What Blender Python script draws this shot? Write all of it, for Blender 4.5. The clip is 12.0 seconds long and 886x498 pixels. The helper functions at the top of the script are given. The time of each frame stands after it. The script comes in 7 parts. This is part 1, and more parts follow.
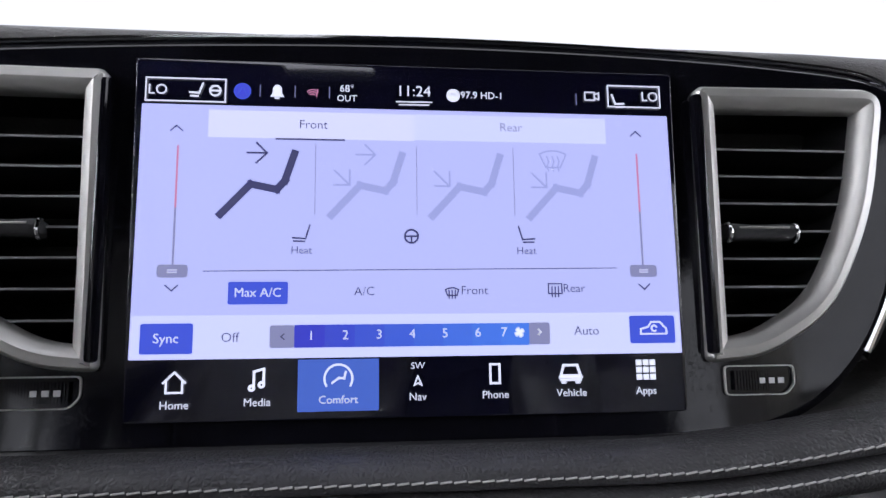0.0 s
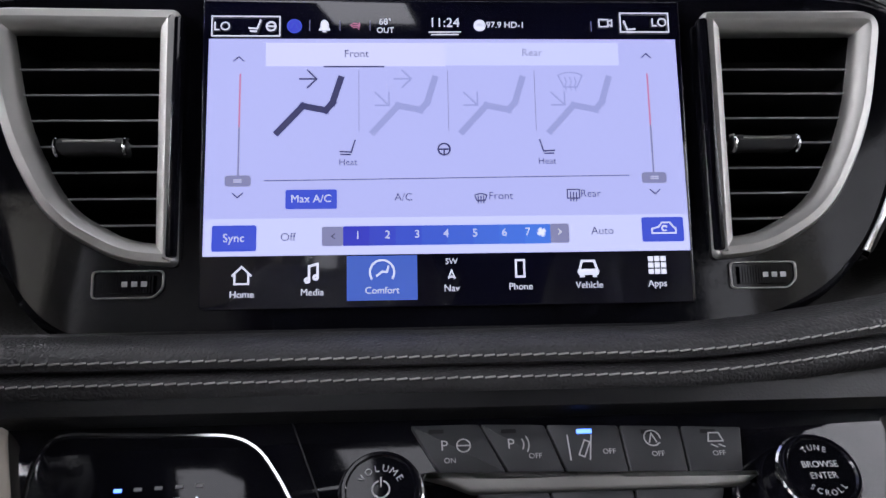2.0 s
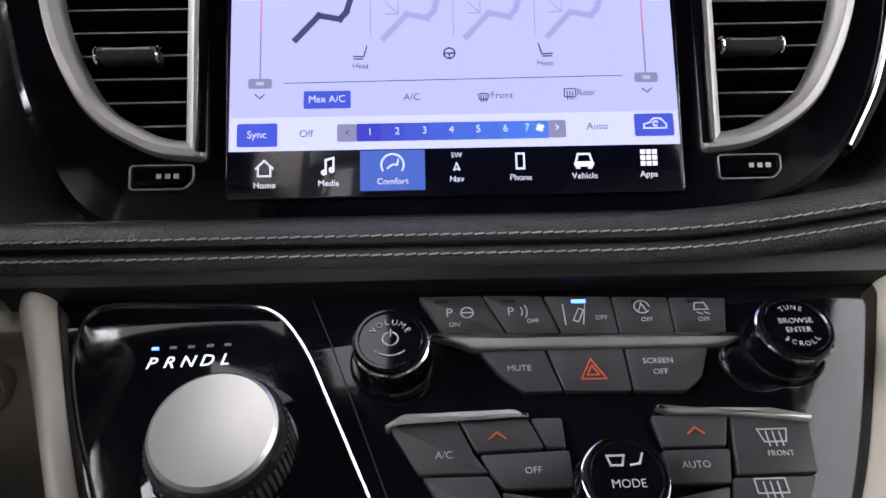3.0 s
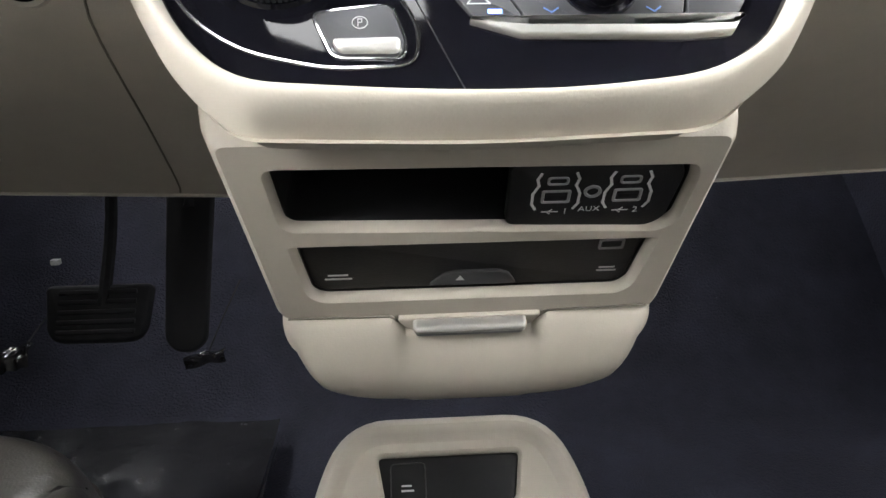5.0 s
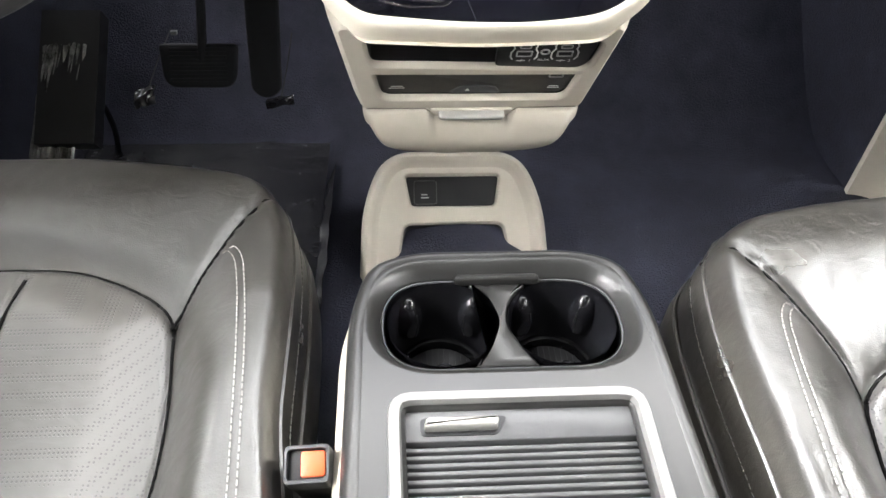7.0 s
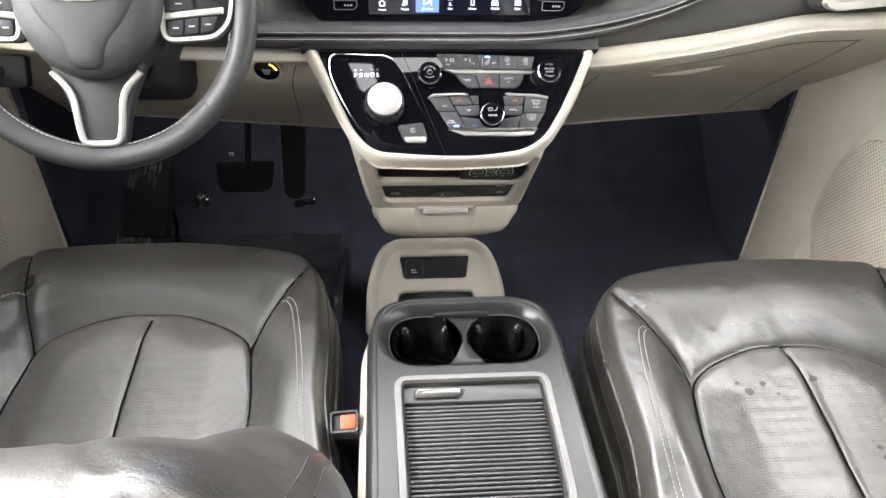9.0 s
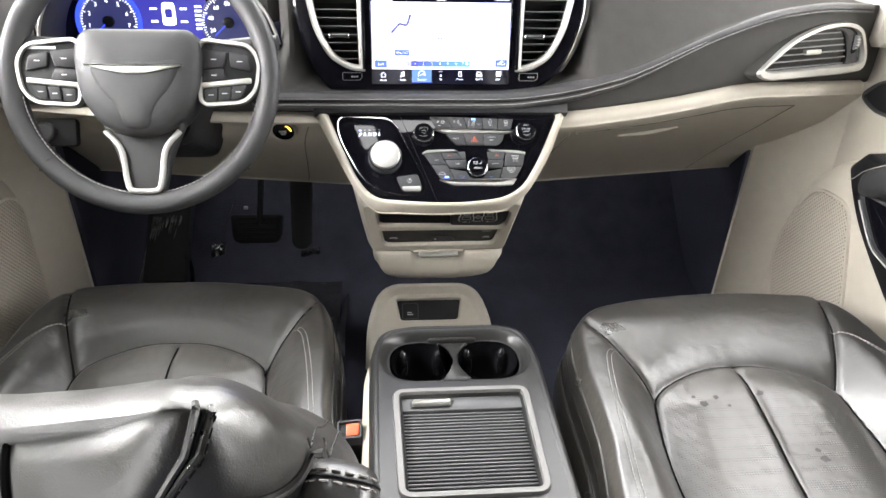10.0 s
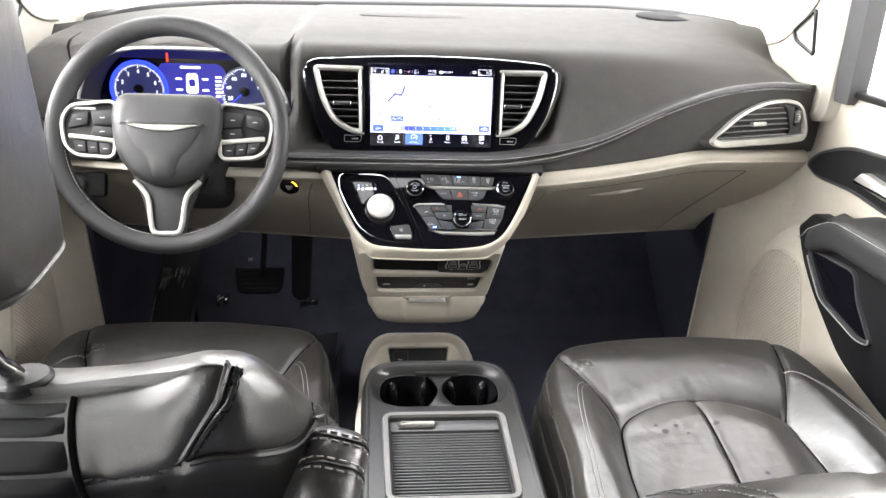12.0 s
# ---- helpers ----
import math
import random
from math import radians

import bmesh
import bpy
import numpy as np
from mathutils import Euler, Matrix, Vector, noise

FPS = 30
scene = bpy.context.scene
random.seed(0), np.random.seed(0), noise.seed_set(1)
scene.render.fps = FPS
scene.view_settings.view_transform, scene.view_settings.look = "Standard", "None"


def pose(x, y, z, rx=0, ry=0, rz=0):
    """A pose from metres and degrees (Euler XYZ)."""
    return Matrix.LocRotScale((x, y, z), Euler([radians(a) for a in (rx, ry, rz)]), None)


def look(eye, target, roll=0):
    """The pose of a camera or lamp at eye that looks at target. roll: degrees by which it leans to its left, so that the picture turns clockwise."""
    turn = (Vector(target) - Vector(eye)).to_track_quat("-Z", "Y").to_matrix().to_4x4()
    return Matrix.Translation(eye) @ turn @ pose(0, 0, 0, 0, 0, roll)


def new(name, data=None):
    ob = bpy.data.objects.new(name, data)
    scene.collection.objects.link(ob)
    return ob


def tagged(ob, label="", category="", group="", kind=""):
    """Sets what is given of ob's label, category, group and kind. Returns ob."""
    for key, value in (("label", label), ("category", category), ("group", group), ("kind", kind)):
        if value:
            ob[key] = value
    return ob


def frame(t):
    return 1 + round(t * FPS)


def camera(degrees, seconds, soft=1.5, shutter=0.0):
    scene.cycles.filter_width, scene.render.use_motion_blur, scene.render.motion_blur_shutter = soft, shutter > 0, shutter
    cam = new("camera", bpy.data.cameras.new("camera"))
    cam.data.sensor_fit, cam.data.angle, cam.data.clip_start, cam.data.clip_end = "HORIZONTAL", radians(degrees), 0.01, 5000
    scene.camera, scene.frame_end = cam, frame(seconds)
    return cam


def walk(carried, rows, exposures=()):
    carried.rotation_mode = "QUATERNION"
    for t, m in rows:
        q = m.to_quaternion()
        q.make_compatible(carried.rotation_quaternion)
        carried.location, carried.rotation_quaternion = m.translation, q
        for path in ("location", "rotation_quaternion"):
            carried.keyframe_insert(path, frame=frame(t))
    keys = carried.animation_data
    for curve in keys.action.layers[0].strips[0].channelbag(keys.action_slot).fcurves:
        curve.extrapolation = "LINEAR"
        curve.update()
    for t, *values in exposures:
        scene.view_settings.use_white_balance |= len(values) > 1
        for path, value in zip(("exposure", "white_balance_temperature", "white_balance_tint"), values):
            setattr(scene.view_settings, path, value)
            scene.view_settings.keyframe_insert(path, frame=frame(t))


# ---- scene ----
cam = camera(65.1, 12.0)

PATH = [
    (0, (-0.031, -0.285, 0.75), (0.189, 1.703, 0.711), 0.3),
    (0.5, (-0.03, -0.275, 0.742), (0.149, 1.716, 0.689), 0.1),
    (1, (-0.026, -0.284, 0.739), (0.123, 1.71, 0.686), -0.1),
    (1.5, (-0.022, -0.299, 0.733), (0.092, 1.698, 0.695), -0.4),
    (2, (-0.03, -0.321, 0.713), (0.071, 1.676, 0.664), -0.7),
    (2.5, (-0.03, -0.333, 0.689), (0.049, 1.665, 0.636), -1.1),
    (2.7, (-0.024, -0.339, 0.681), (0.01, 1.66, 0.629), -1.2),
    (4.3, (-0.028, -0.385, 0.596), (0.029, 1.588, 0.27), -1.0),
    (4.7, (-0.03, -0.406, 0.581), (0.034, 1.528, 0.077), -1.3),
    (5, (-0.049, -0.427, 0.556), (0.066, 1.476, -0.048), -0.8),
    (5.5, (-0.055, -0.475, 0.558), (0.053, 1.271, -0.413), -0.0),
    (6, (-0.072, -0.543, 0.612), (0.017, 1.021, -0.632), 1.0),
    (6.5, (-0.079, -0.606, 0.7), (0.015, 0.859, -0.659), 1.4),
    (8.3, (-0.093, -0.852, 0.908), (0.053, 0.696, -0.35), 2.5),
    (8.5, (-0.095, -0.882, 0.927), (0.052, 0.687, -0.305), 2.4),
    (9, (-0.096, -0.955, 0.951), (0.054, 0.682, -0.19), 1.8),
    (9.5, (-0.102, -1.027, 0.969), (0.058, 0.665, -0.085), 1.6),
    (10, (-0.103, -1.095, 0.984), (0.064, 0.645, 0.012), 1.7),
    (10.5, (-0.109, -1.159, 0.995), (0.069, 0.617, 0.094), 2.0),
    (11, (-0.106, -1.195, 0.992), (0.081, 0.61, 0.151), 2.3),
    (11.5, (-0.104, -1.213, 0.988), (0.084, 0.613, 0.195), 2.5),
    (12, (-0.102, -1.227, 0.989), (0.082, 0.609, 0.218), 2.5),
]
walk(cam, [(t, look(eye, target, roll)) for t, eye, target, roll in PATH], [(0, -1.32, 5800, 16), (0.7, -1.42, 5750, 17), (2.5, -1.4, 6000, 17), (4.3, 0.3, 6250, 12), (5.0, 0.75, 6250, 10), (5.5, 1.3, 6250, 10), (6.5, 1.32, 6250, 10), (8.5, 0.92, 6300, 11), (12, 0.42, 6300, 11)])

# ---- world and light ----
world = bpy.data.worlds.new("booth")
scene.world = world
world.use_nodes = True
bg = world.node_tree.nodes["Background"]
bg.inputs[0].default_value = (1.0, 0.985, 0.95, 1)
bg.inputs[1].default_value = 3.4
# unseen fill lamps added outside the side windows to brighten seats and trim
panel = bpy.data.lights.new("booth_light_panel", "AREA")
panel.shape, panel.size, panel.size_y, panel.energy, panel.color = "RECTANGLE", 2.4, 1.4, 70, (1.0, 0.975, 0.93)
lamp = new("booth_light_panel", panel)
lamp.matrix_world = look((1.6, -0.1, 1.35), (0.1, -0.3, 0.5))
left_fill = bpy.data.lights.new("booth_light_panel", "AREA")
left_fill.shape, left_fill.size, left_fill.size_y, left_fill.energy, left_fill.color = "RECTANGLE", 2.8, 1.6, 330, (1.0, 0.975, 0.93)
lamp = new("booth_light_panel", left_fill)
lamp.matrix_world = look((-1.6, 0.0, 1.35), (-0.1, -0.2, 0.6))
# unseen fill lamp added ahead of the windscreen to brighten leather and dash
front_fill = bpy.data.lights.new("booth_ceiling_panel", "AREA")
front_fill.shape, front_fill.size, front_fill.size_y, front_fill.energy, front_fill.color = "RECTANGLE", 5.0, 3.0, 240, (1.0, 0.985, 0.95)
lamp = new("booth_ceiling_panel", front_fill)
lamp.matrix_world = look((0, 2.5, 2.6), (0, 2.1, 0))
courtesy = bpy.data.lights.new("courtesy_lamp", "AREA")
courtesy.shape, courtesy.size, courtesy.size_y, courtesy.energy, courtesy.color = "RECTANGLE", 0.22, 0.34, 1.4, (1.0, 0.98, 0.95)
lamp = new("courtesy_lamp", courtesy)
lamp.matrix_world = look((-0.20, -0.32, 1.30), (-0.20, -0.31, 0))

# ---- materials ----
def material(name, color, rough=0.5, metal=0.0, bump=0.0, size=0.002, vary=0.08, kind="noise", coat=0.0, spec=0.5, emit=0.0, stain=0.03, bump_dist=0.0006, detail=6):
    m = bpy.data.materials.new(name)
    m.use_nodes = True
    nt = m.node_tree
    b = nt.nodes["Principled BSDF"]
    b.inputs["Roughness"].default_value = rough
    b.inputs["Metallic"].default_value = metal
    b.inputs["Coat Weight"].default_value = coat
    b.inputs["Coat Roughness"].default_value = 0.04
    b.inputs["Specular IOR Level"].default_value = spec
    col = (*color, 1)
    if emit:
        b.inputs["Base Color"].default_value = (0.01, 0.01, 0.01, 1)
        b.inputs["Emission Color"].default_value = col
        b.inputs["Emission Strength"].default_value = emit
        return m
    tc = nt.nodes.new("ShaderNodeTexCoord")
    n1 = nt.nodes.new("ShaderNodeTexNoise")
    n1.inputs["Scale"].default_value = 1 / max(stain, 1e-4)
    n1.inputs["Detail"].default_value = detail
    n1.inputs["Roughness"].default_value = 0.65
    nt.links.new(tc.outputs["Object"], n1.inputs["Vector"])
    ramp = nt.nodes.new("ShaderNodeMapRange")
    ramp.inputs["From Min"].default_value, ramp.inputs["From Max"].default_value = 0.3, 0.7
    ramp.inputs["To Min"].default_value, ramp.inputs["To Max"].default_value = 1 - vary, 1 + vary
    nt.links.new(n1.outputs["Fac"], ramp.inputs["Value"])
    mix = nt.nodes.new("ShaderNodeVectorMath")
    mix.operation = "SCALE"
    mix.inputs[0].default_value = color
    nt.links.new(ramp.outputs["Result"], mix.inputs["Scale"])
    nt.links.new(mix.outputs["Vector"], b.inputs["Base Color"])
    r2 = nt.nodes.new("ShaderNodeMapRange")
    r2.inputs["From Min"].default_value, r2.inputs["From Max"].default_value = 0.3, 0.7
    r2.inputs["To Min"].default_value, r2.inputs["To Max"].default_value = rough * (1 - vary), min(1, rough * (1 + vary))
    nt.links.new(n1.outputs["Fac"], r2.inputs["Value"])
    nt.links.new(r2.outputs["Result"], b.inputs["Roughness"])
    if bump:
        if kind == "noise":
            t2 = nt.nodes.new("ShaderNodeTexNoise")
            t2.inputs["Scale"].default_value = 1 / size
            t2.inputs["Detail"].default_value = 3
            out = t2.outputs["Fac"]
        elif kind == "cells":
            t2 = nt.nodes.new("ShaderNodeTexVoronoi")
            t2.feature = "DISTANCE_TO_EDGE"
            t2.inputs["Scale"].default_value = 1 / size
            out = t2.outputs["Distance"]
        else:
            t2 = nt.nodes.new("ShaderNodeTexVoronoi")
            t2.inputs["Scale"].default_value = 1 / size
            t2.inputs["Randomness"].default_value = 0.0
            cut = nt.nodes.new("ShaderNodeMapRange")
            cut.inputs["From Min"].default_value, cut.inputs["From Max"].default_value = (0.30, 0.42) if kind == "holes" else (0.22, 0.34)
            nt.links.new(t2.outputs["Distance"], cut.inputs["Value"])
            out = cut.outputs["Result"]
        nt.links.new(tc.outputs["Object"], t2.inputs["Vector"])
        if kind in ("dots", "holes"):
            dark = nt.nodes.new("ShaderNodeVectorMath")
            dark.operation = "SCALE"
            lift = nt.nodes.new("ShaderNodeMapRange")
            lift.inputs["To Min"].default_value = 0.25
            nt.links.new(out, lift.inputs["Value"])
            nt.links.new(mix.outputs["Vector"], dark.inputs[0])
            nt.links.new(lift.outputs["Result"], dark.inputs["Scale"])
            nt.links.new(dark.outputs["Vector"], b.inputs["Base Color"])
        bp = nt.nodes.new("ShaderNodeBump")
        bp.inputs["Strength"].default_value = bump
        bp.inputs["Distance"].default_value = bump_dist
        nt.links.new(out, bp.inputs["Height"])
        nt.links.new(bp.outputs["Normal"], b.inputs["Normal"])
    return m


def smudged(m, lo, hi):
    """Finger smears and faint swirls on gloss: they change the roughness only."""
    nt = m.node_tree
    b = nt.nodes["Principled BSDF"]
    tc = nt.nodes.new("ShaderNodeTexCoord")
    big = nt.nodes.new("ShaderNodeTexNoise")
    big.inputs["Scale"].default_value, big.inputs["Detail"].default_value, big.inputs["Distortion"].default_value = 22, 3, 1.5
    fine = nt.nodes.new("ShaderNodeTexNoise")
    fine.inputs["Scale"].default_value, fine.inputs["Detail"].default_value, fine.inputs["Distortion"].default_value = 160, 4, 6.0
    mul = nt.nodes.new("ShaderNodeMath")
    mul.operation = "MULTIPLY"
    span = nt.nodes.new("ShaderNodeMapRange")
    span.inputs["From Min"].default_value, span.inputs["From Max"].default_value = 0.27, 0.42
    span.inputs["To Min"].default_value, span.inputs["To Max"].default_value = lo, hi
    nt.links.new(tc.outputs["Object"], big.inputs["Vector"])
    nt.links.new(tc.outputs["Object"], fine.inputs["Vector"])
    nt.links.new(big.outputs["Fac"], mul.inputs[0])
    nt.links.new(fine.outputs["Fac"], mul.inputs[1])
    nt.links.new(mul.outputs["Value"], span.inputs["Value"])
    nt.links.new(span.outputs["Result"], b.inputs["Roughness"])


DASH = material("dash_soft_touch", (0.060, 0.058, 0.055), 0.72, spec=0.22, bump=0.8, size=0.0026, kind="cells", vary=0.12)
PAD = material("dash_leather", (0.046, 0.045, 0.047), 0.35, bump=1.0, size=0.0021, kind="cells", vary=0.14, bump_dist=0.0007)
LEATHER = material("seat_leather", (0.024, 0.0222, 0.020), 0.41, spec=1.0, coat=0.55, stain=0.085, detail=2, bump=0.5, size=0.0022, kind="cells", vary=0.13, bump_dist=0.0003)
PERF = material("perforated_leather", (0.052, 0.048, 0.043), 0.46, spec=1.0, coat=0.8, stain=0.085, detail=3, bump=0.45, size=0.0034, kind="dots", vary=0.10)
WHEEL = material("wheel_leather", (0.025, 0.025, 0.026), 0.5, bump=0.4, size=0.0018, kind="cells", vary=0.1, bump_dist=0.0003)
BEIGE = material("beige_plastic", (0.455, 0.42, 0.355), 0.55, bump=0.3, size=0.0025, kind="cells", vary=0.04, bump_dist=0.0003)
MESHB = material("speaker_cloth", (0.21, 0.19, 0.155), 0.8, bump=0.4, size=0.002, vary=0.08)
PIANO = material("piano_black", (0.004, 0.004, 0.006), 0.055, vary=0.12, stain=0.05)
smudged(PIANO, 0.06, 0.2)
BLACK = material("black_plastic", (0.010, 0.010, 0.011), 0.42, spec=0.35, bump=0.2, size=0.0012, vary=0.15)
GRAPH = material("graphite_plastic", (0.05, 0.05, 0.052), 0.38, bump=0.15, size=0.0008, vary=0.1)
BUTTON = material("button_grey", (0.04, 0.041, 0.044), 0.45, bump=0.15, size=0.0008, vary=0.08)
SATIN = material("satin_silver", (0.62, 0.61, 0.58), 0.48, metal=1.0, bump=0.05, size=0.001, vary=0.06)
CHROME = material("chrome", (0.8, 0.8, 0.8), 0.1, metal=1.0, vary=0.05)
BRUSH = material("console_trim", (0.016, 0.0157, 0.0153), 0.32, spec=0.5, bump=0.1, size=0.0008, vary=0.08)
# black carpet; the blue in its colour stands in for lens glare
CARPET = material("carpet", (0.033, 0.0345, 0.050), 0.95, spec=0.1, bump=1.0, size=0.003, vary=0.35, bump_dist=0.003, stain=0.08)
PLASTIC = material("clear_film", (0.016, 0.016, 0.019), 0.22, bump=0.22, size=0.03, vary=0.3, bump_dist=0.01)
SCUFF = material("dark_scuff", (0.04, 0.039, 0.037), 0.5, vary=0.3, spec=0.6)
FRAME = material("pale_satin_frame", (0.16, 0.157, 0.152), 0.5, metal=0.4, bump=0.05, size=0.001, vary=0.06)
THREAD = material("pale_thread", (0.52, 0.51, 0.49), 0.7, vary=0.1)
WBUTTON = material("wheel_button_black", (0.016, 0.016, 0.018), 0.4, vary=0.08)
RUBBER = material("black_rubber", (0.012, 0.012, 0.014), 0.7, spec=0.15, vary=0.2)
DSEAM = material("dark_seam", (0.006, 0.006, 0.006), 0.9, spec=0.05, vary=0.1)
DTHREAD = material("dark_thread", (0.05, 0.049, 0.047), 0.6, vary=0.1)
# near-black in place of a pale lining, so the gloss trim reflects dark
CEIL = material("reflection_dark_roof", (0.009, 0.009, 0.0085), 1.0, spec=0.0, bump=0.3, size=0.002, vary=0.04)
GTHREAD = material("grey_thread", (0.3, 0.29, 0.275), 0.7, vary=0.1)
ORANGE = material("orange_plastic", (0.62, 0.10, 0.03), 0.4, vary=0.06)
GAP = material("shadow_gap", (0.16, 0.145, 0.12), 0.8, vary=0.1)
GREYP = material("grey_plastic", (0.25, 0.25, 0.25), 0.45, vary=0.06)
GLOSSB = material("gloss_black_rubber", (0.005, 0.005, 0.006), 0.22, vary=0.15)
INK = material("white_print", (0.58, 0.58, 0.58), 0.5, vary=0.03)
INKR = material("red_print", (0.7, 0.12, 0.05), 0.5, vary=0.03)
HEAD = material("roof_lining", (0.44, 0.415, 0.36), 0.9, bump=0.3, size=0.002, vary=0.04)
BOOTH = material("booth_white", (0.82, 0.81, 0.79), 0.9, vary=0.03, stain=0.6)
LED_BLUE = material("blue_led", (0.12, 0.25, 1.0), emit=9)
LED_WHITE = material("white_backlight", (0.9, 0.93, 1.0), emit=3.0)
LED_AMBER = material("amber_led", (1.0, 0.55, 0.05), emit=2.5)
UI_BASE = material("display_lilac", (0.51, 0.525, 0.87), emit=2.5)
UI_TAB = material("display_pale", (0.72, 0.72, 0.98), emit=2.5)
UI_STRIP = material("display_strip", (0.66, 0.68, 0.97), emit=2.5)
UI_DARK = material("display_black", (0.004, 0.004, 0.012), 0.08, vary=0.02, coat=1.0)
UI_BLUE = material("display_blue", (0.055, 0.09, 0.6), emit=2.5)
UI_TILE = material("display_tile_blue", (0.065, 0.13, 0.5), emit=2.5)
UI_BLUE2 = material("display_deep_blue", (0.05, 0.06, 0.55), emit=2.5)
UI_GREY = material("display_grey", (0.25, 0.25, 0.4), emit=2.5)
UI_GHOST = material("display_ghost", (0.36, 0.38, 0.66), emit=2.5)
UI_INK = material("display_ink", (0.05, 0.05, 0.13), emit=2.5)
UI_WHITE = material("display_white", (0.92, 0.92, 1.0), emit=2.5)
UI_RED = material("display_red", (0.6, 0.22, 0.34), emit=2.5)


# ---- mesh tools ----
def V(*a):
    return Vector(a)


def thing(name, m=None, label="", category="", group="", kind=""):
    ob = new(name)
    ob.empty_display_size = 0.02
    ob.matrix_world = m if m is not None else Matrix()
    return tagged(ob, label, category, group, kind)


def part(name, bm, mat, parent=None, label="", smooth=True):
    me = bpy.data.meshes.new(name)
    bm.to_mesh(me)
    bm.free()
    me.materials.append(mat)
    if smooth:
        for p in me.polygons:
            p.use_smooth = len(p.vertices) < 7
        me.set_sharp_from_angle(angle=radians(38))
    ob = new(name, me)
    if parent is not None:
        ob.parent = parent
    return tagged(ob, label)


def single(name, bm, mat, label, category, kind="", group="", smooth=True):
    return tagged(part(name, bm, mat, None, "", smooth), label, category, group, kind)


def spline(pts, n=8, closed=False):
    """Catmull-Rom through the points, n steps a span."""
    p = [Vector(q) for q in pts]
    out, k = [], len(p)
    for i in range(k if closed else k - 1):
        a = p[(i - 1) % k] if closed or i else p[0] * 2 - p[1]
        b, c = p[i], p[(i + 1) % k]
        d = p[(i + 2) % k] if closed or i + 2 < k else c * 2 - b
        for s in range(n):
            t = s / n
            out.append(0.5 * (2 * b + (c - a) * t + (2 * a - 5 * b + 4 * c - d) * t * t + (3 * b - a - 3 * c + d) * t ** 3))
    if not closed:
        out.append(p[-1])
    return out


def rpoly(pts, r=0.003, n=5):
    """A polygon in the plane with rounded corners."""
    out, k = [], len(pts)
    for i in range(k):
        a, b, c = (Vector((*pts[j % k][:2], 0)) for j in (i - 1, i, i + 1))
        rr = r[i] if isinstance(r, (list, tuple)) else r
        u, w = a - b, c - b
        cut = min(rr, u.length * 0.48, w.length * 0.48)
        p, q = b + u.normalized() * cut, b + w.normalized() * cut
        for s in range(n + 1):
            t = s / n
            out.append(p * (1 - t) ** 2 + b * 2 * t * (1 - t) + q * t * t)
    return out


def rect(x0, y0, x1, y1, r=0.0, n=4):
    pts = [(x0, y0), (x1, y0), (x1, y1), (x0, y1)]
    return rpoly(pts, r, n) if r else [V(*p, 0) for p in pts]


def mm(pts):
    return [tuple(a * 0.001 for a in p) for p in pts]


def inset(loop, d):
    """The loop in the plane moved inward by d (outline in either sense)."""
    k = len(loop)
    area = sum(loop[i].x * loop[(i + 1) % k].y - loop[(i + 1) % k].x * loop[i].y for i in range(k))
    sgn = 1 if area > 0 else -1
    out = []
    for i in range(k):
        a, b, c = loop[i - 1], loop[i], loop[(i + 1) % k]
        t1, t2 = (b - a), (c - b)
        t = (t1.normalized() if t1.length > 1e-9 else t2.normalized()) + (t2.normalized() if t2.length > 1e-9 else t1.normalized())
        t = t.normalized() if t.length > 1e-9 else t1.normalized()
        out.append(b + Vector((-t.y, t.x, 0)) * d * sgn)
    return out


def at_z(loop, z):
    return [Vector((p.x, p.y, z)) for p in loop]


def loft(loops, closed=True, cap0=False, cap1=False, bm=None):
    bm = bm or bmesh.new()
    rows = [[bm.verts.new(p) for p in lp] for lp in loops]
    k = len(rows[0])
    for a, b in zip(rows, rows[1:]):
        for i in range(k if closed else k - 1):
            j = (i + 1) % k
            bm.faces.new((a[i], a[j], b[j], b[i]))
    if cap0:
        bm.faces.new(rows[0][::-1])
    if cap1:
        bm.faces.new(rows[-1])
    if closed and (cap0 or cap1):
        bmesh.ops.recalc_face_normals(bm, faces=bm.faces[:])
    return bm


def plate(loop, z0, z1, bev=0.0, bm=None):
    loops = [at_z(loop, z0)]
    if bev:
        loops += [at_z(loop, z1 - bev), at_z(inset(loop, bev * 0.35), z1 - bev * 0.35), at_z(inset(loop, bev), z1)]
    else:
        loops.append(at_z(loop, z1))
    return loft(loops, True, True, True, bm)


def resample(loop, n, start=None):
    p = [Vector(q) for q in loop]
    if start is not None:
        i0 = min(range(len(p)), key=lambda i: (p[i] - Vector(start)).length)
        p = p[i0:] + p[:i0]
    p.append(p[0])
    d = [0]
    for a, b in zip(p, p[1:]):
        d.append(d[-1] + (b - a).length)
    out, j = [], 0
    for i in range(n):
        s = d[-1] * i / n
        while d[j + 1] < s:
            j += 1
        t = (s - d[j]) / max(d[j + 1] - d[j], 1e-9)
        out.append(p[j].lerp(p[j + 1], t))
    return out


def frame_ring(outer, inner, z0, z1, bev=0.001, n=96, start=None):
    s = start or outer[0]
    o, i = resample(outer, n, s), resample(inner, n, s)
    loops = [at_z(o, z0), at_z(o, z1 - bev), at_z([a.lerp(b, 0.15) for a, b in zip(o, i)], z1), at_z([a.lerp(b, 0.85) for a, b in zip(o, i)], z1), at_z(i, z1 - bev), at_z(i, z0)]
    bm = loft(loops + [loops[0]], True)
    bmesh.ops.remove_doubles(bm, verts=bm.verts[:], dist=1e-6)
    bmesh.ops.recalc_face_normals(bm, faces=bm.faces[:])
    return bm


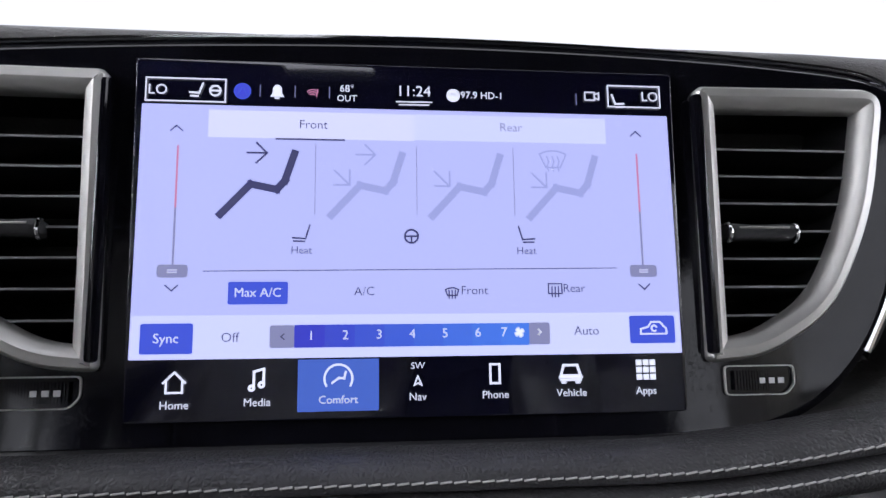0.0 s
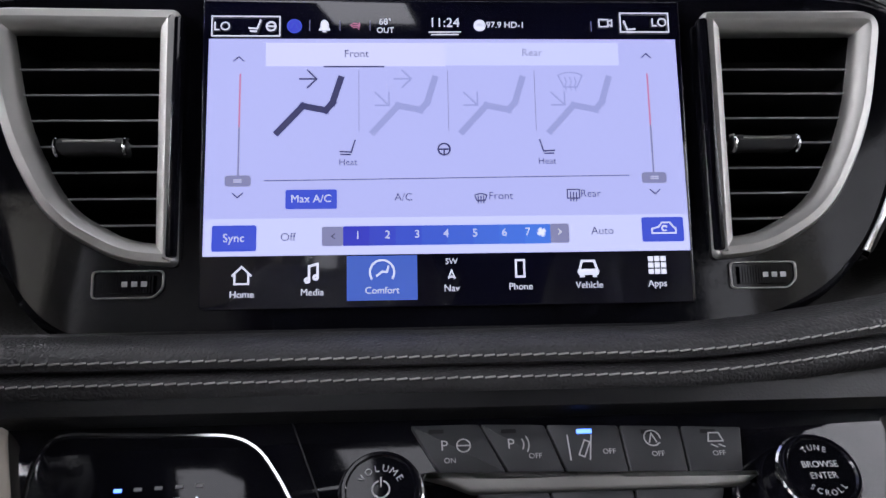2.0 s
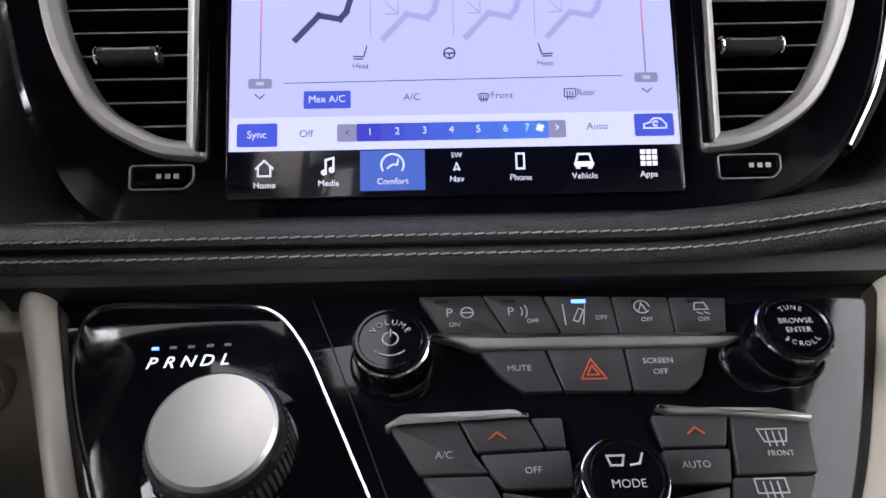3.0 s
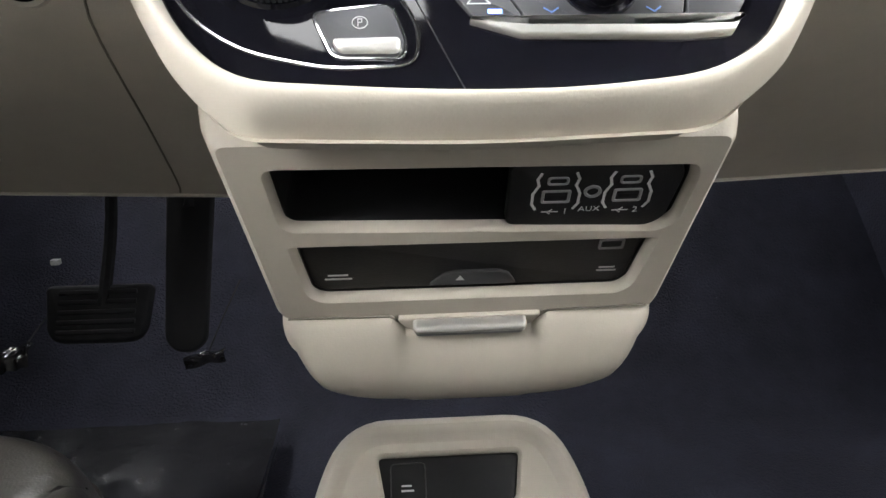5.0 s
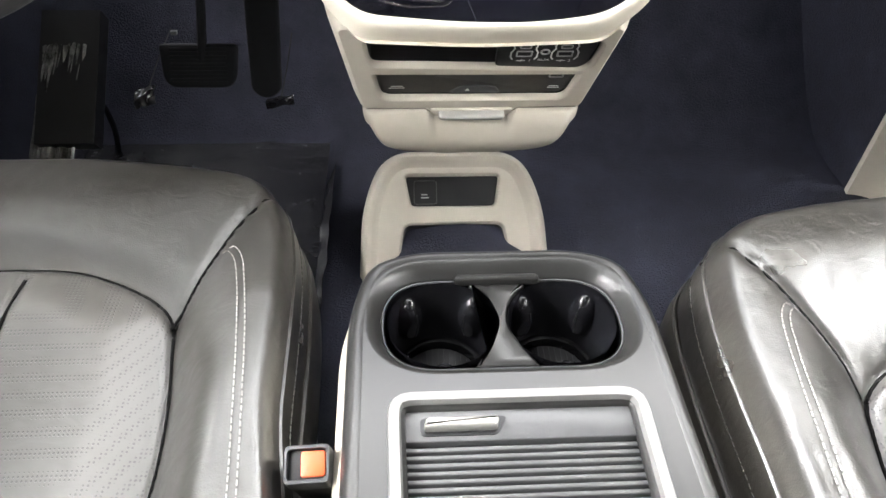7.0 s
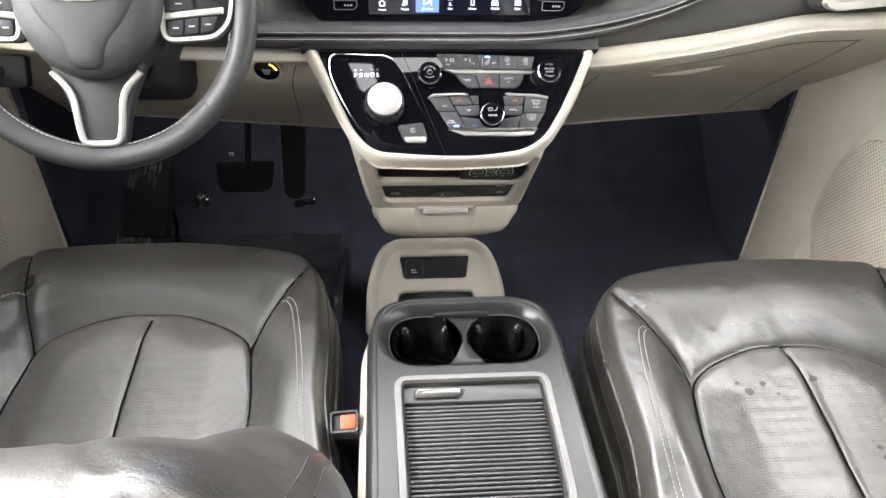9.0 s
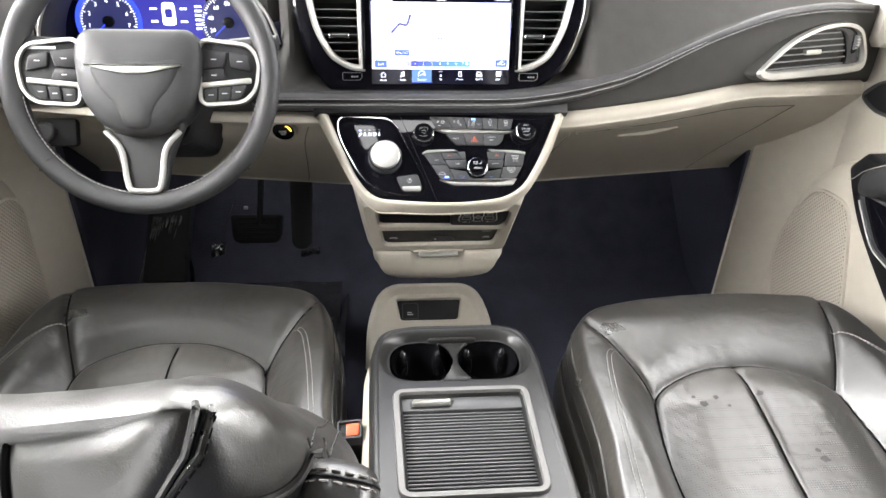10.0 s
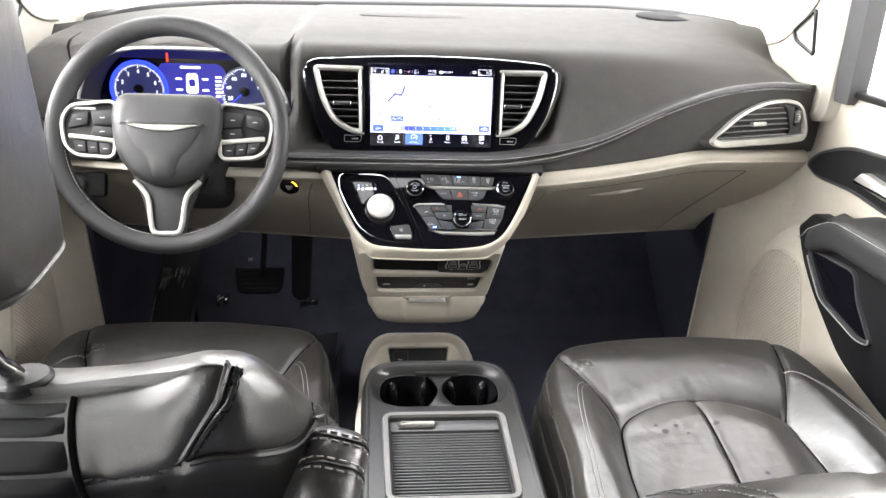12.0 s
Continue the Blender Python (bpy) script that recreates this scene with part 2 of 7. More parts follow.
def lathe(profile, n=32, m=None, bm=None, cap=True, end=True):
    loops = [[Vector((r * math.cos(2 * math.pi * i / n), r * math.sin(2 * math.pi * i / n), z)) for i in range(n)] for r, z in profile]
    if m is not None:
        loops = [[m @ p for p in lp] for lp in loops]
    return loft(loops, True, cap, end, bm)


def circle(x, y, r, n=24):
    return [V(x + r * math.cos(2 * math.pi * i / n), y + r * math.sin(2 * math.pi * i / n), 0) for i in range(n)]


def tube(path, r, n=8, closed=False, bm=None, flat=1.0):
    p = [Vector(q) for q in path]
    loops, k, up = [], len(p), None
    for i in range(k):
        a = p[i - 1] if closed or i else p[i]
        b = p[(i + 1) % k] if closed or i + 1 < k else p[i]
        t = (b - a).normalized()
        if up is None:
            up = t.orthogonal().normalized()
        up = (up - t * up.dot(t)).normalized()
        w = t.cross(up)
        rr = r(i / max(k - 1, 1)) if callable(r) else r
        loops.append([p[i] + (up * math.cos(2 * math.pi * j / n) + w * math.sin(2 * math.pi * j / n) * flat) * rr for j in range(n)])
    if closed:
        return loft(loops + [loops[0]], True, bm=bm)
    return loft(loops, True, True, True, bm)


def stitches(path, length=0.0045, gap=0.0018, r=0.00055, lift=V(0, 0, 0), slant=0.0):
    """Thread: a row of short dashes along a path."""
    p = [Vector(q) + lift for q in path]
    d = [0]
    for a, b in zip(p, p[1:]):
        d.append(d[-1] + (b - a).length)

    def at(s):
        j = max(0, min(len(p) - 2, int(np.searchsorted(d, s)) - 1))
        return p[j].lerp(p[j + 1], (s - d[j]) / max(d[j + 1] - d[j], 1e-9))
    bm, s = bmesh.new(), 0
    while s + length < d[-1]:
        a, b = at(s), at(s + length)
        tube([a - V(0, 0, slant), a.lerp(b, 0.5), b + V(0, 0, slant)], r, 5, bm=bm)
        s += length + gap
    return bm


def text(body, size, x, y, z, mat, parent, name="lettering", align="CENTER", slant=0.0, bold=0.0):
    cu = bpy.data.curves.new(name, "FONT")
    cu.body, cu.size, cu.align_x, cu.align_y = body, size, align, "CENTER"
    cu.extrude, cu.shear, cu.offset = 0.00008, slant, bold - 0.008 * size
    cu.resolution_u = 3
    tmp = bpy.data.objects.new(name, cu)
    scene.collection.objects.link(tmp)
    me = bpy.data.meshes.new_from_object(tmp.evaluated_get(bpy.context.evaluated_depsgraph_get()))
    bpy.data.objects.remove(tmp)
    me.materials.clear()
    me.materials.append(mat)
    ob = new(name, me)
    ob.parent = parent
    ob.location = (x, y, z)
    return ob


def bars(segs, width, z, bm=None, thick=0.0002):
    """Flat strokes: each a polyline in the plane."""
    bm = bm or bmesh.new()
    for poly in segs:
        for a, b in zip(poly, poly[1:]):
            a, b = Vector((*a[:2], 0)), Vector((*b[:2], 0))
            t = (b - a).normalized() * width * 0.5
            w = V(-t.y, t.x, 0)
            plate([a - t + w * 1, a - t - w, b + t - w, b + t + w], z, z + thick, bm=bm)
    return bm


def surface(fn, nu, nv, thick=0.0):
    """A sheet from fn(u, v), u and v in 0..1; with thickness it is closed."""
    bm = bmesh.new()
    g = [[Vector(fn(i / nu, j / nv)) for j in range(nv + 1)] for i in range(nu + 1)]
    top = [[bm.verts.new(p) for p in row] for row in g]
    for i in range(nu):
        for j in range(nv):
            bm.faces.new((top[i][j], top[i + 1][j], top[i + 1][j + 1], top[i][j + 1]))
    bmesh.ops.recalc_face_normals(bm, faces=bm.faces[:])
    if thick:
        bmesh.ops.solidify(bm, geom=bm.faces[:], thickness=thick)
    return bm


def box(x0, y0, z0, x1, y1, z1, bev=0.0, seg=2):
    bm = bmesh.new()
    bmesh.ops.create_cube(bm, size=1)
    for v in bm.verts:
        v.co = V(x0 + (v.co.x + 0.5) * (x1 - x0), y0 + (v.co.y + 0.5) * (y1 - y0), z0 + (v.co.z + 0.5) * (z1 - z0))
    if bev:
        bmesh.ops.bevel(bm, geom=bm.edges[:], offset=bev, segments=seg, affect="EDGES", profile=0.5)
    return bm


def interp(x, table):
    """Smooth reading of a small table of (x, value)."""
    if x <= table[0][0]:
        return table[0][1]
    for (a, u), (b, w) in zip(table, table[1:]):
        if x <= b:
            t = (x - a) / (b - a)
            return u + (w - u) * t
    return table[-1][1]


def smooth01(a, b, x):
    t = max(0.0, min(1.0, (x - a) / (b - a)))
    return t * t * (3 - 2 * t)




def creased(m, strength, rough_lo, rough_hi):
    """Soft creases and worn, shinier patches, added to the grain of a hide."""
    nt = m.node_tree
    b = nt.nodes["Principled BSDF"]
    grain = b.inputs["Normal"].links[0].from_node
    tc = nt.nodes.new("ShaderNodeTexCoord")
    stretch = nt.nodes.new("ShaderNodeMapping")
    stretch.inputs["Scale"].default_value = (1.0, 1.6, 1.0)
    nt.links.new(tc.outputs["Object"], stretch.inputs["Vector"])
    fold = nt.nodes.new("ShaderNodeTexNoise")
    fold.inputs["Scale"].default_value, fold.inputs["Detail"].default_value, fold.inputs["Distortion"].default_value = 34, 5, 1.4
    nt.links.new(stretch.outputs["Vector"], fold.inputs["Vector"])
    bp = nt.nodes.new("ShaderNodeBump")
    bp.inputs["Strength"].default_value, bp.inputs["Distance"].default_value = strength, 0.003
    nt.links.new(fold.outputs["Fac"], bp.inputs["Height"])
    nt.links.new(bp.outputs["Normal"], grain.inputs["Normal"])
    patch = nt.nodes.new("ShaderNodeTexNoise")
    patch.inputs["Scale"].default_value, patch.inputs["Detail"].default_value = 13, 4
    nt.links.new(tc.outputs["Object"], patch.inputs["Vector"])
    span = nt.nodes.new("ShaderNodeMapRange")
    span.inputs["From Min"].default_value, span.inputs["From Max"].default_value = 0.3, 0.7
    span.inputs["To Min"].default_value, span.inputs["To Max"].default_value = rough_lo, rough_hi
    nt.links.new(patch.outputs["Fac"], span.inputs["Value"])
    nt.links.new(span.outputs["Result"], b.inputs["Roughness"])
    nt.links.new(span.outputs["Result"], b.inputs["Coat Roughness"])
    nt.links.new(grain.outputs["Normal"], b.inputs["Coat Normal"])


creased(LEATHER, 0.2, 0.27, 0.42)
creased(PERF, 0.12, 0.32, 0.46)

GLASS = material("window_glass", (1.0, 1.0, 1.0), 0.0, vary=0.0)
GLASS.node_tree.nodes["Principled BSDF"].inputs["Transmission Weight"].default_value = 1.0
GLASS.node_tree.nodes["Principled BSDF"].inputs["IOR"].default_value = 1.45


# ================= SETTING =================
def front_y(x):
    return -0.034 + 0.32 * max(0.0, abs(x + 0.0115) - 0.2) ** 2


SEAM = [(-0.8, 0.664), (0.1, 0.664), (0.19, 0.676), (0.29, 0.70), (0.42, 0.757), (0.52, 0.788), (0.62, 0.797), (0.8, 0.785)]
LIP = [(-0.8, 0.637), (0.187, 0.637), (0.344, 0.655), (0.5, 0.678), (0.69, 0.668), (0.8, 0.66)]


def seam_z(x):
    return sum(interp(x + d, SEAM) for d in (-0.03, -0.015, 0, 0.015, 0.03)) / 5


def lip_z(x):
    return sum(interp(x + d, LIP) for d in (-0.03, 0, 0.03)) / 3


def rear_edge(x):
    """Where the dash meets the windscreen."""
    end = smooth01(0.42, 0.78, abs(x))
    return 0.66 - 0.26 * end, 0.874 + 0.022 * x - 0.006 * end - 0.02 * smooth01(0.6, 0.78, abs(x))


def dash_section(x):
    """Outline of the dash pad from the windscreen down to the pale lip."""
    yf, zs, zl = front_y(x), seam_z(x), lip_z(x)
    end = smooth01(0.42, 0.78, abs(x))
    yb, zb = rear_edge(x)
    zc = 0.836 - 0.012 * smooth01(0.3, 0.75, abs(x)) - 0.04 * smooth01(0.60, 0.78, abs(x))
    dent = 1 - smooth01(0.2, 0.245, abs(x + 0.012))
    rise = zc - zs
    pts = [(yb, zb - 0.03), (yb - 0.01, zb), (yb * 0.7 + 0.02, zb + 0.006), (max(yf, 0) * 0.6 + 0.2, zc + 0.028), (yf + 0.12, zc + 0.014), (yf + 0.072, zc),
           (yf + 0.045 + 0.03 * dent, zs + rise * 0.72), (yf + 0.024 + 0.05 * dent, zs + rise * 0.4), (yf + 0.008 + 0.05 * dent, zs + rise * 0.12), (yf, zs), (yf + 0.002, zs - (zs - zl) * 0.5), (yf + 0.006, zl), (yf + 0.03, zl - 0.004)]
    return [V(x, y, z) for y, z in pts]


def hood_z(x):
    """Lower edge of the visor over the dials."""
    a = abs((x + 0.442) / 0.182)
    return 0.705 + 0.122 * max(0.0, 1 - a ** 4) ** 0.55


def cowl_section(x):
    """The same outline on the driver's side, with the visor and the hollow for the dials."""
    yf, zs, zl = front_y(x) * 0.6 - 0.012, seam_z(x), lip_z(x)
    end = smooth01(0.42, 0.78, abs(x))
    yb, zb = rear_edge(x)
    h = hood_z(x)
    crest = max(h + 0.016, 0.70 + 0.136 * smooth01(-0.80, -0.66, x))
    crest = max(crest, 0.832 if x > -0.36 else crest)
    deep = 0.15 if h > 0.72 else 0.02 + 0.13 * (h - 0.705) / 0.015
    pts = [(yb, zb - 0.03), (yb - 0.01, zb), (yb * 0.7 + 0.02, zb + 0.003), (0.2, crest + 0.014), (0.1, crest + 0.008), (0.045, crest + 0.002), (0.03, crest - 0.006),
           (0.03, h), (0.06, h - 0.003), (deep, h - 0.005), (deep - 0.012, 0.70), (yf + 0.03, 0.695), (yf + 0.004, 0.685), (yf, zs), (yf, zs - 0.013), (yf + 0.006, zl), (yf + 0.03, zl - 0.004)]
    return [V(x, y, z) for y, z in pts]


def sheet(sections, n=5, sub=4):
    rows = [spline(s, n) for s in sections]
    return loft(rows, closed=False)


dash = thing("dashboard", None, "dark grey soft-touch dashboard with stitched leather rolls", "dashboard", kind="structure")
part("upper_pad", sheet([dash_section(-0.237 + (0.77 + 0.237) * i / 104) for i in range(105)]), DASH, dash, "dark grey grained dash top")


def even(pts, n=96):
    """A line of points spaced evenly along a path."""
    p = [Vector(q) for q in pts]
    d = [0]
    for a, b in zip(p, p[1:]):
        d.append(d[-1] + (b - a).length)
    out = []
    for i in range(n):
        s = d[-1] * i / (n - 1)
        j = max(0, min(len(p) - 2, int(np.searchsorted(d, s)) - 1))
        out.append(p[j].lerp(p[j + 1], (s - d[j]) / max(d[j + 1] - d[j], 1e-9)))
    return out


cow_rows = []
for i in range(121):
    x = -0.77 + 0.535 * i / 120
    k = smooth01(-0.275, -0.237, x)
    cow_rows.append([a.lerp(b, k) for a, b in zip(even(cowl_section(x)), even(spline(dash_section(x), 5)))])
cow = loft(cow_rows, closed=False)
part("instrument_cowl", cow, DASH, dash, "dark grey visor over the dials")


def roll_path(dy, dz, x0=-0.29, x1=0.71, n=120):
    out = []
    for i in range(n + 1):
        x = x0 + (x1 - x0) * i / n
        flat = smooth01(0.18, 0.45, x)
        out.append(V(x, front_y(x) + dy * (1 - 0.55 * flat), seam_z(x) + dz))
    return out


ROLL = [(0.012, 0.008), (-0.002, 0.006), (-0.009, 0.001), (-0.0098, -0.0035), (-0.0055, -0.0055), (-0.0105, -0.0075), (-0.0125, -0.011), (-0.0105, -0.0165), (-0.002, -0.021), (0.018, -0.023)]
cols = []
for i in range(121):
    x = -0.30 + 1.02 * i / 120
    flat = smooth01(0.16, 0.42, x)
    gap = lip_z(x) - seam_z(x)
    sec = []
    for k, (dy, dz) in enumerate(ROLL):
        low = dz if dz > -0.0055 else dz * (1 - flat) - 0.012 * flat * k / 9
        sec.append(V(x, front_y(x) + dy * (1 - 0.5 * flat) - 0.001, seam_z(x) + low * (1 - 0.25 * flat)))
    cols.append(spline(sec, 3))
part("leather_roll", loft(cols, closed=False), PAD, dash, "dark leather roll with twin pale seams")
part("stitching", stitches(roll_path(-0.0115, -0.0005), 0.0042, 0.0008, 0.00042, slant=0.00025), THREAD, dash, "pale thread")
low = [V(p.x, p.y, p.z + 0.004 * smooth01(0.2, 0.42, p.x)) for p in roll_path(-0.0137, -0.0088)]
part("stitching", stitches(low, 0.0042, 0.0008, 0.00042, slant=0.00025), THREAD, dash, "pale thread")


def knee_section(x, side):
    a = abs(x)
    yf, zl = front_y(x), lip_z(x)
    yb, zb = 0.208 + 0.16 * max(0, a - 0.17), 0.409
    pts = [(yf + 0.03, zl + 0.001), (yf + 0.003, zl), (yf - 0.008, zl - 0.006), (yf - 0.011, zl - 0.016), (yf - 0.004, zl - 0.030), (yf * 0.7 + yb * 0.3, zl * 0.62 + zb * 0.38), (yf * 0.3 + yb * 0.7, zl * 0.3 + zb * 0.7), (yb - 0.004, zb + 0.01), (yb + 0.004, zb), (yb + 0.05, zb + 0.004)]
    if side < 0:
        # the driver's side steps in under its lip and stands upright round the start button
        pts[3:7] = [(yf - 0.009, zl - 0.014), (yf + 0.030, zl - 0.027), (yf + 0.052, zl - 0.040), (yf + 0.064, zl - 0.072), (yf * 0.35 + yb * 0.65, zl * 0.34 + zb * 0.66)]
    return [V(x, y, z) for y, z in pts]


for side in (1, -1):
    rows = [spline(knee_section(side * (0.13 + 0.62 * i / 60), side), 4) for i in range(61)]
    part("knee_panel", loft(rows, closed=False), BEIGE, dash, "beige lower dash panel")

# floor, tunnel, firewall
single("floor", surface(lambda u, v: (-0.8 + 1.6 * u, -2.6 + 3.5 * v, 0.07 + 0.30 * smooth01(0.30, 0.75, -2.6 + 3.5 * v) + 0.05 * math.exp(-((-0.8 + 1.6 * u) / 0.11) ** 2)), 48, 80, 0.02), CARPET, "black carpeted cabin floor", "floor", "structure")
single("wall_front", box(-0.85, 0.72, 0.0, 0.85, 0.76, 0.79), CARPET, "black firewall carpet in the footwell", "wall", "structure")

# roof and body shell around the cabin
# unseen roof, added to block light from above and darken reflections
single("ceiling", surface(lambda u, v: (-0.74 + 1.48 * u, -2.7 + 2.72 * v, 1.34 + 0.05 * math.sin(math.pi * u) - 0.03 * smooth01(0.85, 1, v)), 14, 14, 0.04), CEIL, "unseen roof lining, near-black to keep reflections dark", "ceiling", "structure")
# unseen wall, added to keep rear light out of the screen's reflection
single("wall_rear", box(-0.8, -2.72, 0.0, 0.8, -2.66, 1.40), CARPET, "unseen dark tailgate wall that shuts out rear light", "wall", "structure")
# unseen side walls; how far each door stands open only sets the side light
for s in (1, -1):
    w = thing("wall_right" if s > 0 else "wall_left", None, "unseen right rear side wall, door gap set to admit light" if s > 0 else "unseen left rear side wall, door gap set to admit light", "wall", kind="structure")
    part("lining", box(s * 0.78, -2.7, 0.0, s * 0.80, -1.8, 1.34), CARPET, w)
    if s > 0:
        part("door_sill", box(s * 0.74, -1.8, 0.0, s * 0.80, -1.0, 0.10, 0.008), GREYP, w)
        part("sliding_door", box(s * 0.755, -1.8, 0.11, s * 0.795, -1.55, 1.34, 0.008), CARPET, w, "unseen dark door edge limiting light from the right")
    else:
        part("door_sill", box(s * 0.74, -1.8, 0.0, s * 0.80, -1.0, 0.10, 0.008), GREYP, w)
        part("sliding_door", box(s * 0.755, -1.8, 0.11, s * 0.795, -1.62, 1.34, 0.008), CARPET, w, "unseen dark door edge limiting light from the left")
    # unseen rail, hung low to cut the window's reflection
    part("roof_rail", box(min(s * 0.61, s * 0.80), -2.7, 1.15, max(s * 0.61, s * 0.80), -0.02, 1.335, 0.02), CEIL, w, "unseen near-black roof rail, deepened to block window light")
    part("pillar_trim", box(s * 0.70, -1.14, 0.1, s * 0.78, -0.98, 1.34, 0.01), HEAD, w, "pale centre pillar trim")
single("ground", box(-30, -30, -0.45, 30, 30, -0.35), BOOTH, "white painted booth floor", "ground", "structure")

single("backdrop", box(-14, 6.0, -0.4, 14, 6.2, 5.0), BOOTH, "plain white booth wall beyond the windscreen", "backdrop", "structure")


# ================= CENTRE SCREEN AND VENTS =================
SCR = pose(-0.0115, -0.0115, 0.752, 80)
bezel = thing("screen_surround", SCR, "glossy piano-black surround of the centre screen", "dash trim", kind="structure")
BEZ = spline([(p[0] * 0.001, p[1] * 0.001, 0) for p in [(-214, 60), (-150, 71), (0, 77), (150, 73), (214, 61), (212, 20), (200, -20), (182, -51), (154, -72), (108, -82), (0, -87), (-108, -86), (-152, -83), (-174, -72), (-190, -48), (-208, 0)]], 8, True)
L_VENT = rpoly(mm([(-205, 63), (-119, 62), (-117, -53), (-140, -51), (-171, -34), (-193, 6)]), [0.012, 0.004, 0.003, 0.02, 0.03, 0.04], 6)
R_VENT = [V(-p.x, p.y, 0) for p in L_VENT][::-1]


def surround_face():
    """Plate with the two vent mouths cut through."""
    bm = bmesh.new()
    loops = [BEZ, L_VENT, R_VENT]
    edges = []
    for lp in loops:
        vs = [bm.verts.new((p.x, p.y, -0.0015)) for p in lp]
        edges += [bm.edges.new((vs[i], vs[(i + 1) % len(vs)])) for i in range(len(vs))]
    bmesh.ops.triangle_fill(bm, use_beauty=True, use_dissolve=False, edges=edges)
    inside = []
    for f in bm.faces:
        c = f.calc_center_median()
        for lp in (L_VENT, R_VENT):
            hit = False
            for i in range(len(lp)):
                a, b = lp[i], lp[(i + 1) % len(lp)]
                if (a.y > c.y) != (b.y > c.y) and c.x < (b.x - a.x) * (c.y - a.y) / (b.y - a.y) + a.x:
                    hit = not hit
            if hit:
                inside.append(f)
    bmesh.ops.delete(bm, geom=list(set(inside)), context="FACES")
    for f in bm.faces:
        if f.normal.z < 0:
            f.normal_flip()
    return bm


part("face", surround_face(), PIANO, bezel, "piano-black gloss face", smooth=False)
rim = [at_z(BEZ, -0.0015), at_z(inset(BEZ, -0.004), -0.004), at_z(inset(BEZ, -0.006), -0.010), at_z(inset(BEZ, -0.006), -0.06)]
part("edge", loft(rim, True), PIANO, bezel)
top_edge = [p for p in BEZ if p.y > 0.03]
part("bright_strip", tube([(p.x, p.y + 0.0045, -0.003) for p in sorted(top_edge, key=lambda q: q.x)], 0.0011, 6), CHROME, bezel, "bright metal line along the top")


def vent(name, mouth, label, slats, x0, x1, tabx, parent_m, sgn):
    ob = thing(name, parent_m, label, "air vent", "dash vents")
    o = inset(mouth, -0.0005)
    wide, slim = inset(mouth, 0.0092), inset(mouth, 0.0022)
    i = [q if abs(p.x) < 0.1215 and -0.048 < p.y < 0.058 else w for p, w, q in zip(mouth, wide, slim)]
    ring = [at_z(o, -0.002), at_z(o, 0.0016), at_z([u.lerp(w, 0.15) for u, w in zip(o, i)], 0.0036), at_z([u.lerp(w, 0.5) for u, w in zip(o, i)], 0.0042), at_z([u.lerp(w, 0.85) for u, w in zip(o, i)], 0.0022), at_z(i, -0.001), at_z(i, -0.006)]
    part("vent_ring", loft(ring, True), SATIN, ob, "satin silver ring")
    sx = -1 if mouth[0].x < 0 or sgn < 0 else 1
    part("inner_strip", box(sx * 0.1185 - 0.0022, -0.050, 0.0, sx * 0.1185 + 0.0022, 0.0585, 0.0048, 0.0015), PIANO, ob, "gloss black inner strip")
    part("duct", loft([at_z(inset(mouth, 0.002), -0.002), at_z(inset(mouth, 0.006), -0.045)], True, False, True), BLACK, ob)
    for i in range(slats):
        y = 0.0372 - i * 0.0119
        cuts = []
        for j in range(len(mouth)):
            a, b = mouth[j], mouth[(j + 1) % len(mouth)]
            if (a.y > y) != (b.y > y):
                cuts.append(a.x + (b.x - a.x) * (y - a.y) / (b.y - a.y))
        if len(cuts) < 2:
            continue
        a, b = min(cuts) + 0.006, max(cuts) - 0.006
        bm = bmesh.new()
        loft([[V(x, y + dy, z) for x in (a, b)] for dy, z in ((0.0007, -0.006), (-0.0006, -0.0055), (-0.004, -0.03), (-0.0025, -0.031), (0.0007, -0.006))], False, bm=bm)
        part("slat", bm, BLACK, ob)
        part("slat_edge", box(a, y - 0.0004, -0.0062, b, y + 0.0004, -0.005), GREYP, ob, "fine grey slat edge")
    bar = [(-0.0026, -0.010), (-0.0034, -0.001), (-0.002, 0.0016), (0.0008, 0.0030), (0.003, 0.0022), (0.0040, -0.001), (0.0036, -0.010)]
    tab = loft([[V(tabx + u * 0.0145, y0 * k, z0 * k) for y0, z0 in bar] for u, k in ((-1, 0.55), (-0.93, 0.92), (-0.8, 1.0), (-0.3, 0.86), (0.3, 0.86), (0.8, 1.0), (0.93, 0.92), (1, 0.55))], True, True, True)
    part("adjuster_tab", tab, GRAPH, ob)
    part("tab_edge", tube([(tabx + 0.011 * k, 0.0016, 0.0026) for k in (-1, -0.5, 0, 0.5, 1)], 0.0005, 6), SATIN, ob, "fine bright line along the tab")
    for s in (-1, 1):
        part("tab_end", tube([(tabx + s * 0.0146, 0.004 * math.cos(a), 0.0032 * math.sin(a) - 0.0005) for a in (-0.4, 0.1, 0.6, 1.1, 1.6, 2.1, 2.6, 3.1)], 0.00075, 6), CHROME, ob, "bright rounded tab end")
    return ob


vent("air_vent", L_VENT, "black dash vent with silver ring beside the screen", 7, 0, 0, -0.155, SCR, -1)
vent("air_vent", R_VENT, "black dash vent with silver ring and centred tab", 7, 0, 0, 0.1445, SCR, 1)

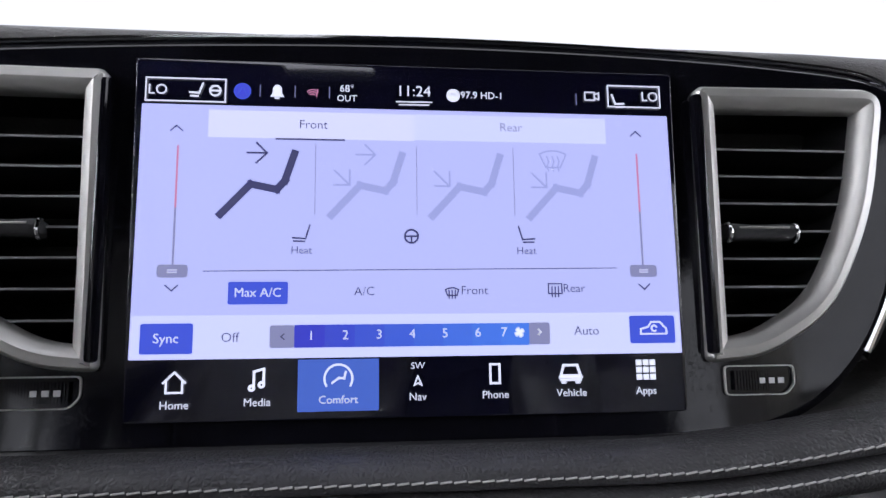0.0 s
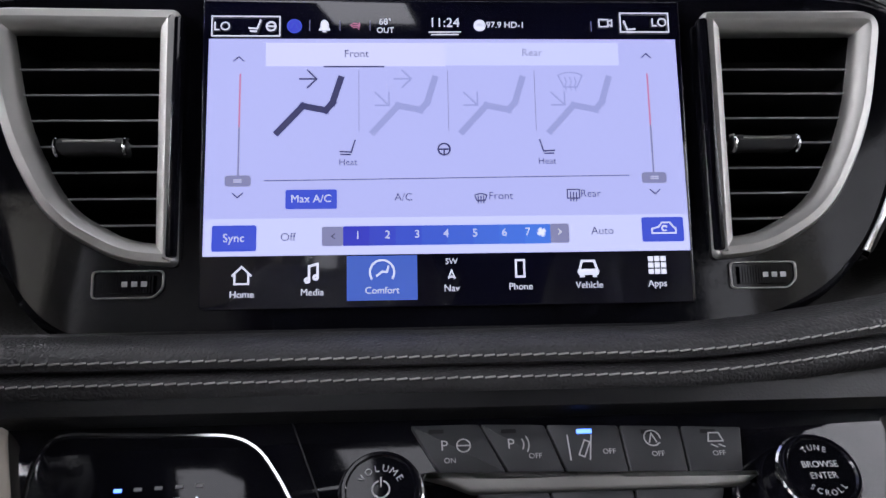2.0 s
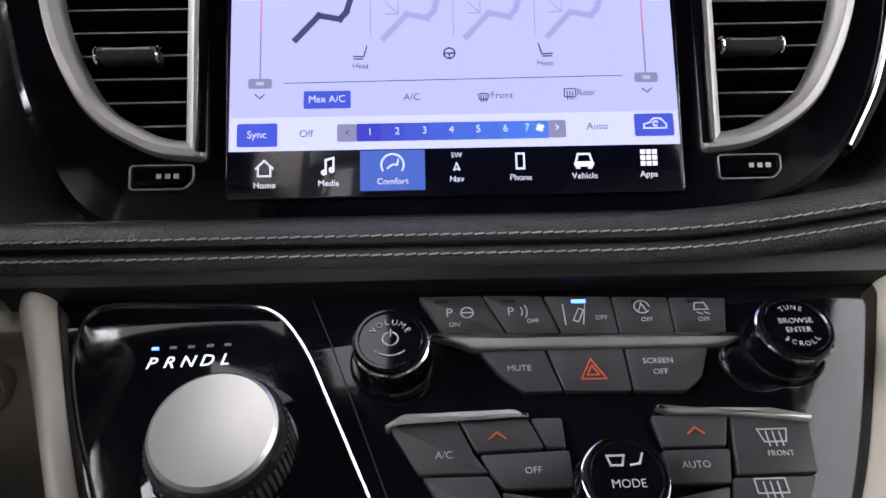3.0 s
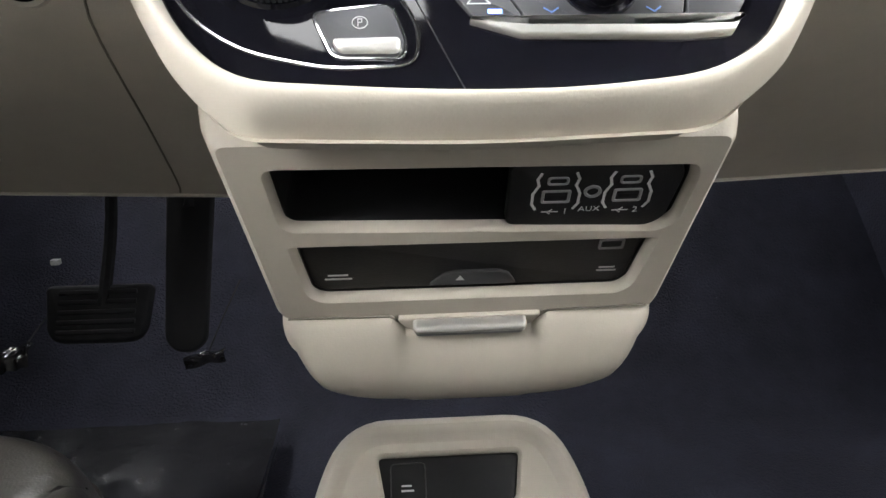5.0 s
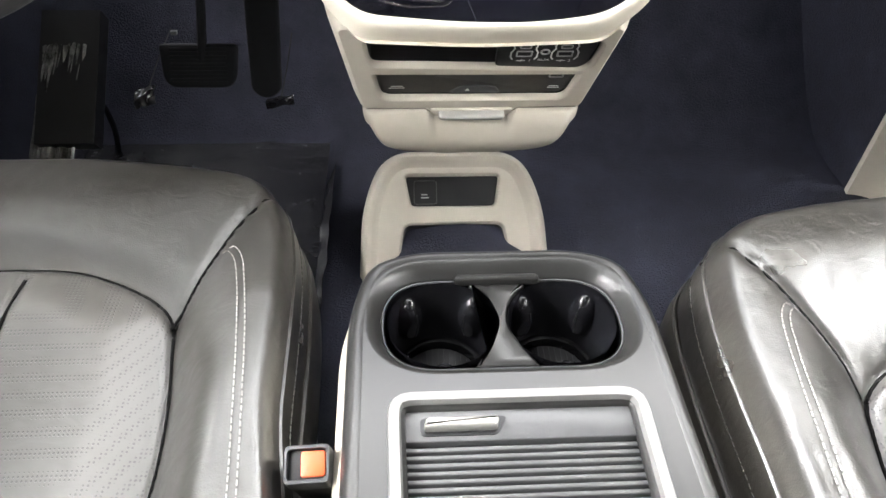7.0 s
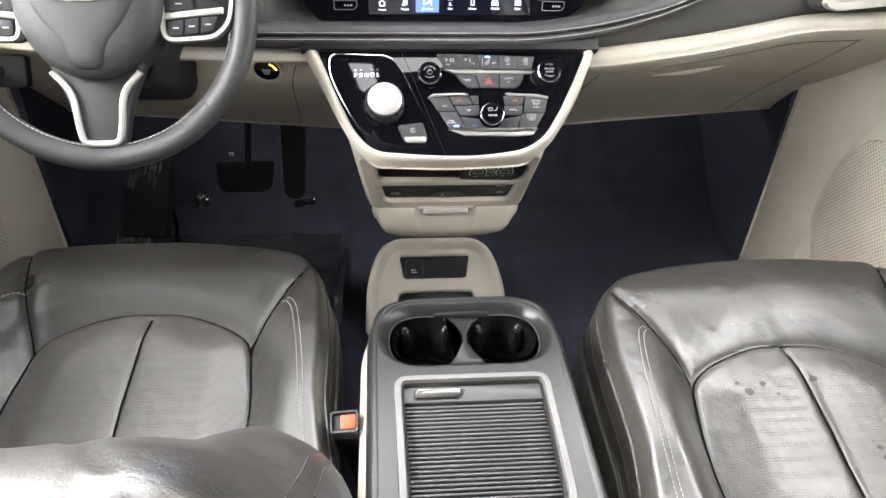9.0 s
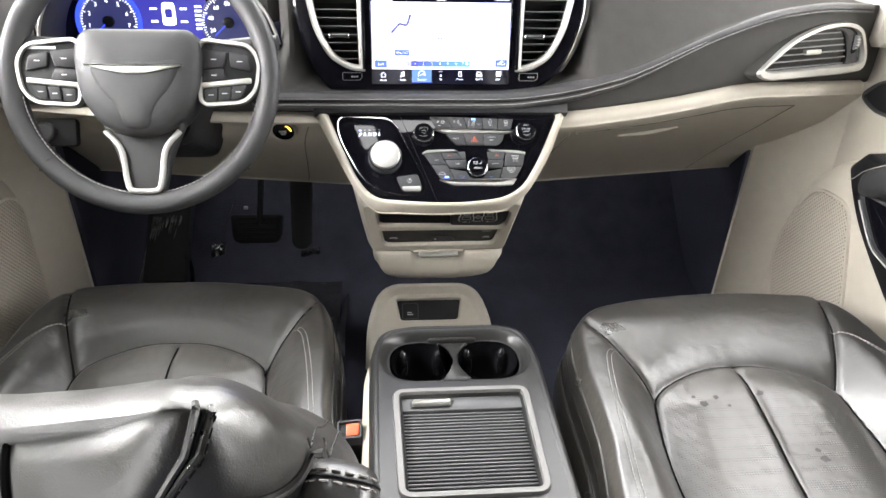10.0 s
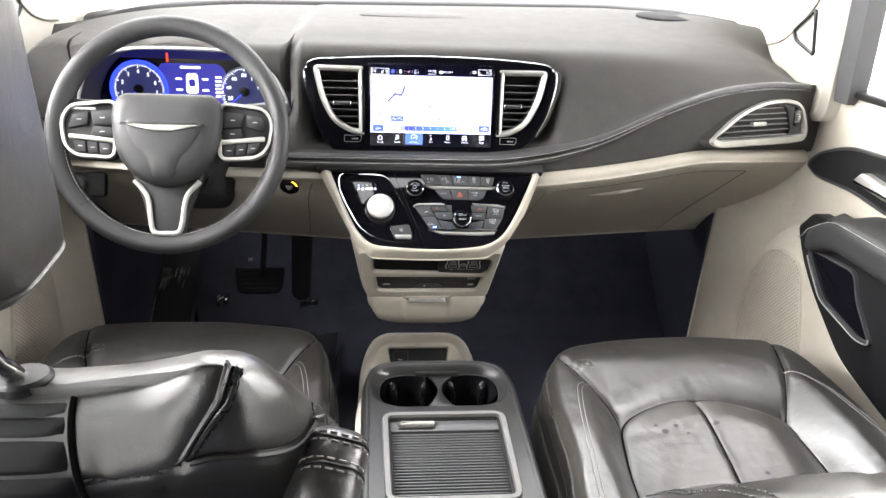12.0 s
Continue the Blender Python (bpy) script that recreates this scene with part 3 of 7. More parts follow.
for cx in (-0.137, 0.1385):
    tw = thing("vent_thumbwheel", SCR @ pose(cx, -0.0605, 0), "small black ribbed thumbwheel below the vent", "thumbwheel", "vent thumbwheels")
    o = rpoly(mm([(-15, 6), (15, 6), (15, -2), (11, -6), (-15, -6)]), 0.002, 4)
    part("bezel_ring", frame_ring(o, inset(o, 0.0006), -0.001, 0.0004, 0.0002, 60), SATIN, tw, "thin silver outline")
    for i in range(20):
        box_x = -0.0105 + 0.021 * i / 19
        h = 0.0022 - 0.0018 * (2 * i / 19 - 1) ** 2
        part("rib", plate(rect(box_x - 0.0004, -0.0038, box_x + 0.0004, 0.0038), -0.001, h), PIANO, tw, smooth=False)
    for i in range(3):
        part("index_mark", plate(rect(-0.0015 + i * 0.004, -0.0012, 0.0008 + i * 0.004, 0.001), 0.0018, 0.0024), INK, tw)

# the touchscreen and what it shows
scr = thing("touchscreen", SCR, "lit touchscreen showing the climate controls page", "screen")
part("glass", plate(rpoly(mm([(-109, 68), (109, 68), (107, -72), (-107, -72)]), 0.002), -0.001, 0.0006, 0.0004), UI_DARK, scr, "dark glass panel")


def ui(pts, mat, z=0.001, name="display_field", r=0.0, bm=None):
    lp = rpoly(mm(pts), r * 0.001, 3) if r else [V(a * 0.001, b * 0.001, 0) for a, b in pts]
    return part(name, plate(lp, z - 0.0003, z), mat, scr, smooth=False)


def uirect(x0, y0, x1, y1, mat, z=0.001, name="display_field", r=0.0):
    return ui([(x0, y0), (x1, y0), (x1, y1), (x0, y1)], mat, z, name, r)


def uitext(s, h, x, y, mat, z=0.0015, bold=0.0):
    return text(s, h * 0.001 * 1.38, x * 0.001, y * 0.001, z, mat, scr, "screen_text", bold=bold)


def strokes(segs, w, mat, z=0.0015, name="screen_icon"):
    return part(name, bars([mm(s) for s in segs], w * 0.001, z), mat, scr, smooth=False)


def arc(x, y, r, a0=0, a1=360, n=20):
    return [(x + r * math.cos(radians(a0 + (a1 - a0) * i / n)), y + r * math.sin(radians(a0 + (a1 - a0) * i / n))) for i in range(n + 1)]


uirect(-106, -49.2, 106, 49.2, UI_BASE, 0.0009, "page")
uirect(-80.7, 36.2, -0.5, 47.2, UI_TAB, 0.0012, "tab")
uirect(-0.5, 36.6, 79, 47.4, UI_STRIP, 0.0011, "tab")
uirect(-55, 35.6, -28, 36.2, UI_INK, 0.0014, "tab_mark")
uirect(-105.6, -49.2, 105.6, -33, UI_STRIP, 0.0011, "button_strip")
uitext("Front", 3.6, -40.4, 41.8, UI_INK)
uitext("Rear", 3.6, 39, 42.4, UI_GREY)
for x, y in ((-92.4, 39.4), (91.6, 41)):
    strokes([[(x - 2.2, y - 1), (x, y + 1), (x + 2.2, y - 1)]], 0.5, UI_INK)
for x in (-91.7, 91.7):
    strokes([[(x - 2.2, -21.8), (x, -23.8), (x + 2.2, -21.8)]], 0.5, UI_INK)
    uirect(x - 0.35, 8, x + 0.35, 32.5, UI_RED, 0.0014, "slider_track")
    uirect(x - 0.35, -15, x + 0.35, 8, UI_GREY, 0.0014, "slider_track")
    uirect(x - 5.6, -18.8, x + 5.6, -13.9, UI_GREY, 0.0016, "slider_knob", 1.4)
    strokes([[(x - 1.6, -16), (x + 1.6, -16)], [(x - 1.6, -16.9), (x + 1.6, -16.9)]], 0.35, UI_TAB, 0.0018)
for k, (cx, mat) in enumerate(((-60, UI_INK), (-18, UI_GHOST), (21.5, UI_GHOST), (61, UI_GHOST))):
    strokes([[(cx - 15, 5.5), (cx - 4, 17.5)], [(cx - 4, 17.5), (cx + 6, 15.5), (cx + 9, 19), (cx + 12.5, 30)]], 2.9, mat, 0.0013, "seat_glyph")
    if k < 2:
        strokes([[(cx - 5.5, 30), (cx + 1.5, 30)], [(cx - 2, 34), (cx + 2, 30), (cx - 2, 26)]], 0.7, mat)
    if k > 0:
        strokes([[(cx - 14, 23.5), (cx - 8.5, 18)], [(cx - 14, 17.6), (cx - 8, 17.6), (cx - 8, 23.5)]], 0.7, mat)
    if k == 3:
        strokes([arc(cx - 5, 22, 11, 60, 120, 6), [(cx - 10.5, 31.5), (cx - 8, 26), (cx - 2, 26), (cx + 0.5, 31.5)]], 0.6, mat)
        strokes([[(cx - 7.5 + d, 30.5), (cx - 6.8 + d, 28.5), (cx - 7.5 + d, 26.5), (cx - 7 + d, 24.5)] for d in (0, 2.2, 4.4)], 0.5, mat)
    if k < 3:
        uirect((-39.4, 0.4, 39.7)[k] - 0.12, 6, (-39.4, 0.4, 39.7)[k] + 0.12, 34, UI_GREY, 0.0012, "divider")
for x, s in ((-44.2, 1), (43.9, -1)):
    strokes([[(x - 3.4 * s, -3.5), (x + 1.5 * s, -3.8), (x + 3 * s, 1.4)], [(x - 3 * s, -4.8), (x + 1 * s, -4.9)]], 0.6, UI_INK)
    uitext("Heat", 3.0, x, -8.4, UI_INK)
strokes([arc(-1.9, -2.7, 2.6), [(-4.4, -2.7), (0.6, -2.7)], [(-1.9, -2.7), (-1.9, -5.2)]], 0.7, UI_INK)
strokes([[(-80.3, -16.4), (80.3, -15.2)]], 0.3, UI_INK)
uirect(-71.2, -29, -49, -20.4, UI_BLUE, 0.0013, "button", 0.8)
uitext("Max A/C", 3.5, -60.1, -24.7, UI_WHITE, 0.0018)
uitext("A/C", 3.5, -20.1, -24.3, UI_INK)
uitext("Front", 3.5, 22.6, -24.1, UI_INK)
uitext("Rear", 3.5, 62.6, -23.4, UI_INK)
strokes([arc(13.8, -28, 5, 60, 120, 6), [(11.2, -23.8), (12, -26), (15.6, -26), (16.4, -23.8)]] + [[(12.6 + d, -24), (12.6 + d, -27)] for d in (0, 1.2, 2.4)], 0.5, UI_INK)
strokes([[(52.2, -21.5), (57.6, -21.5), (57.6, -25.4), (52.2, -25.4), (52.2, -21.5)]] + [[(53.6 + d, -22.8), (53.6 + d, -26.6)] for d in (0, 1.3, 2.6)], 0.5, UI_INK)
uirect(-102.2, -47.2, -83.3, -35.9, UI_BLUE, 0.0014, "button", 1.0)
uitext("Sync", 3.7, -92.8, -41.6, UI_WHITE, 0.0018)
uitext("Off", 3.6, -69.9, -41.4, UI_INK)
uirect(-55.4, -45.4, -46.3, -36.9, UI_GREY, 0.0013, "button", 1.0)
for i in range(8):
    a = -46.3 + 90.2 * i / 8
    m = material("display_fan_step", (0.045 + 0.004 * i, 0.05 + 0.022 * i, 0.5 + 0.035 * i), emit=2.45)
    uirect(a, -45.4, a + 90.2 / 8 + 0.02, -36.8, m, 0.0014, "fan_step")
uirect(43.9, -45.2, 52.2, -36.7, UI_GREY, 0.0013, "button", 1.0)
for i, x in enumerate((-40, -27.2, -14.4, -1.8, 10.8, 23.6, 33.8)):
    uitext(str(i + 1), 3.6, x, -41 + 0.1 * i, UI_WHITE, 0.0019)
strokes([[(39.9 - 1.4 * c, -40.5 - 1.4 * s), (39.9 + 1.4 * c, -40.5 + 1.4 * s)] for c, s in ((1, 0.3), (-0.3, 1), (0.7, 0.7), (-0.7, 0.7))], 1.0, UI_WHITE, 0.0019)
strokes([[(-50, -40.2), (-51.2, -41.2), (-50, -42.2)]], 0.4, UI_INK, 0.0018)
strokes([[(47.4, -39.4), (48.6, -40.4), (47.4, -41.4)]], 0.4, UI_WHITE, 0.0018)
uitext("Auto", 3.6, 67, -40.2, UI_INK)
uirect(84.7, -45.3, 103.4, -34.3, UI_BLUE, 0.0014, "button", 1.0)
strokes([[(89, -41.6), (89, -39.6), (92, -38.8), (93.5, -36.9), (97, -36.9), (98.6, -38.7), (99.6, -39.6), (99.6, -41.6), (89, -41.6)], arc(94.6, -39.4, 1.1, 30, 300, 8)], 0.55, UI_WHITE, 0.0018)
# status row
for x0, x1, y0, y1 in ((-104.8, -74.7, 49.9, 60), (80.8, 103.3, 52.2, 62.2)):
    strokes([[(x0, y0 + 0.6), (x1, y0 + 0.6), (x1, y1 - 0.2), (x0, y1 - 0.2), (x0, y0 + 0.6)]], 0.45, UI_WHITE, 0.001, "outline_box")
uitext("LO", 4.2, -100.4, 55, UI_WHITE, 0.001)
uitext("LO", 4.2, 99, 57.4, UI_WHITE, 0.001)
for x, s in ((-85.7, 1), (84.9, -1)):
    strokes([[(x - 2.6 * s, 54.2), (x + 1 * s, 54), (x + 2.4 * s, 58)], [(x - 2 * s, 52.8), (x + 0.6 * s, 52.7)]], 0.6, UI_WHITE, 0.001)
strokes([arc(-78.6, 55.1, 2), [(-80.4, 55.1), (-76.8, 55.1)]], 0.6, UI_WHITE, 0.001)
part("screen_icon", plate([V(p[0] * 0.001, p[1] * 0.001, 0) for p in arc(-68.2, 55.2, 3.1)[:-1]], 0.0006, 0.0009), UI_BLUE2, scr, smooth=False)
strokes([arc(-68.2, 55.2, 3.1), [(-70, 54), (-68.6, 56.6)], [(-66.6, 54), (-67.8, 56.6)]], 0.4, UI_BLUE, 0.001)
for x in (-61.4, -47.8, -34.3, 67.1):
    strokes([[(x, 53.2), (x, 57.8)]], 0.22, UI_GREY, 0.001, "divider")
part("screen_icon", plate([V(a * 0.001, b * 0.001, 0) for a, b in [(-57.4, 53.4), (-56.6, 54.6), (-56.4, 57), (-55.4, 58.2), (-54.1, 58.2), (-53.1, 57), (-52.9, 54.6), (-52.1, 53.4)]], 0.0006, 0.001), UI_WHITE, scr, smooth=False)
strokes([[(-55.4, 52.7), (-54.2, 52.7)]], 0.6, UI_WHITE, 0.001)
strokes([arc(-40.9, 53.6, r, 45, 135, 6) for r in (1.2, 2.1, 3.0)] + [[(-39.0, 56.8), (-39.4, 53.8)]], 0.35, UI_RED, 0.001)
uitext("68°", 3.0, -27.4, 57.4, UI_WHITE, 0.001)
uitext("OUT", 2.7, -27.4, 53.3, UI_WHITE, 0.001)
uitext("11:24", 4.6, -0.5, 57, UI_WHITE, 0.001)
strokes([[(-7.6, 52.5), (6.8, 52.6)], [(-6.4, 51.3), (5.6, 51.4)]], 0.4, UI_WHITE, 0.001)
part("screen_icon", plate([V(p[0] * 0.001, p[1] * 0.001, 0) for p in arc(15.6, 55.9, 2.7)[:-1]], 0.0006, 0.0009), UI_WHITE, scr, smooth=False)
uitext("FM", 1.5, 15.6, 55.9, UI_INK, 0.0012)
uitext("97.9 HD-1", 3.0, 27.4, 56, UI_WHITE, 0.001)
strokes([[(70.9, 55.4), (75, 55.4), (75, 58.8), (70.9, 58.8), (70.9, 55.4)], [(75, 57.8), (76.8, 58.6), (76.8, 55.6), (75, 56.4)]], 0.4, UI_WHITE, 0.001)
# bottom row
uirect(-44.8, -69, -14.6, -49.8, UI_TILE, 0.0009, "tile")
for s, x, y in (("Home", -89, -65.8), ("Media", -59.4, -65.3), ("Comfort", -29.7, -64.9), ("Nav", 0.1, -64.4), ("Phone", 30, -64.2), ("Vehicle", 60, -64), ("Apps", 90.1, -63.8)):
    uitext(s, 3.0, x, y, UI_WHITE, 0.0014)
strokes([[(-93.2, -57.6), (-89.3, -53.8), (-85.4, -57.6)], [(-92.2, -57.2), (-92.2, -61.2), (-86.4, -61.2), (-86.4, -57.2)]], 0.7, UI_WHITE, 0.001)
strokes([[(-60.8, -60), (-60.8, -54), (-57.2, -53), (-57.2, -58.6)], arc(-61.6, -60, 0.8), arc(-58, -58.8, 0.8)], 0.9, UI_WHITE, 0.001)
strokes([arc(-29.7, -57, 5.2, -30, 210), [(-32, -58.6), (-29.6, -56.8), (-27.6, -57), (-27, -54.6)]], 0.7, UI_WHITE, 0.0014)
uitext("SW", 2.6, 0.2, -52.8, UI_WHITE, 0.001)
strokes([[(-1.2, -60), (0.2, -56.6), (1.6, -60), (0.2, -59.2), (-1.2, -60)]], 0.5, UI_WHITE, 0.001)
strokes([[(28.2, -52.6), (31.8, -52.6), (31.8, -59.8), (28.2, -59.8), (28.2, -52.6)]], 0.8, UI_WHITE, 0.001)
strokes([[(56, -57.4), (57.2, -53.4), (62.6, -53.4), (63.8, -57.4), (56, -57.4)], [(55.6, -58), (64.2, -58)], [(56, -59), (63.8, -59)], [(56.6, -60), (57.6, -60)], [(62.2, -60), (63.2, -60)]], 0.9, UI_WHITE, 0.001)
for i in range(3):
    for j in range(3):
        uirect(86.7 + 2.8 * i, -53.9 - 2.8 * j, 88.9 + 2.8 * i, -51.7 - 2.8 * j, UI_WHITE, 0.001, "screen_icon")

# ================= CONTROL PANEL =================
PAN = pose(-0.016, -0.0935, 0.583, 48)
P_OUT = rpoly(mm([(-172, 76), (-146, 11), (-124, -36), (-100, -62), (-20, -69), (43, -69.5), (98, -62), (126, -46), (148, -13), (168, 27), (188, 70), (187, 76)]), [0.004, 0.03, 0.03, 0.03, 0.03, 0.03, 0.03, 0.03, 0.03, 0.03, 0.006, 0.004], 6)
stack = thing("centre_stack", PAN, "beige centre stack around a glossy black control panel", "centre stack", kind="structure")
O_OUT = rpoly(mm([(-192, 77), (-170, 34), (-143, -24), (-122, -62), (-104, -86), (0, -90), (104, -86), (128, -64), (152, -30), (176, 10), (204, 77)]), [0.004, 0.03, 0.03, 0.03, 0.03, 0.03, 0.03, 0.03, 0.03, 0.03, 0.004], 6)
n = 140
o, i_ = resample(O_OUT, n, V(-0.19, 0.077, 0)), resample(P_OUT, n, V(-0.172, 0.076, 0))
loops = [at_z(inset(o, 0.018), -0.040), at_z(inset(o, 0.012), -0.026), at_z(inset(o, 0.005), -0.015)]
for k in range(25):
    u = k / 24
    swell = math.sin(math.pi * min(1.0, 0.04 + 0.96 * u)) ** 0.62
    ring = []
    for a, b in zip(o, i_):
        p = a.lerp(b, u)
        tuck = (1 - u) * smooth01(-0.045, -0.082, a.y)
        ring.append(V(p.x, p.y + 0.0085 * tuck, -0.010 * (1 - u) ** 3 + 0.0085 * swell - 0.010 * tuck))
    loops.append(ring)
loops.append(at_z(i_, -0.01))
part("surround", loft(loops, True), BEIGE, stack, "beige grained surround")
part("upper_recess", plate(rect(-0.193, 0.0735, 0.205, 0.112), -0.03, 0.0098, 0.0006), BLACK, stack, "black joint under the screen surround")
part("panel", plate(P_OUT, -0.01, 0.0, 0.0008), PIANO, stack, "glossy black panel with fine scratches")
part("panel_joint", bars([mm([(-61.7, 76), (-50, 48), (-5.3, -69)])], 0.0006, 0.0002), BLACK, stack)

SHIFT = rpoly(mm([(-156, 72), (-76, 69), (-60, 48), (-22, -36), (-24, -56), (-60, -58), (-98, -48), (-122, -28), (-146, 18), (-157, 46)]), [0.02, 0.014, 0.02, 0.03, 0.012, 0.012, 0.02, 0.02, 0.03, 0.02], 6)
shifter = thing("gear_selector", PAN, "rotary gear selector with satin metal cap in glossy black plate", "gear selector")
part("plate_rim", frame_ring(SHIFT, inset(SHIFT, 0.0013), -0.0002, 0.0012, 0.0005, 120), CHROME, shifter, "thin bright rim")
part("plate", plate(inset(SHIFT, 0.0013), -0.0002, 0.0006, 0.0004), PIANO, shifter)
S0 = pose(-0.084, 0.0005, -0.004)
part("collar", lathe([(0.034, 0.0), (0.033, 0.004), (0.027, 0.006), (0.026, 0.008)], 48, S0), PIANO, shifter)
part("grip", lathe([(0.0245, 0.006), (0.0245, 0.022), (0.0235, 0.0235)], 72, S0), BLACK, shifter, "black ribbed grip")
rib = bmesh.new()
for i in range(60):
    a = 2 * math.pi * i / 60
    m = S0 @ Matrix.Rotation(a, 4, "Z") @ pose(0.0245, 0, 0)
    b0 = box(-0.0004, -0.0007, 0.007, 0.0006, 0.0007, 0.0215)
    b0.transform(m)
    tmp = bpy.data.meshes.new("tmp")
    b0.to_mesh(tmp)
    b0.free()
    rib.from_mesh(tmp)
    bpy.data.meshes.remove(tmp)
part("grip_ribs", rib, GRAPH, shifter, smooth=False)
part("cap", lathe([(0.0218, 0.0225), (0.0225, 0.0245), (0.0222, 0.0275), (0.0207, 0.0288), (0.011, 0.0292), (0.0005, 0.0293)], 64, S0), material("spun_metal", (0.62, 0.61, 0.58), 0.34, metal=1.0, vary=0.04), shifter, "round brushed metal cap")
for i, (ch, x) in enumerate(zip("PRNDL", (-122.1, -114.9, -107.5, -99.9, -92.7))):
    text(ch, 0.0075, x * 0.001, 0.0408 + 0.0003 * i, 0.0007, LED_WHITE, shifter, "gear_letter", slant=0.2, bold=0.0001)
    part("gear_lamp", plate(rect(x * 0.001 - 0.0012, 0.0473 + 0.0003 * i, x * 0.001 + 0.0016, 0.0486 + 0.0003 * i), 0.0006, 0.0009), LED_BLUE if i == 0 else GREYP, shifter)

pb = thing("parking_brake_switch", PAN @ pose(-0.048, -0.0375, 0), "silver and grey electric parking brake switch", "switch")
o = rpoly(mm([(-20, 9), (10, 13), (14, 11), (19, -8), (17, -15), (-11, -14)]), 0.004, 5)
part("rim", frame_ring(inset(o, -0.0012), o, 0, 0.002, 0.0008, 80), CHROME, pb)
part("rocker", plate(o, 0.0, 0.003, 0.0015), BUTTON, pb)
part("lip", plate(rpoly(mm([(-12, -6.5), (17, -6), (16.5, -14), (-9, -13.5)]), 0.003), 0.002, 0.0052, 0.0018), SATIN, pb, "satin silver lower edge")
strokes_b = bars([mm(arc(0, 2.5, 3.2)), mm([(-0.8, 0.6), (-0.8, 4.4), (0.8, 4.4), (0.8, 2.6), (-0.8, 2.6)])], 0.0004, 0.0031)
part("brake_mark", strokes_b, INK, pb, smooth=False)


def knob(name, x, y, r, h, label, words, tilt=0):
    ob = thing(name, PAN @ pose(x, y, 0, tilt), label, "knob", "control knobs")
    part("base_ring", lathe([(r * 1.18, 0), (r * 1.18, 0.002), (r * 1.1, 0.004), (r, 0.004)], 48), PIANO, ob)
    part("barrel", lathe([(r * 1.0, 0.003), (r * 1.02, h * 0.5), (r * 1.0, h * 0.72)], 64), PIANO, ob)
    part("silver_band", lathe([(r * 1.02, h * 0.66), (r * 1.05, h * 0.72), (r * 1.04, h * 0.82), (r * 0.98, h * 0.86)], 64), CHROME, ob, "thin chrome band")
    part("crown", lathe([(r * 1.0, h * 0.8), (r * 0.99, h * 0.93), (r * 0.93, h), (r * 0.86, h), (r * 0.82, h - 0.0008), (0.0005, h - 0.0006)], 64), PIANO, ob, "gloss black face")
    for w, sz, yy in words:
        if abs(yy) < 0.006:
            text(w, sz, 0, yy, h - 0.0003, INK, ob, "lettering")
            continue
        up, step = (1 if yy > 0 else -1), 0.86 * sz / abs(yy)
        for i, ch in enumerate(w):
            a = (i - (len(w) - 1) / 2) * step
            let = text(ch, sz, abs(yy) * math.sin(a), yy * math.cos(a), h - 0.0003, INK, ob, "letter")
            let.rotation_euler = (0, 0, -a * up)
    return ob


vk = knob("volume_knob", -0.0245, 0.0385, 0.0145, 0.019, "gloss black volume knob with chrome band", [("VOLUME", 0.0036, 0.0075)])
part("power_mark", bars([mm(arc(0, 0, 3, 110, 430, 16)), mm([(0, 1), (0, 4)]), mm(arc(0, 1, 8.5, 230, 310, 8))], 0.0005, 0.0186), INK, vk, smooth=False)
knob("tuning_knob", 0.1345, 0.041, 0.0145, 0.018, "gloss black tuning knob with chrome band", [("TUNE", 0.003, 0.0085), ("BROWSE", 0.0034, 0.0021), ("ENTER", 0.0034, -0.0021), ("SCROLL", 0.003, -0.0085)])
mk = knob("mode_knob", 0.0565, -0.0166, 0.0145, 0.0165, "gloss black air mode knob with chrome band", [("MODE", 0.0042, -0.003)])
part("mode_mark", bars([mm([(-6, 7), (-5, 3.5), (-1, 3.5), (0, 7), (-6, 7)]), mm([(2, 3.5), (5, 4), (6.5, 7.5)])], 0.0007, 0.0161), INK, mk, smooth=False)


def keypad(name, keys, label, words, mat=BUTTON, z=0.0026):
    ob = thing(name, PAN, label, "button bank")
    for k in keys:
        part("button", plate(rpoly(mm(k), 0.0012, 3), 0.0, z, 0.0006), mat, ob)
    for w, sz, x, y, mt in words:
        text(w, sz * 0.001, x * 0.001, y * 0.001, z + 0.0001, mt, ob, "lettering")
    return ob


up = keypad("upper_button_bank", [[(-14, 70), (13, 70), (22, 50), (-3, 50)], [(13.5, 70), (39, 69), (44.5, 49.5), (23, 50)], [(40, 69), (68.5, 68), (69, 48.6), (45.5, 49.5)], [(69.2, 68), (93, 67), (92, 48), (69.7, 48.6)], [(93.7, 67), (118, 66), (113, 47), (92.7, 48)],
                                  [(10, 42), (37, 42), (42, 23), (27, 23), (18, 31)], [(38, 42), (69, 42), (69, 22.5), (43, 23)], [(70, 42), (104, 42), (98, 28), (90, 22), (70, 22.5)]],
            "grey driver assistance buttons above hazard switch", [("P", 6, -1, 61, INK), ("ON", 3, 1, 55, INK), ("P", 6, 25, 61, INK), ("OFF", 3, 34, 56, INK), ("OFF", 3, 63, 57, INK), ("OFF", 3, 82, 55.5, INK), ("OFF", 3, 106, 55, INK), ("MUTE", 3.8, 26, 33.5, INK), ("SCREEN", 3.5, 82, 35.5, INK), ("OFF", 3.5, 82, 30.5, INK)])
part("silver_strip", plate(rpoly(mm([(-10, 49), (22, 48), (112, 46.5), (119, 46.5), (112, 43), (98, 42), (8, 42.5), (0, 46)]), 0.0015), 0.0, 0.0042, 0.0012), SATIN, up, "satin silver strip")
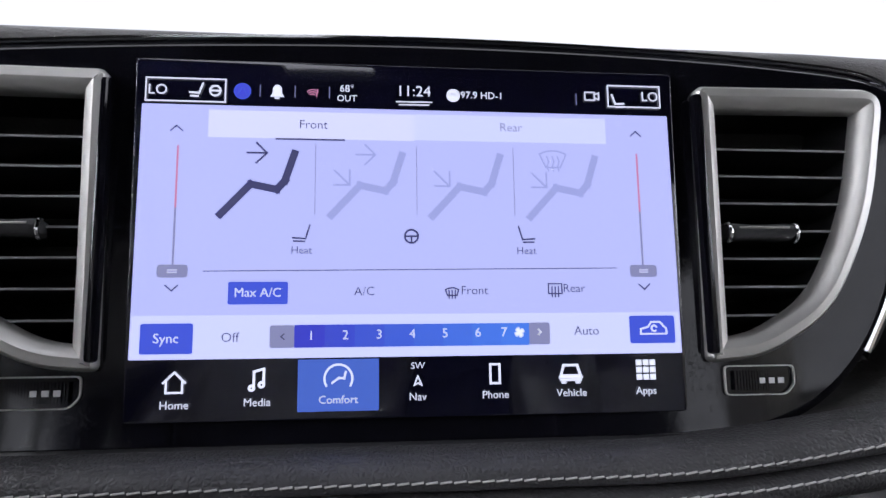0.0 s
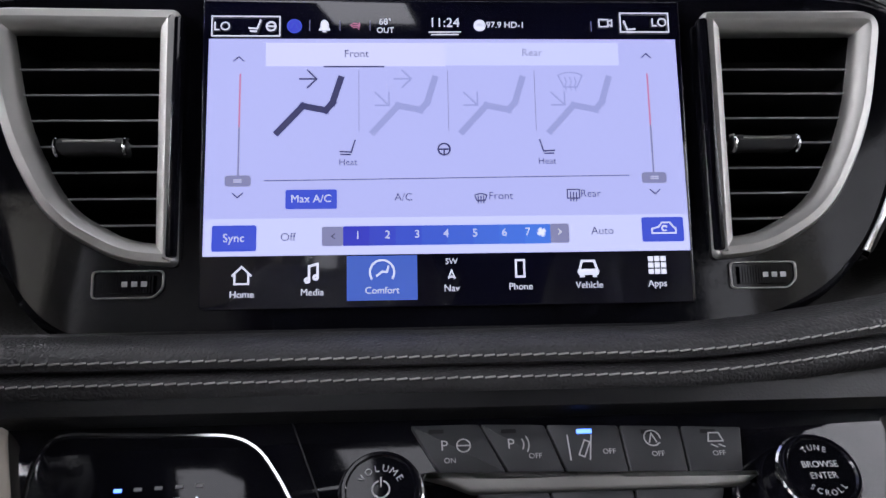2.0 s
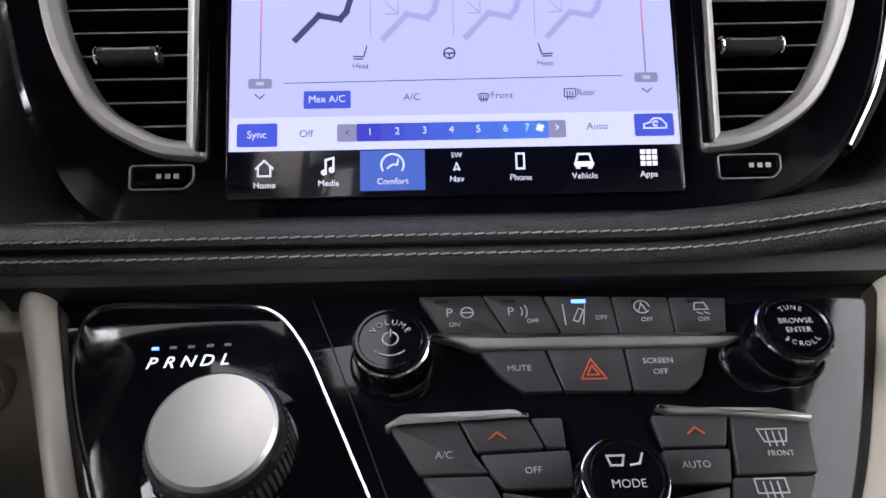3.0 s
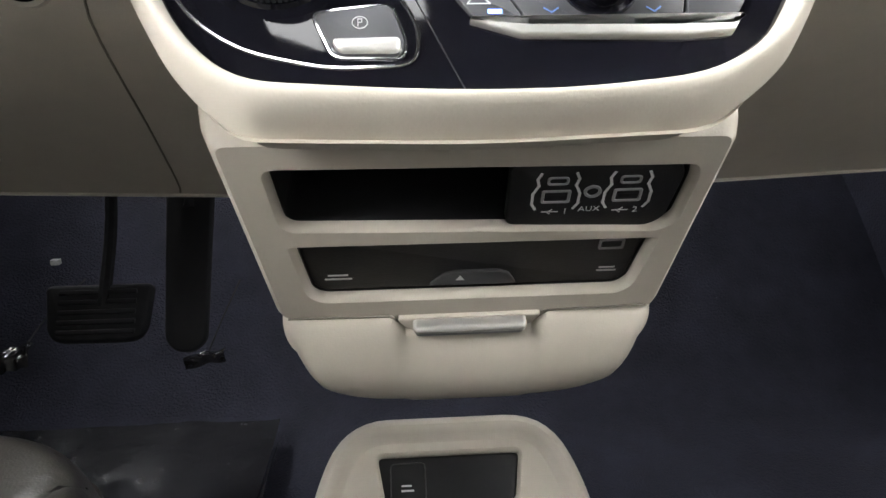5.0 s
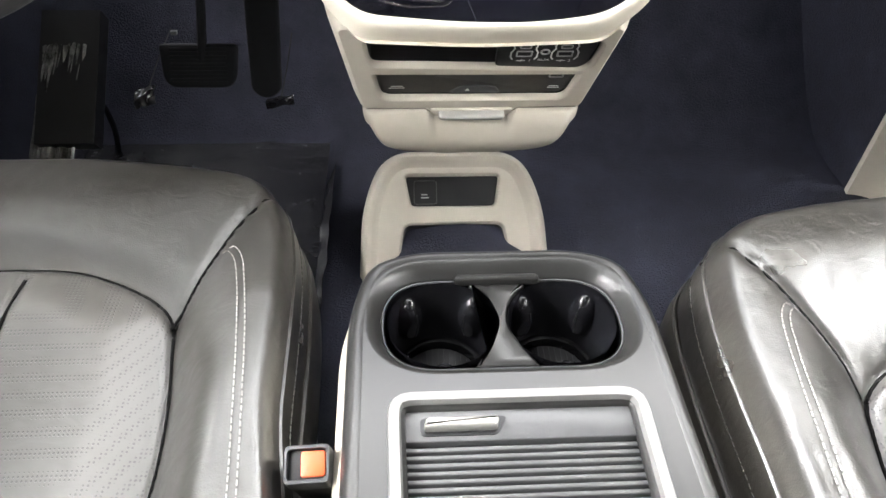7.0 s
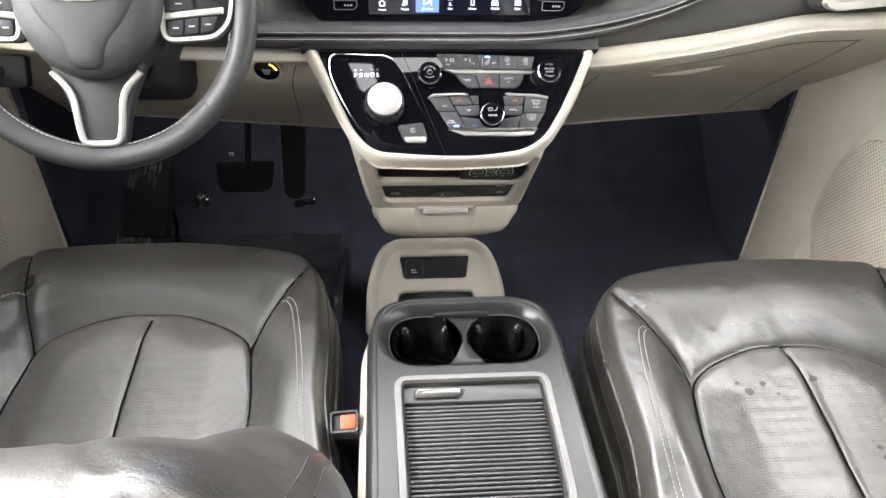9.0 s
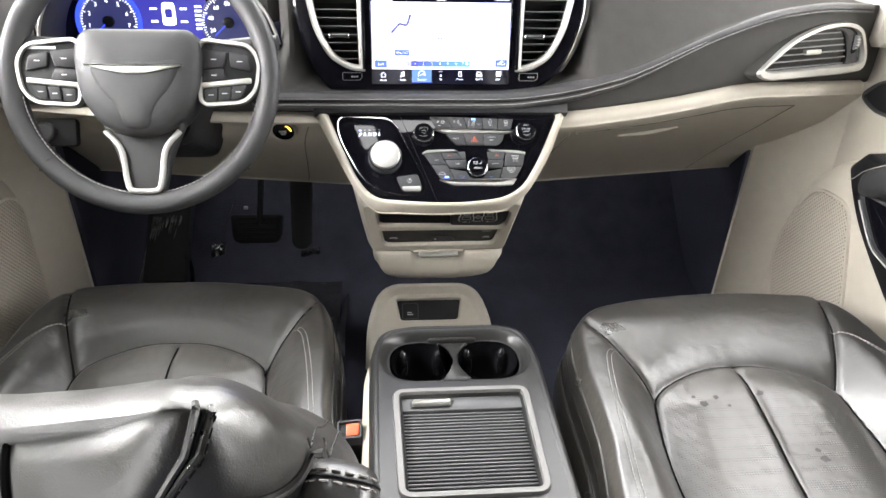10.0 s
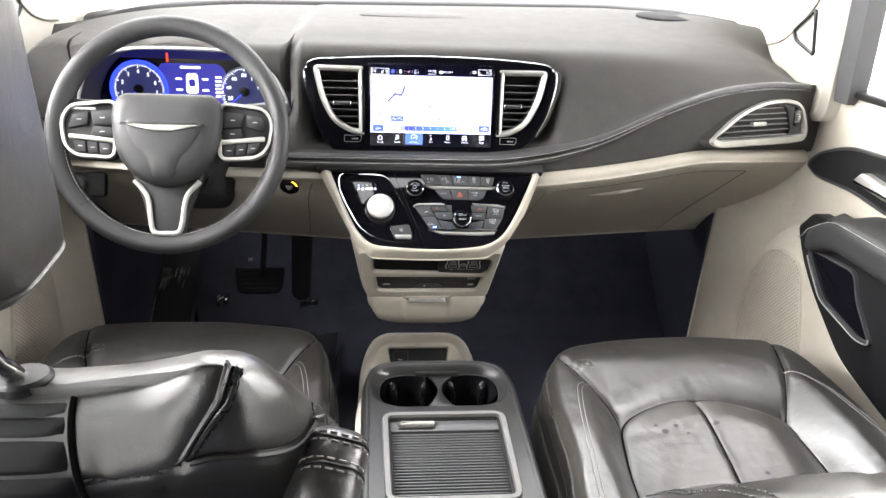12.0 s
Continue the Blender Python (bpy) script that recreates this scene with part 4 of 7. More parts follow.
part("hazard_mark", bars([mm([(50, 28), (60, 28), (55, 37), (50, 28)]), mm([(52.6, 29.8), (57.4, 29.8), (55, 34), (52.6, 29.8)])], 0.0006, 0.0027), INKR, up, smooth=False)
part("lit_lamp", plate(rect(0.0515, 0.0648, 0.0575, 0.0665), 0.0025, 0.0029), LED_BLUE, up)
for x, y in ((-4, 67.2), (24.5, 66.6), (80, 65), (104, 64.4)):
    part("lamp", plate(rect(x * 0.001 - 0.003, y * 0.001 - 0.0009, x * 0.001 + 0.003, y * 0.001 + 0.0007), 0.0025, 0.0028), BLACK, up)
for mark in (mm(arc(6.5, 61, 2.6)), mm([(4, 61), (9, 61)]), mm(arc(26, 61, 4, -30, 30, 5)), mm(arc(26, 61, 6, -30, 30, 5)), mm([(47.5, 64), (47.5, 54)]), mm([(57, 64), (55, 54)]), mm([(51, 56), (54, 62), (56, 61), (53, 55), (51, 56)]), mm(arc(81, 62, 3.2, 0, 320, 12)), mm([(79.6, 60.4), (81, 64), (82.4, 60.4)]), mm([(103, 60), (104, 63.5), (108, 63.5), (109, 60), (103, 60)]), mm([(104, 58.6), (106, 57.6)]), mm([(107, 58.6), (109, 57.6)])):
    part("button_mark", bars([mark], 0.0005, 0.0027), INK, up, smooth=False)

dn = keypad("climate_button_bank", [[(-26, 11), (0, 12), (6, -2), (11, -9), (-14, -9)], [(1, 12), (27, 12), (32, 0), (7, -1)], [(28, 12), (40, 12), (40, 0), (33, 0)], [(74, 12), (103, 11), (99, -1), (76, -1)], [(104, 11), (133, 8), (129, -12), (100, -12)],
                                    [(8, -2), (41, -1), (41, -15), (16, -15), (12, -10)], [(75, -2), (100, -2), (97, -15), (75, -15)], [(-13, -10), (11, -10), (22, -34), (1, -33)], [(15, -16), (52, -22), (52, -37), (24, -36)], [(64, -22), (96, -16), (90, -37), (64, -37)], [(98, -13), (128, -13), (113, -37), (92, -37)]],
            "grey climate control buttons with silver edging", [("A/C", 4, -5, -2, INK), ("OFF", 3.6, 27, -8.5, INK), ("AUTO", 3.8, 86, -8, INK), ("FRONT", 3, 118, -4.5, INK), ("REAR", 3, 111, -22, INK)])
part("silver_edge", plate(rpoly(mm([(-27, 10), (-20, 14.5), (22, 15.5), (28, 12.4), (-20, 11.6), (-26, 8)]), 0.001), 0, 0.0042, 0.001), SATIN, dn, "satin silver edge")
part("silver_edge", plate(rpoly(mm([(76, 15), (120, 13.5), (135, 10), (133.5, 7.4), (104, 11), (82, 12)]), 0.001), 0, 0.0042, 0.001), SATIN, dn, "satin silver edge")
part("silver_edge", plate(rpoly(mm([(-2, -34), (24, -37), (90, -38), (113, -37.5), (118, -33), (112, -42), (90, -44), (20, -42.5)]), 0.001), 0, 0.0042, 0.001), SATIN, dn, "satin silver edge")
part("lit_lamp", plate(rect(0.0065, -0.0305, 0.0125, -0.0285), 0.0025, 0.0029), LED_BLUE, dn)
for mark in (mm([(12, 4), (15, 6.5), (18, 4)]), mm([(86, 4), (89, 6.5), (92, 4)])):
    part("heat_mark", bars([mark], 0.0007, 0.0027), INKR, dn, smooth=False)
for mark in (mm([(31, -28), (34, -30.5), (37, -28)]), mm([(76, -28), (79, -30.5), (82, -28)])):
    part("cool_mark", bars([mark], 0.0007, 0.0027), material("blue_print", (0.1, 0.2, 0.5), 0.5), dn, smooth=False)
for mark in (mm([(112, 5), (113.5, 0), (121.5, 0), (123, 5), (112, 5)]), mm([(115, 4), (115, -1.5)]), mm([(117.5, 4), (117.5, -1.5)]), mm([(120, 4), (120, -1.5)]), mm([(105, -13.8), (116, -13.8), (116, -19), (105, -19), (105, -13.8)]), mm([(108, -15), (108, -20.5)]), mm([(110.5, -15), (110.5, -20.5)]), mm([(113, -15), (113, -20.5)]), mm([(-2, -25), (0, -22), (5, -22), (8, -25), (-2, -25)])):
    part("button_mark", bars([mark], 0.0005, 0.0027), INK, dn, smooth=False)

# ================= LOWER STACK: SLOTS AND DRAWER =================
SLO = pose(-0.0095, -0.0702, 0.460, 118) @ Matrix.Diagonal((1.04, 0.89, 1, 1))
low = thing("lower_stack", SLO, "beige lower stack with two storage slots and a drawer", "centre stack", kind="structure")
F_OUT = rpoly(mm([(-123, 56), (121, 56), (109, -90), (-108, -90)]), 0.006, 5)
S1 = rpoly(mm([(-105, 40), (109, 37), (111.5, 26), (108, -9), (98, -16.5), (20, -13), (-95, -9), (-101, -3)]), [0.008, 0.01, 0.006, 0.010, 0.010, 0.03, 0.010, 0.008], 5)
S2 = rpoly(mm([(-99, -21), (101, -22), (94.5, -67), (87, -75), (-85, -75), (-93, -68)]), [0.003, 0.003, 0.010, 0.010, 0.010, 0.010], 5)


def holed(outer, holes, z):
    bm = bmesh.new()
    edges = []
    for lp in [outer, *holes]:
        vs = [bm.verts.new((p.x, p.y, z)) for p in lp]
        edges += [bm.edges.new((vs[i], vs[(i + 1) % len(vs)])) for i in range(len(vs))]
    bmesh.ops.triangle_fill(bm, use_beauty=True, use_dissolve=False, edges=edges)
    bad = []
    for f in bm.faces:
        c = f.calc_center_median()
        for lp in holes:
            hit = False
            for i in range(len(lp)):
                a, b = lp[i], lp[(i + 1) % len(lp)]
                if (a.y > c.y) != (b.y > c.y) and c.x < (b.x - a.x) * (c.y - a.y) / (b.y - a.y) + a.x:
                    hit = not hit
            if hit:
                bad.append(f)
    bmesh.ops.delete(bm, geom=list(set(bad)), context="FACES")
    for f in bm.faces:
        if f.normal.z < 0:
            f.normal_flip()
    for lp in holes:
        loft([at_z(lp, z), at_z(inset(lp, 0.0015), z - 0.0012), at_z(inset(lp, 0.003), z - 0.004), at_z(inset(lp, 0.003), z - 0.007)], True, bm=bm)
    return bm


fas = holed(F_OUT, [S1, S2], 0.0)
part("fascia", fas, BEIGE, low, "beige fascia with two rounded openings")
part("fascia_sides", loft([at_z(F_OUT, 0.0), at_z(inset(F_OUT, -0.0035), -0.004), at_z(inset(F_OUT, -0.010), -0.02), at_z(inset(F_OUT, -0.017), -0.05), at_z(inset(F_OUT, -0.02), -0.10)], True), BEIGE, low)
part("slot_liner", loft([at_z(inset(S1, 0.0029), -0.006), at_z(inset(S1, 0.004), -0.06)], True, False, True), BLACK, low)
part("slot_liner", loft([at_z(inset(S2, 0.0029), -0.006), at_z(inset(S2, 0.004), -0.02)], True, False, True), BLACK, low)
jack = thing("usb_panel", SLO @ pose(0.059, 0.0125, 0.0032), "black jack panel with two lit-framed ports", "port panel")
part("panel", plate(rpoly(mm([(-43, 23), (43, 22), (46, 14), (42, -20), (34, -27), (-43, -23)]), 0.005), -0.012, -0.006, 0.001), BLACK, jack)
for cx in (-18.5, 18.5):
    part("port_frame", bars([mm([(cx - 9, 17), (cx - 10.5, 13), (cx - 9.5, 8), (cx - 12, 2), (cx - 12, -6), (cx - 10, -10)]), mm([(cx + 9, 17), (cx + 10.5, 13), (cx + 9.5, 8), (cx + 12, 2), (cx + 12, -6), (cx + 10, -10)])], 0.0014, -0.0058), INK, jack, "white bracket marks", smooth=False)
    part("port", frame_ring(rect(cx * 0.001 - 0.0075, -0.0055, cx * 0.001 + 0.0075, 0.0045, 0.001), rect(cx * 0.001 - 0.006, -0.004, cx * 0.001 + 0.006, 0.003, 0.0006), -0.0065, -0.0052, 0.0003, 40), GREYP, jack)
    part("port", frame_ring(rect(cx * 0.001 - 0.0055, 0.0085, cx * 0.001 + 0.0055, 0.0145, 0.002), rect(cx * 0.001 - 0.0043, 0.0097, cx * 0.001 + 0.0043, 0.0133, 0.0015), -0.0065, -0.0052, 0.0003, 40), GREYP, jack)
    part("port_tongue", box(cx * 0.001 - 0.005, -0.0022, -0.008, cx * 0.001 + 0.005, 0.0004, -0.0058), BLACK, jack)
    text("1" if cx < 0 else "2", 0.006, (cx + 6) * 0.001, -0.0125, -0.0057, INK, jack)
    part("port_mark", bars([mm([(cx - 6, -12.5), (cx + 2, -12.5)]), mm([(cx - 3, -12.5), (cx - 1, -10.8)]), mm([(cx - 4, -12.5), (cx - 2, -14.2)])], 0.0007, -0.0058), INK, jack, smooth=False)
part("socket", frame_ring(circle(0, 0.003, 0.0046), circle(0, 0.003, 0.003), -0.0065, -0.0048, 0.0003, 24), GREYP, jack)
text("AUX", 0.0055, 0, -0.011, -0.0057, INK, jack)
disc = thing("disc_player", SLO, "black disc slot with eject button", "disc player")
part("fascia", plate(inset(S2, 0.0032), -0.02, -0.0075, 0.002), BLACK, disc)
part("slot", plate(rect(-0.068, -0.0265, 0.052, -0.0235, 0.001), -0.0095, -0.0070), PIANO, disc)
part("eject_button", plate(rpoly(mm([(-24, -68), (-15, -57), (-8, -55), (16, -55), (22, -58), (27, -68)]), 0.002), -0.0095, -0.0052, 0.0008), GRAPH, disc)
part("eject_mark", plate([V(-0.0085, -0.0625, 0), V(-0.0035, -0.0625, 0), V(-0.006, -0.058, 0)], -0.0052, -0.0050), INK, disc)
part("port", frame_ring(rect(0.071, -0.0395, 0.0855, -0.0305, 0.001), rect(0.0725, -0.038, 0.084, -0.032, 0.001), -0.0095, -0.0066, 0.0003, 40), GREYP, disc)
for mark in (mm([(-82, -60), (-68, -60)]), mm([(-80, -56.5), (-70, -56.5)]), mm([(74, -60), (84, -60)]), mm([(75, -57), (83, -57)])):
    part("disc_mark", bars([mark], 0.0014, -0.0073), INK, disc, smooth=False)

drawer = thing("lower_drawer", SLO, "beige drawer with silver pull below the slots", "drawer")
half = []
for p in spline([(0.0, -0.001, 0), (0.06, 0.006, 0), (0.2, 0.013, 0), (0.45, 0.019, 0), (0.7, 0.018, 0), (0.86, 0.010, 0), (0.96, -0.008, 0), (1.0, -0.05, 0)], 5):
    t, zz = p[0], p[1]
    row = []
    for j in range(81):
        s = -math.cos(math.pi * j / 80)
        wid = 0.110 - 0.022 * t ** 2
        ytop = -0.0905 - 0.011 * (1 - smooth01(0.34, 0.42, abs(s)))
        ybot = -0.190 + 0.036 * abs(s) ** 5
        edge = smooth01(0.86, 1.0, abs(s))
        row.append(V(s * wid, ytop + (ybot - ytop) * t, zz - 0.02 * edge ** 2 * (0.3 + t)))
    half.append(row)
part("seam_backing", plate(rect(-0.107, -0.1, 0.107, -0.084), -0.03, -0.0025), BEIGE, drawer)
part("seam_line", tube([V(x, y, 0.0005) for x, y in [(-0.106, -0.0895), (-0.047, -0.0905), (-0.037, -0.1025), (0.037, -0.1015), (0.047, -0.0895), (0.106, -0.0875)]], 0.0008, 5), GAP, drawer, "fine dark joint")
part("drawer_front", loft(half, False), BEIGE, drawer, "beige rounded drawer front")
part("pull_recess", plate(rpoly(mm([(-44, -90.5), (44, -89.5), (36, -103), (-36, -103.5)]), 0.005), -0.02, 0.003, 0.001), BEIGE, drawer)
part("pull", plate(rpoly(mm([(-34, -91.5), (34, -91), (33.5, -98.5), (-33.5, -99)]), 0.0036, 6), -0.006, 0.0115, 0.0034), SATIN, drawer, "slim satin silver pull")
part("pull_underside", plate(rpoly(mm([(-33, -99), (33, -98.5), (31, -103), (-31, -103.5)]), 0.002), -0.006, 0.0085, 0.001), GREYP, drawer)


# ================= FLOOR CONSOLE =================
CON = pose(-0.006, -0.32, 0.0)
TOP = 0.371
con = thing("floor_console", CON, "floor console with gunmetal top and beige sides", "console")
C_OUT = rpoly(mm([(-112, -420), (112, -420), (116, 20), (104, 70), (66, 83), (-66, 83), (-104, 70), (-116, 20)]), [0.02, 0.02, 0.06, 0.05, 0.05, 0.05, 0.05, 0.06], 7)
CUP = rpoly(mm([(-96, -32), (96, -32), (96, 62), (-96, 62)]), 0.046, 12)
LIDO = rpoly(mm([(-87, -244), (87, -244), (91, -61), (-91, -61)]), 0.018, 6)
LIDI = inset(LIDO, 0.0095)
CUPO = inset(CUP, -0.0125)
RIM = inset(C_OUT, 0.007)
deck = holed(RIM, [CUPO, LIDI], TOP)
part("deck", deck, BRUSH, con, "gunmetal satin deck")
bowl = [at_z(inset(CUPO, 0.0125 * k / 12), TOP - 0.0125 * (k / 12) ** 1.7) for k in range(13)]
part("cup_surround", loft(bowl + [at_z(CUP, TOP - 0.015)], True), BRUSH, con, "sunken glossy surround of the cups")
edge = [at_z(RIM, TOP), at_z(inset(C_OUT, 0.005), TOP + 0.0012), at_z(inset(C_OUT, 0.0025), TOP + 0.0016), at_z(C_OUT, TOP + 0.0008), at_z(inset(C_OUT, -0.0025), TOP - 0.0015), at_z(inset(C_OUT, -0.004), TOP - 0.005), at_z(inset(C_OUT, -0.006), TOP - 0.012), at_z(inset(C_OUT, -0.005), TOP - 0.035)]
part("deck_edge", loft(edge, True), BRUSH, con)
part("body", loft([at_z(inset(C_OUT, -0.006), TOP - 0.034), at_z(inset(C_OUT, -0.015), TOP - 0.05), at_z(inset(C_OUT, -0.023), 0.2), at_z(inset(C_OUT, -0.006), 0.06)], True), BEIGE, con, "beige moulded sides")
part("lid_frame", frame_ring(LIDO, LIDI, TOP - 0.004, TOP + 0.0045, 0.003, 120, LIDO[0]), FRAME, con, "satin silver lid frame")
part("cup_well", loft([at_z(inset(CUP, 0.003), TOP - 0.013), at_z(inset(CUP, 0.005), TOP - 0.10)], True, False, True), GLOSSB, con, "black cup well")
part("cup_rim", tube([(p.x, p.y, TOP - 0.0135) for p in inset(CUP, 0.001)], 0.0010, 6, True), BUTTON, con, "fine grey rim")
for s in (-1, 1):
    cup = lathe([(0.0435, TOP - 0.012), (0.0425, TOP - 0.02), (0.038, TOP - 0.078), (0.0365, TOP - 0.080), (0.035, TOP - 0.088), (0.0005, TOP - 0.088)], 40, pose(s * 0.0475, 0.015, 0), cap=False)
    part("cup_holder", cup, GLOSSB, con, "black cup holder")
    part("cup_ledge", lathe([(0.0385, TOP - 0.080), (0.0385, TOP - 0.077), (0.036, TOP - 0.0755), (0.0345, TOP - 0.077), (0.0345, TOP - 0.087), (0.0005, TOP - 0.0874)], 40, pose(s * 0.0475, 0.015, 0), cap=False), GLOSSB, con)
    part("cup_mat", lathe([(0.0345, TOP - 0.0875), (0.034, TOP - 0.086), (0.0005, TOP - 0.086)], 40, pose(s * 0.0475, 0.015, 0)), GRAPH, con, "ribbed rubber mat")
    for k in range(13):
        x = -0.030 + 0.005 * k
        w = math.sqrt(0.033 ** 2 - x * x)
        part("mat_rib", box(s * 0.0475 + x - 0.001, 0.015 - w, TOP - 0.0862, s * 0.0475 + x + 0.001, 0.015 + w, TOP - 0.0845), GRAPH, con)
    for a in (48, 132, 270):
        ca, sa = math.cos(radians(a)), math.sin(radians(a))
        m = pose(s * 0.0475 + 0.0405 * ca, 0.015 + 0.0405 * sa, TOP - 0.040, 0, 0, a)
        bm = bmesh.new()
        bmesh.ops.create_uvsphere(bm, u_segments=20, v_segments=14, radius=1)
        bm.transform(m @ Matrix.Diagonal((0.012, 0.0115, 0.024, 1)))
        finger = part("grip_finger", bm, GLOSSB, con, "rounded spring grip")
        part("slit", tube([m @ V(-0.0123 * math.cos(q), 0, 0.024 * math.sin(q)) for q in (-0.7, -0.4, -0.1, 0.2, 0.5)], 0.0005, 5), BLACK, con)
web = rpoly(mm([(-26, 58), (26, 58), (12, 44), (5, 23), (5, 11), (14, -12), (26, -30), (-26, -30), (-14, -12), (-5, 11), (-5, 23), (-12, 44)]), 0.006, 4)
part("divider_web", plate(web, TOP - 0.03, TOP - 0.0125, 0.003), BRUSH, con)
part("front_tab", plate(rpoly(mm([(-37, 57), (37, 57), (34, 64), (-34, 64)]), 0.004), TOP - 0.014, TOP - 0.0065, 0.002), BRUSH, con, "small metal tab")
lid = thing("tambour_lid", CON @ pose(0, -0.006, 0), "black ribbed sliding lid with a small silver pull", "lid")
part("leader", plate(rpoly(mm([(-81, -91), (81, -91), (82, -65), (-82, -65)]), 0.003), TOP - 0.012, TOP - 0.004, 0.001), GRAPH, lid)
slat = plate(rect(-0.079, -0.0020, 0.079, 0.0020), 0, 0.0042, 0.0015)
first = part("slat", slat, GRAPH, lid)
first.location = (0, -0.0955, TOP - 0.0105)
for i in range(1, 25):
    s2 = first.copy()
    scene.collection.objects.link(s2)
    s2.location = (0, -0.0955 - i * 0.0057, TOP - 0.0105)
part("backing", plate(rect(-0.080, -0.232, 0.080, -0.063), TOP - 0.016, TOP - 0.011), BLACK, lid)
part("pull", plate(rpoly(mm([(-64, -75.5), (-14, -75.5), (-16, -84), (-66, -84)]), 0.003), TOP - 0.006, TOP + 0.004, 0.003), SATIN, lid, "bright pull edge")
part("pull_well", plate(rpoly(mm([(-68, -73), (-8, -73), (-16, -87), (-68, -87)]), 0.004), TOP - 0.006, TOP - 0.0032), BLACK, lid)

# low tray with power outlet under the dash
TRAY = pose(-0.0115, 0.078, 0.127, 38) @ Matrix.Scale(1.13, 4)
tray = thing("front_tray", TRAY, "beige tray unit with black outlet panel under the dash", "tray")
T_OUT = rpoly(mm([(-118, -190), (118, -190), (110, 30), (84, 96), (-84, 96), (-110, 30)]), [0.01, 0.01, 0.07, 0.045, 0.045, 0.07], 7)
T_PAN = rpoly(mm([(-64, 74), (64, 74), (56, 28), (-56, 28)]), 0.009, 5)
T_BIN = rpoly(mm([(-66, 10), (66, 10), (84, -150), (-84, -150)]), [0.014, 0.014, 0.01, 0.01], 5)
T_IN = inset(T_OUT, 0.015)
LOW = -0.010
part("shell", holed(T_IN, [T_PAN, T_BIN], LOW), BEIGE, tray, "beige moulded shell")
part("shell_rim", loft([at_z(T_IN, LOW), at_z(inset(T_OUT, 0.013), LOW + 0.001), at_z(inset(T_OUT, 0.009), LOW + 0.006), at_z(inset(T_OUT, 0.005), -0.001), at_z(inset(T_OUT, 0.002), 0.0), at_z(inset(T_OUT, -0.002), -0.0015), at_z(inset(T_OUT, -0.006), -0.008), at_z(inset(T_OUT, -0.010), -0.17)], True), BEIGE, tray, "rounded raised rim")
part("outlet_panel", plate(inset(T_PAN, 0.003), LOW - 0.014, LOW - 0.006, 0.001), BLACK, tray, "black outlet panel")
part("outlet_cover", frame_ring(rect(-0.05, 0.034, -0.02, 0.066, 0.004), rect(-0.049, 0.035, -0.021, 0.065, 0.003), LOW - 0.0065, LOW - 0.0046, 0.0004, 48), GRAPH, tray)
part("outlet_mark", bars([mm([(-40, 43), (-31, 43)])], 0.0016, LOW - 0.0058), INK, tray, smooth=False)
part("outlet_mark", bars([mm([(-40, 47), (-33, 47)])], 0.0014, LOW - 0.0058), INK, tray, smooth=False)
part("bin_liner", loft([at_z(inset(T_BIN, 0.0028), LOW - 0.006), at_z(inset(T_BIN, 0.01), LOW - 0.045)], True, False, True), BLACK, tray, "black rubber-lined bin")


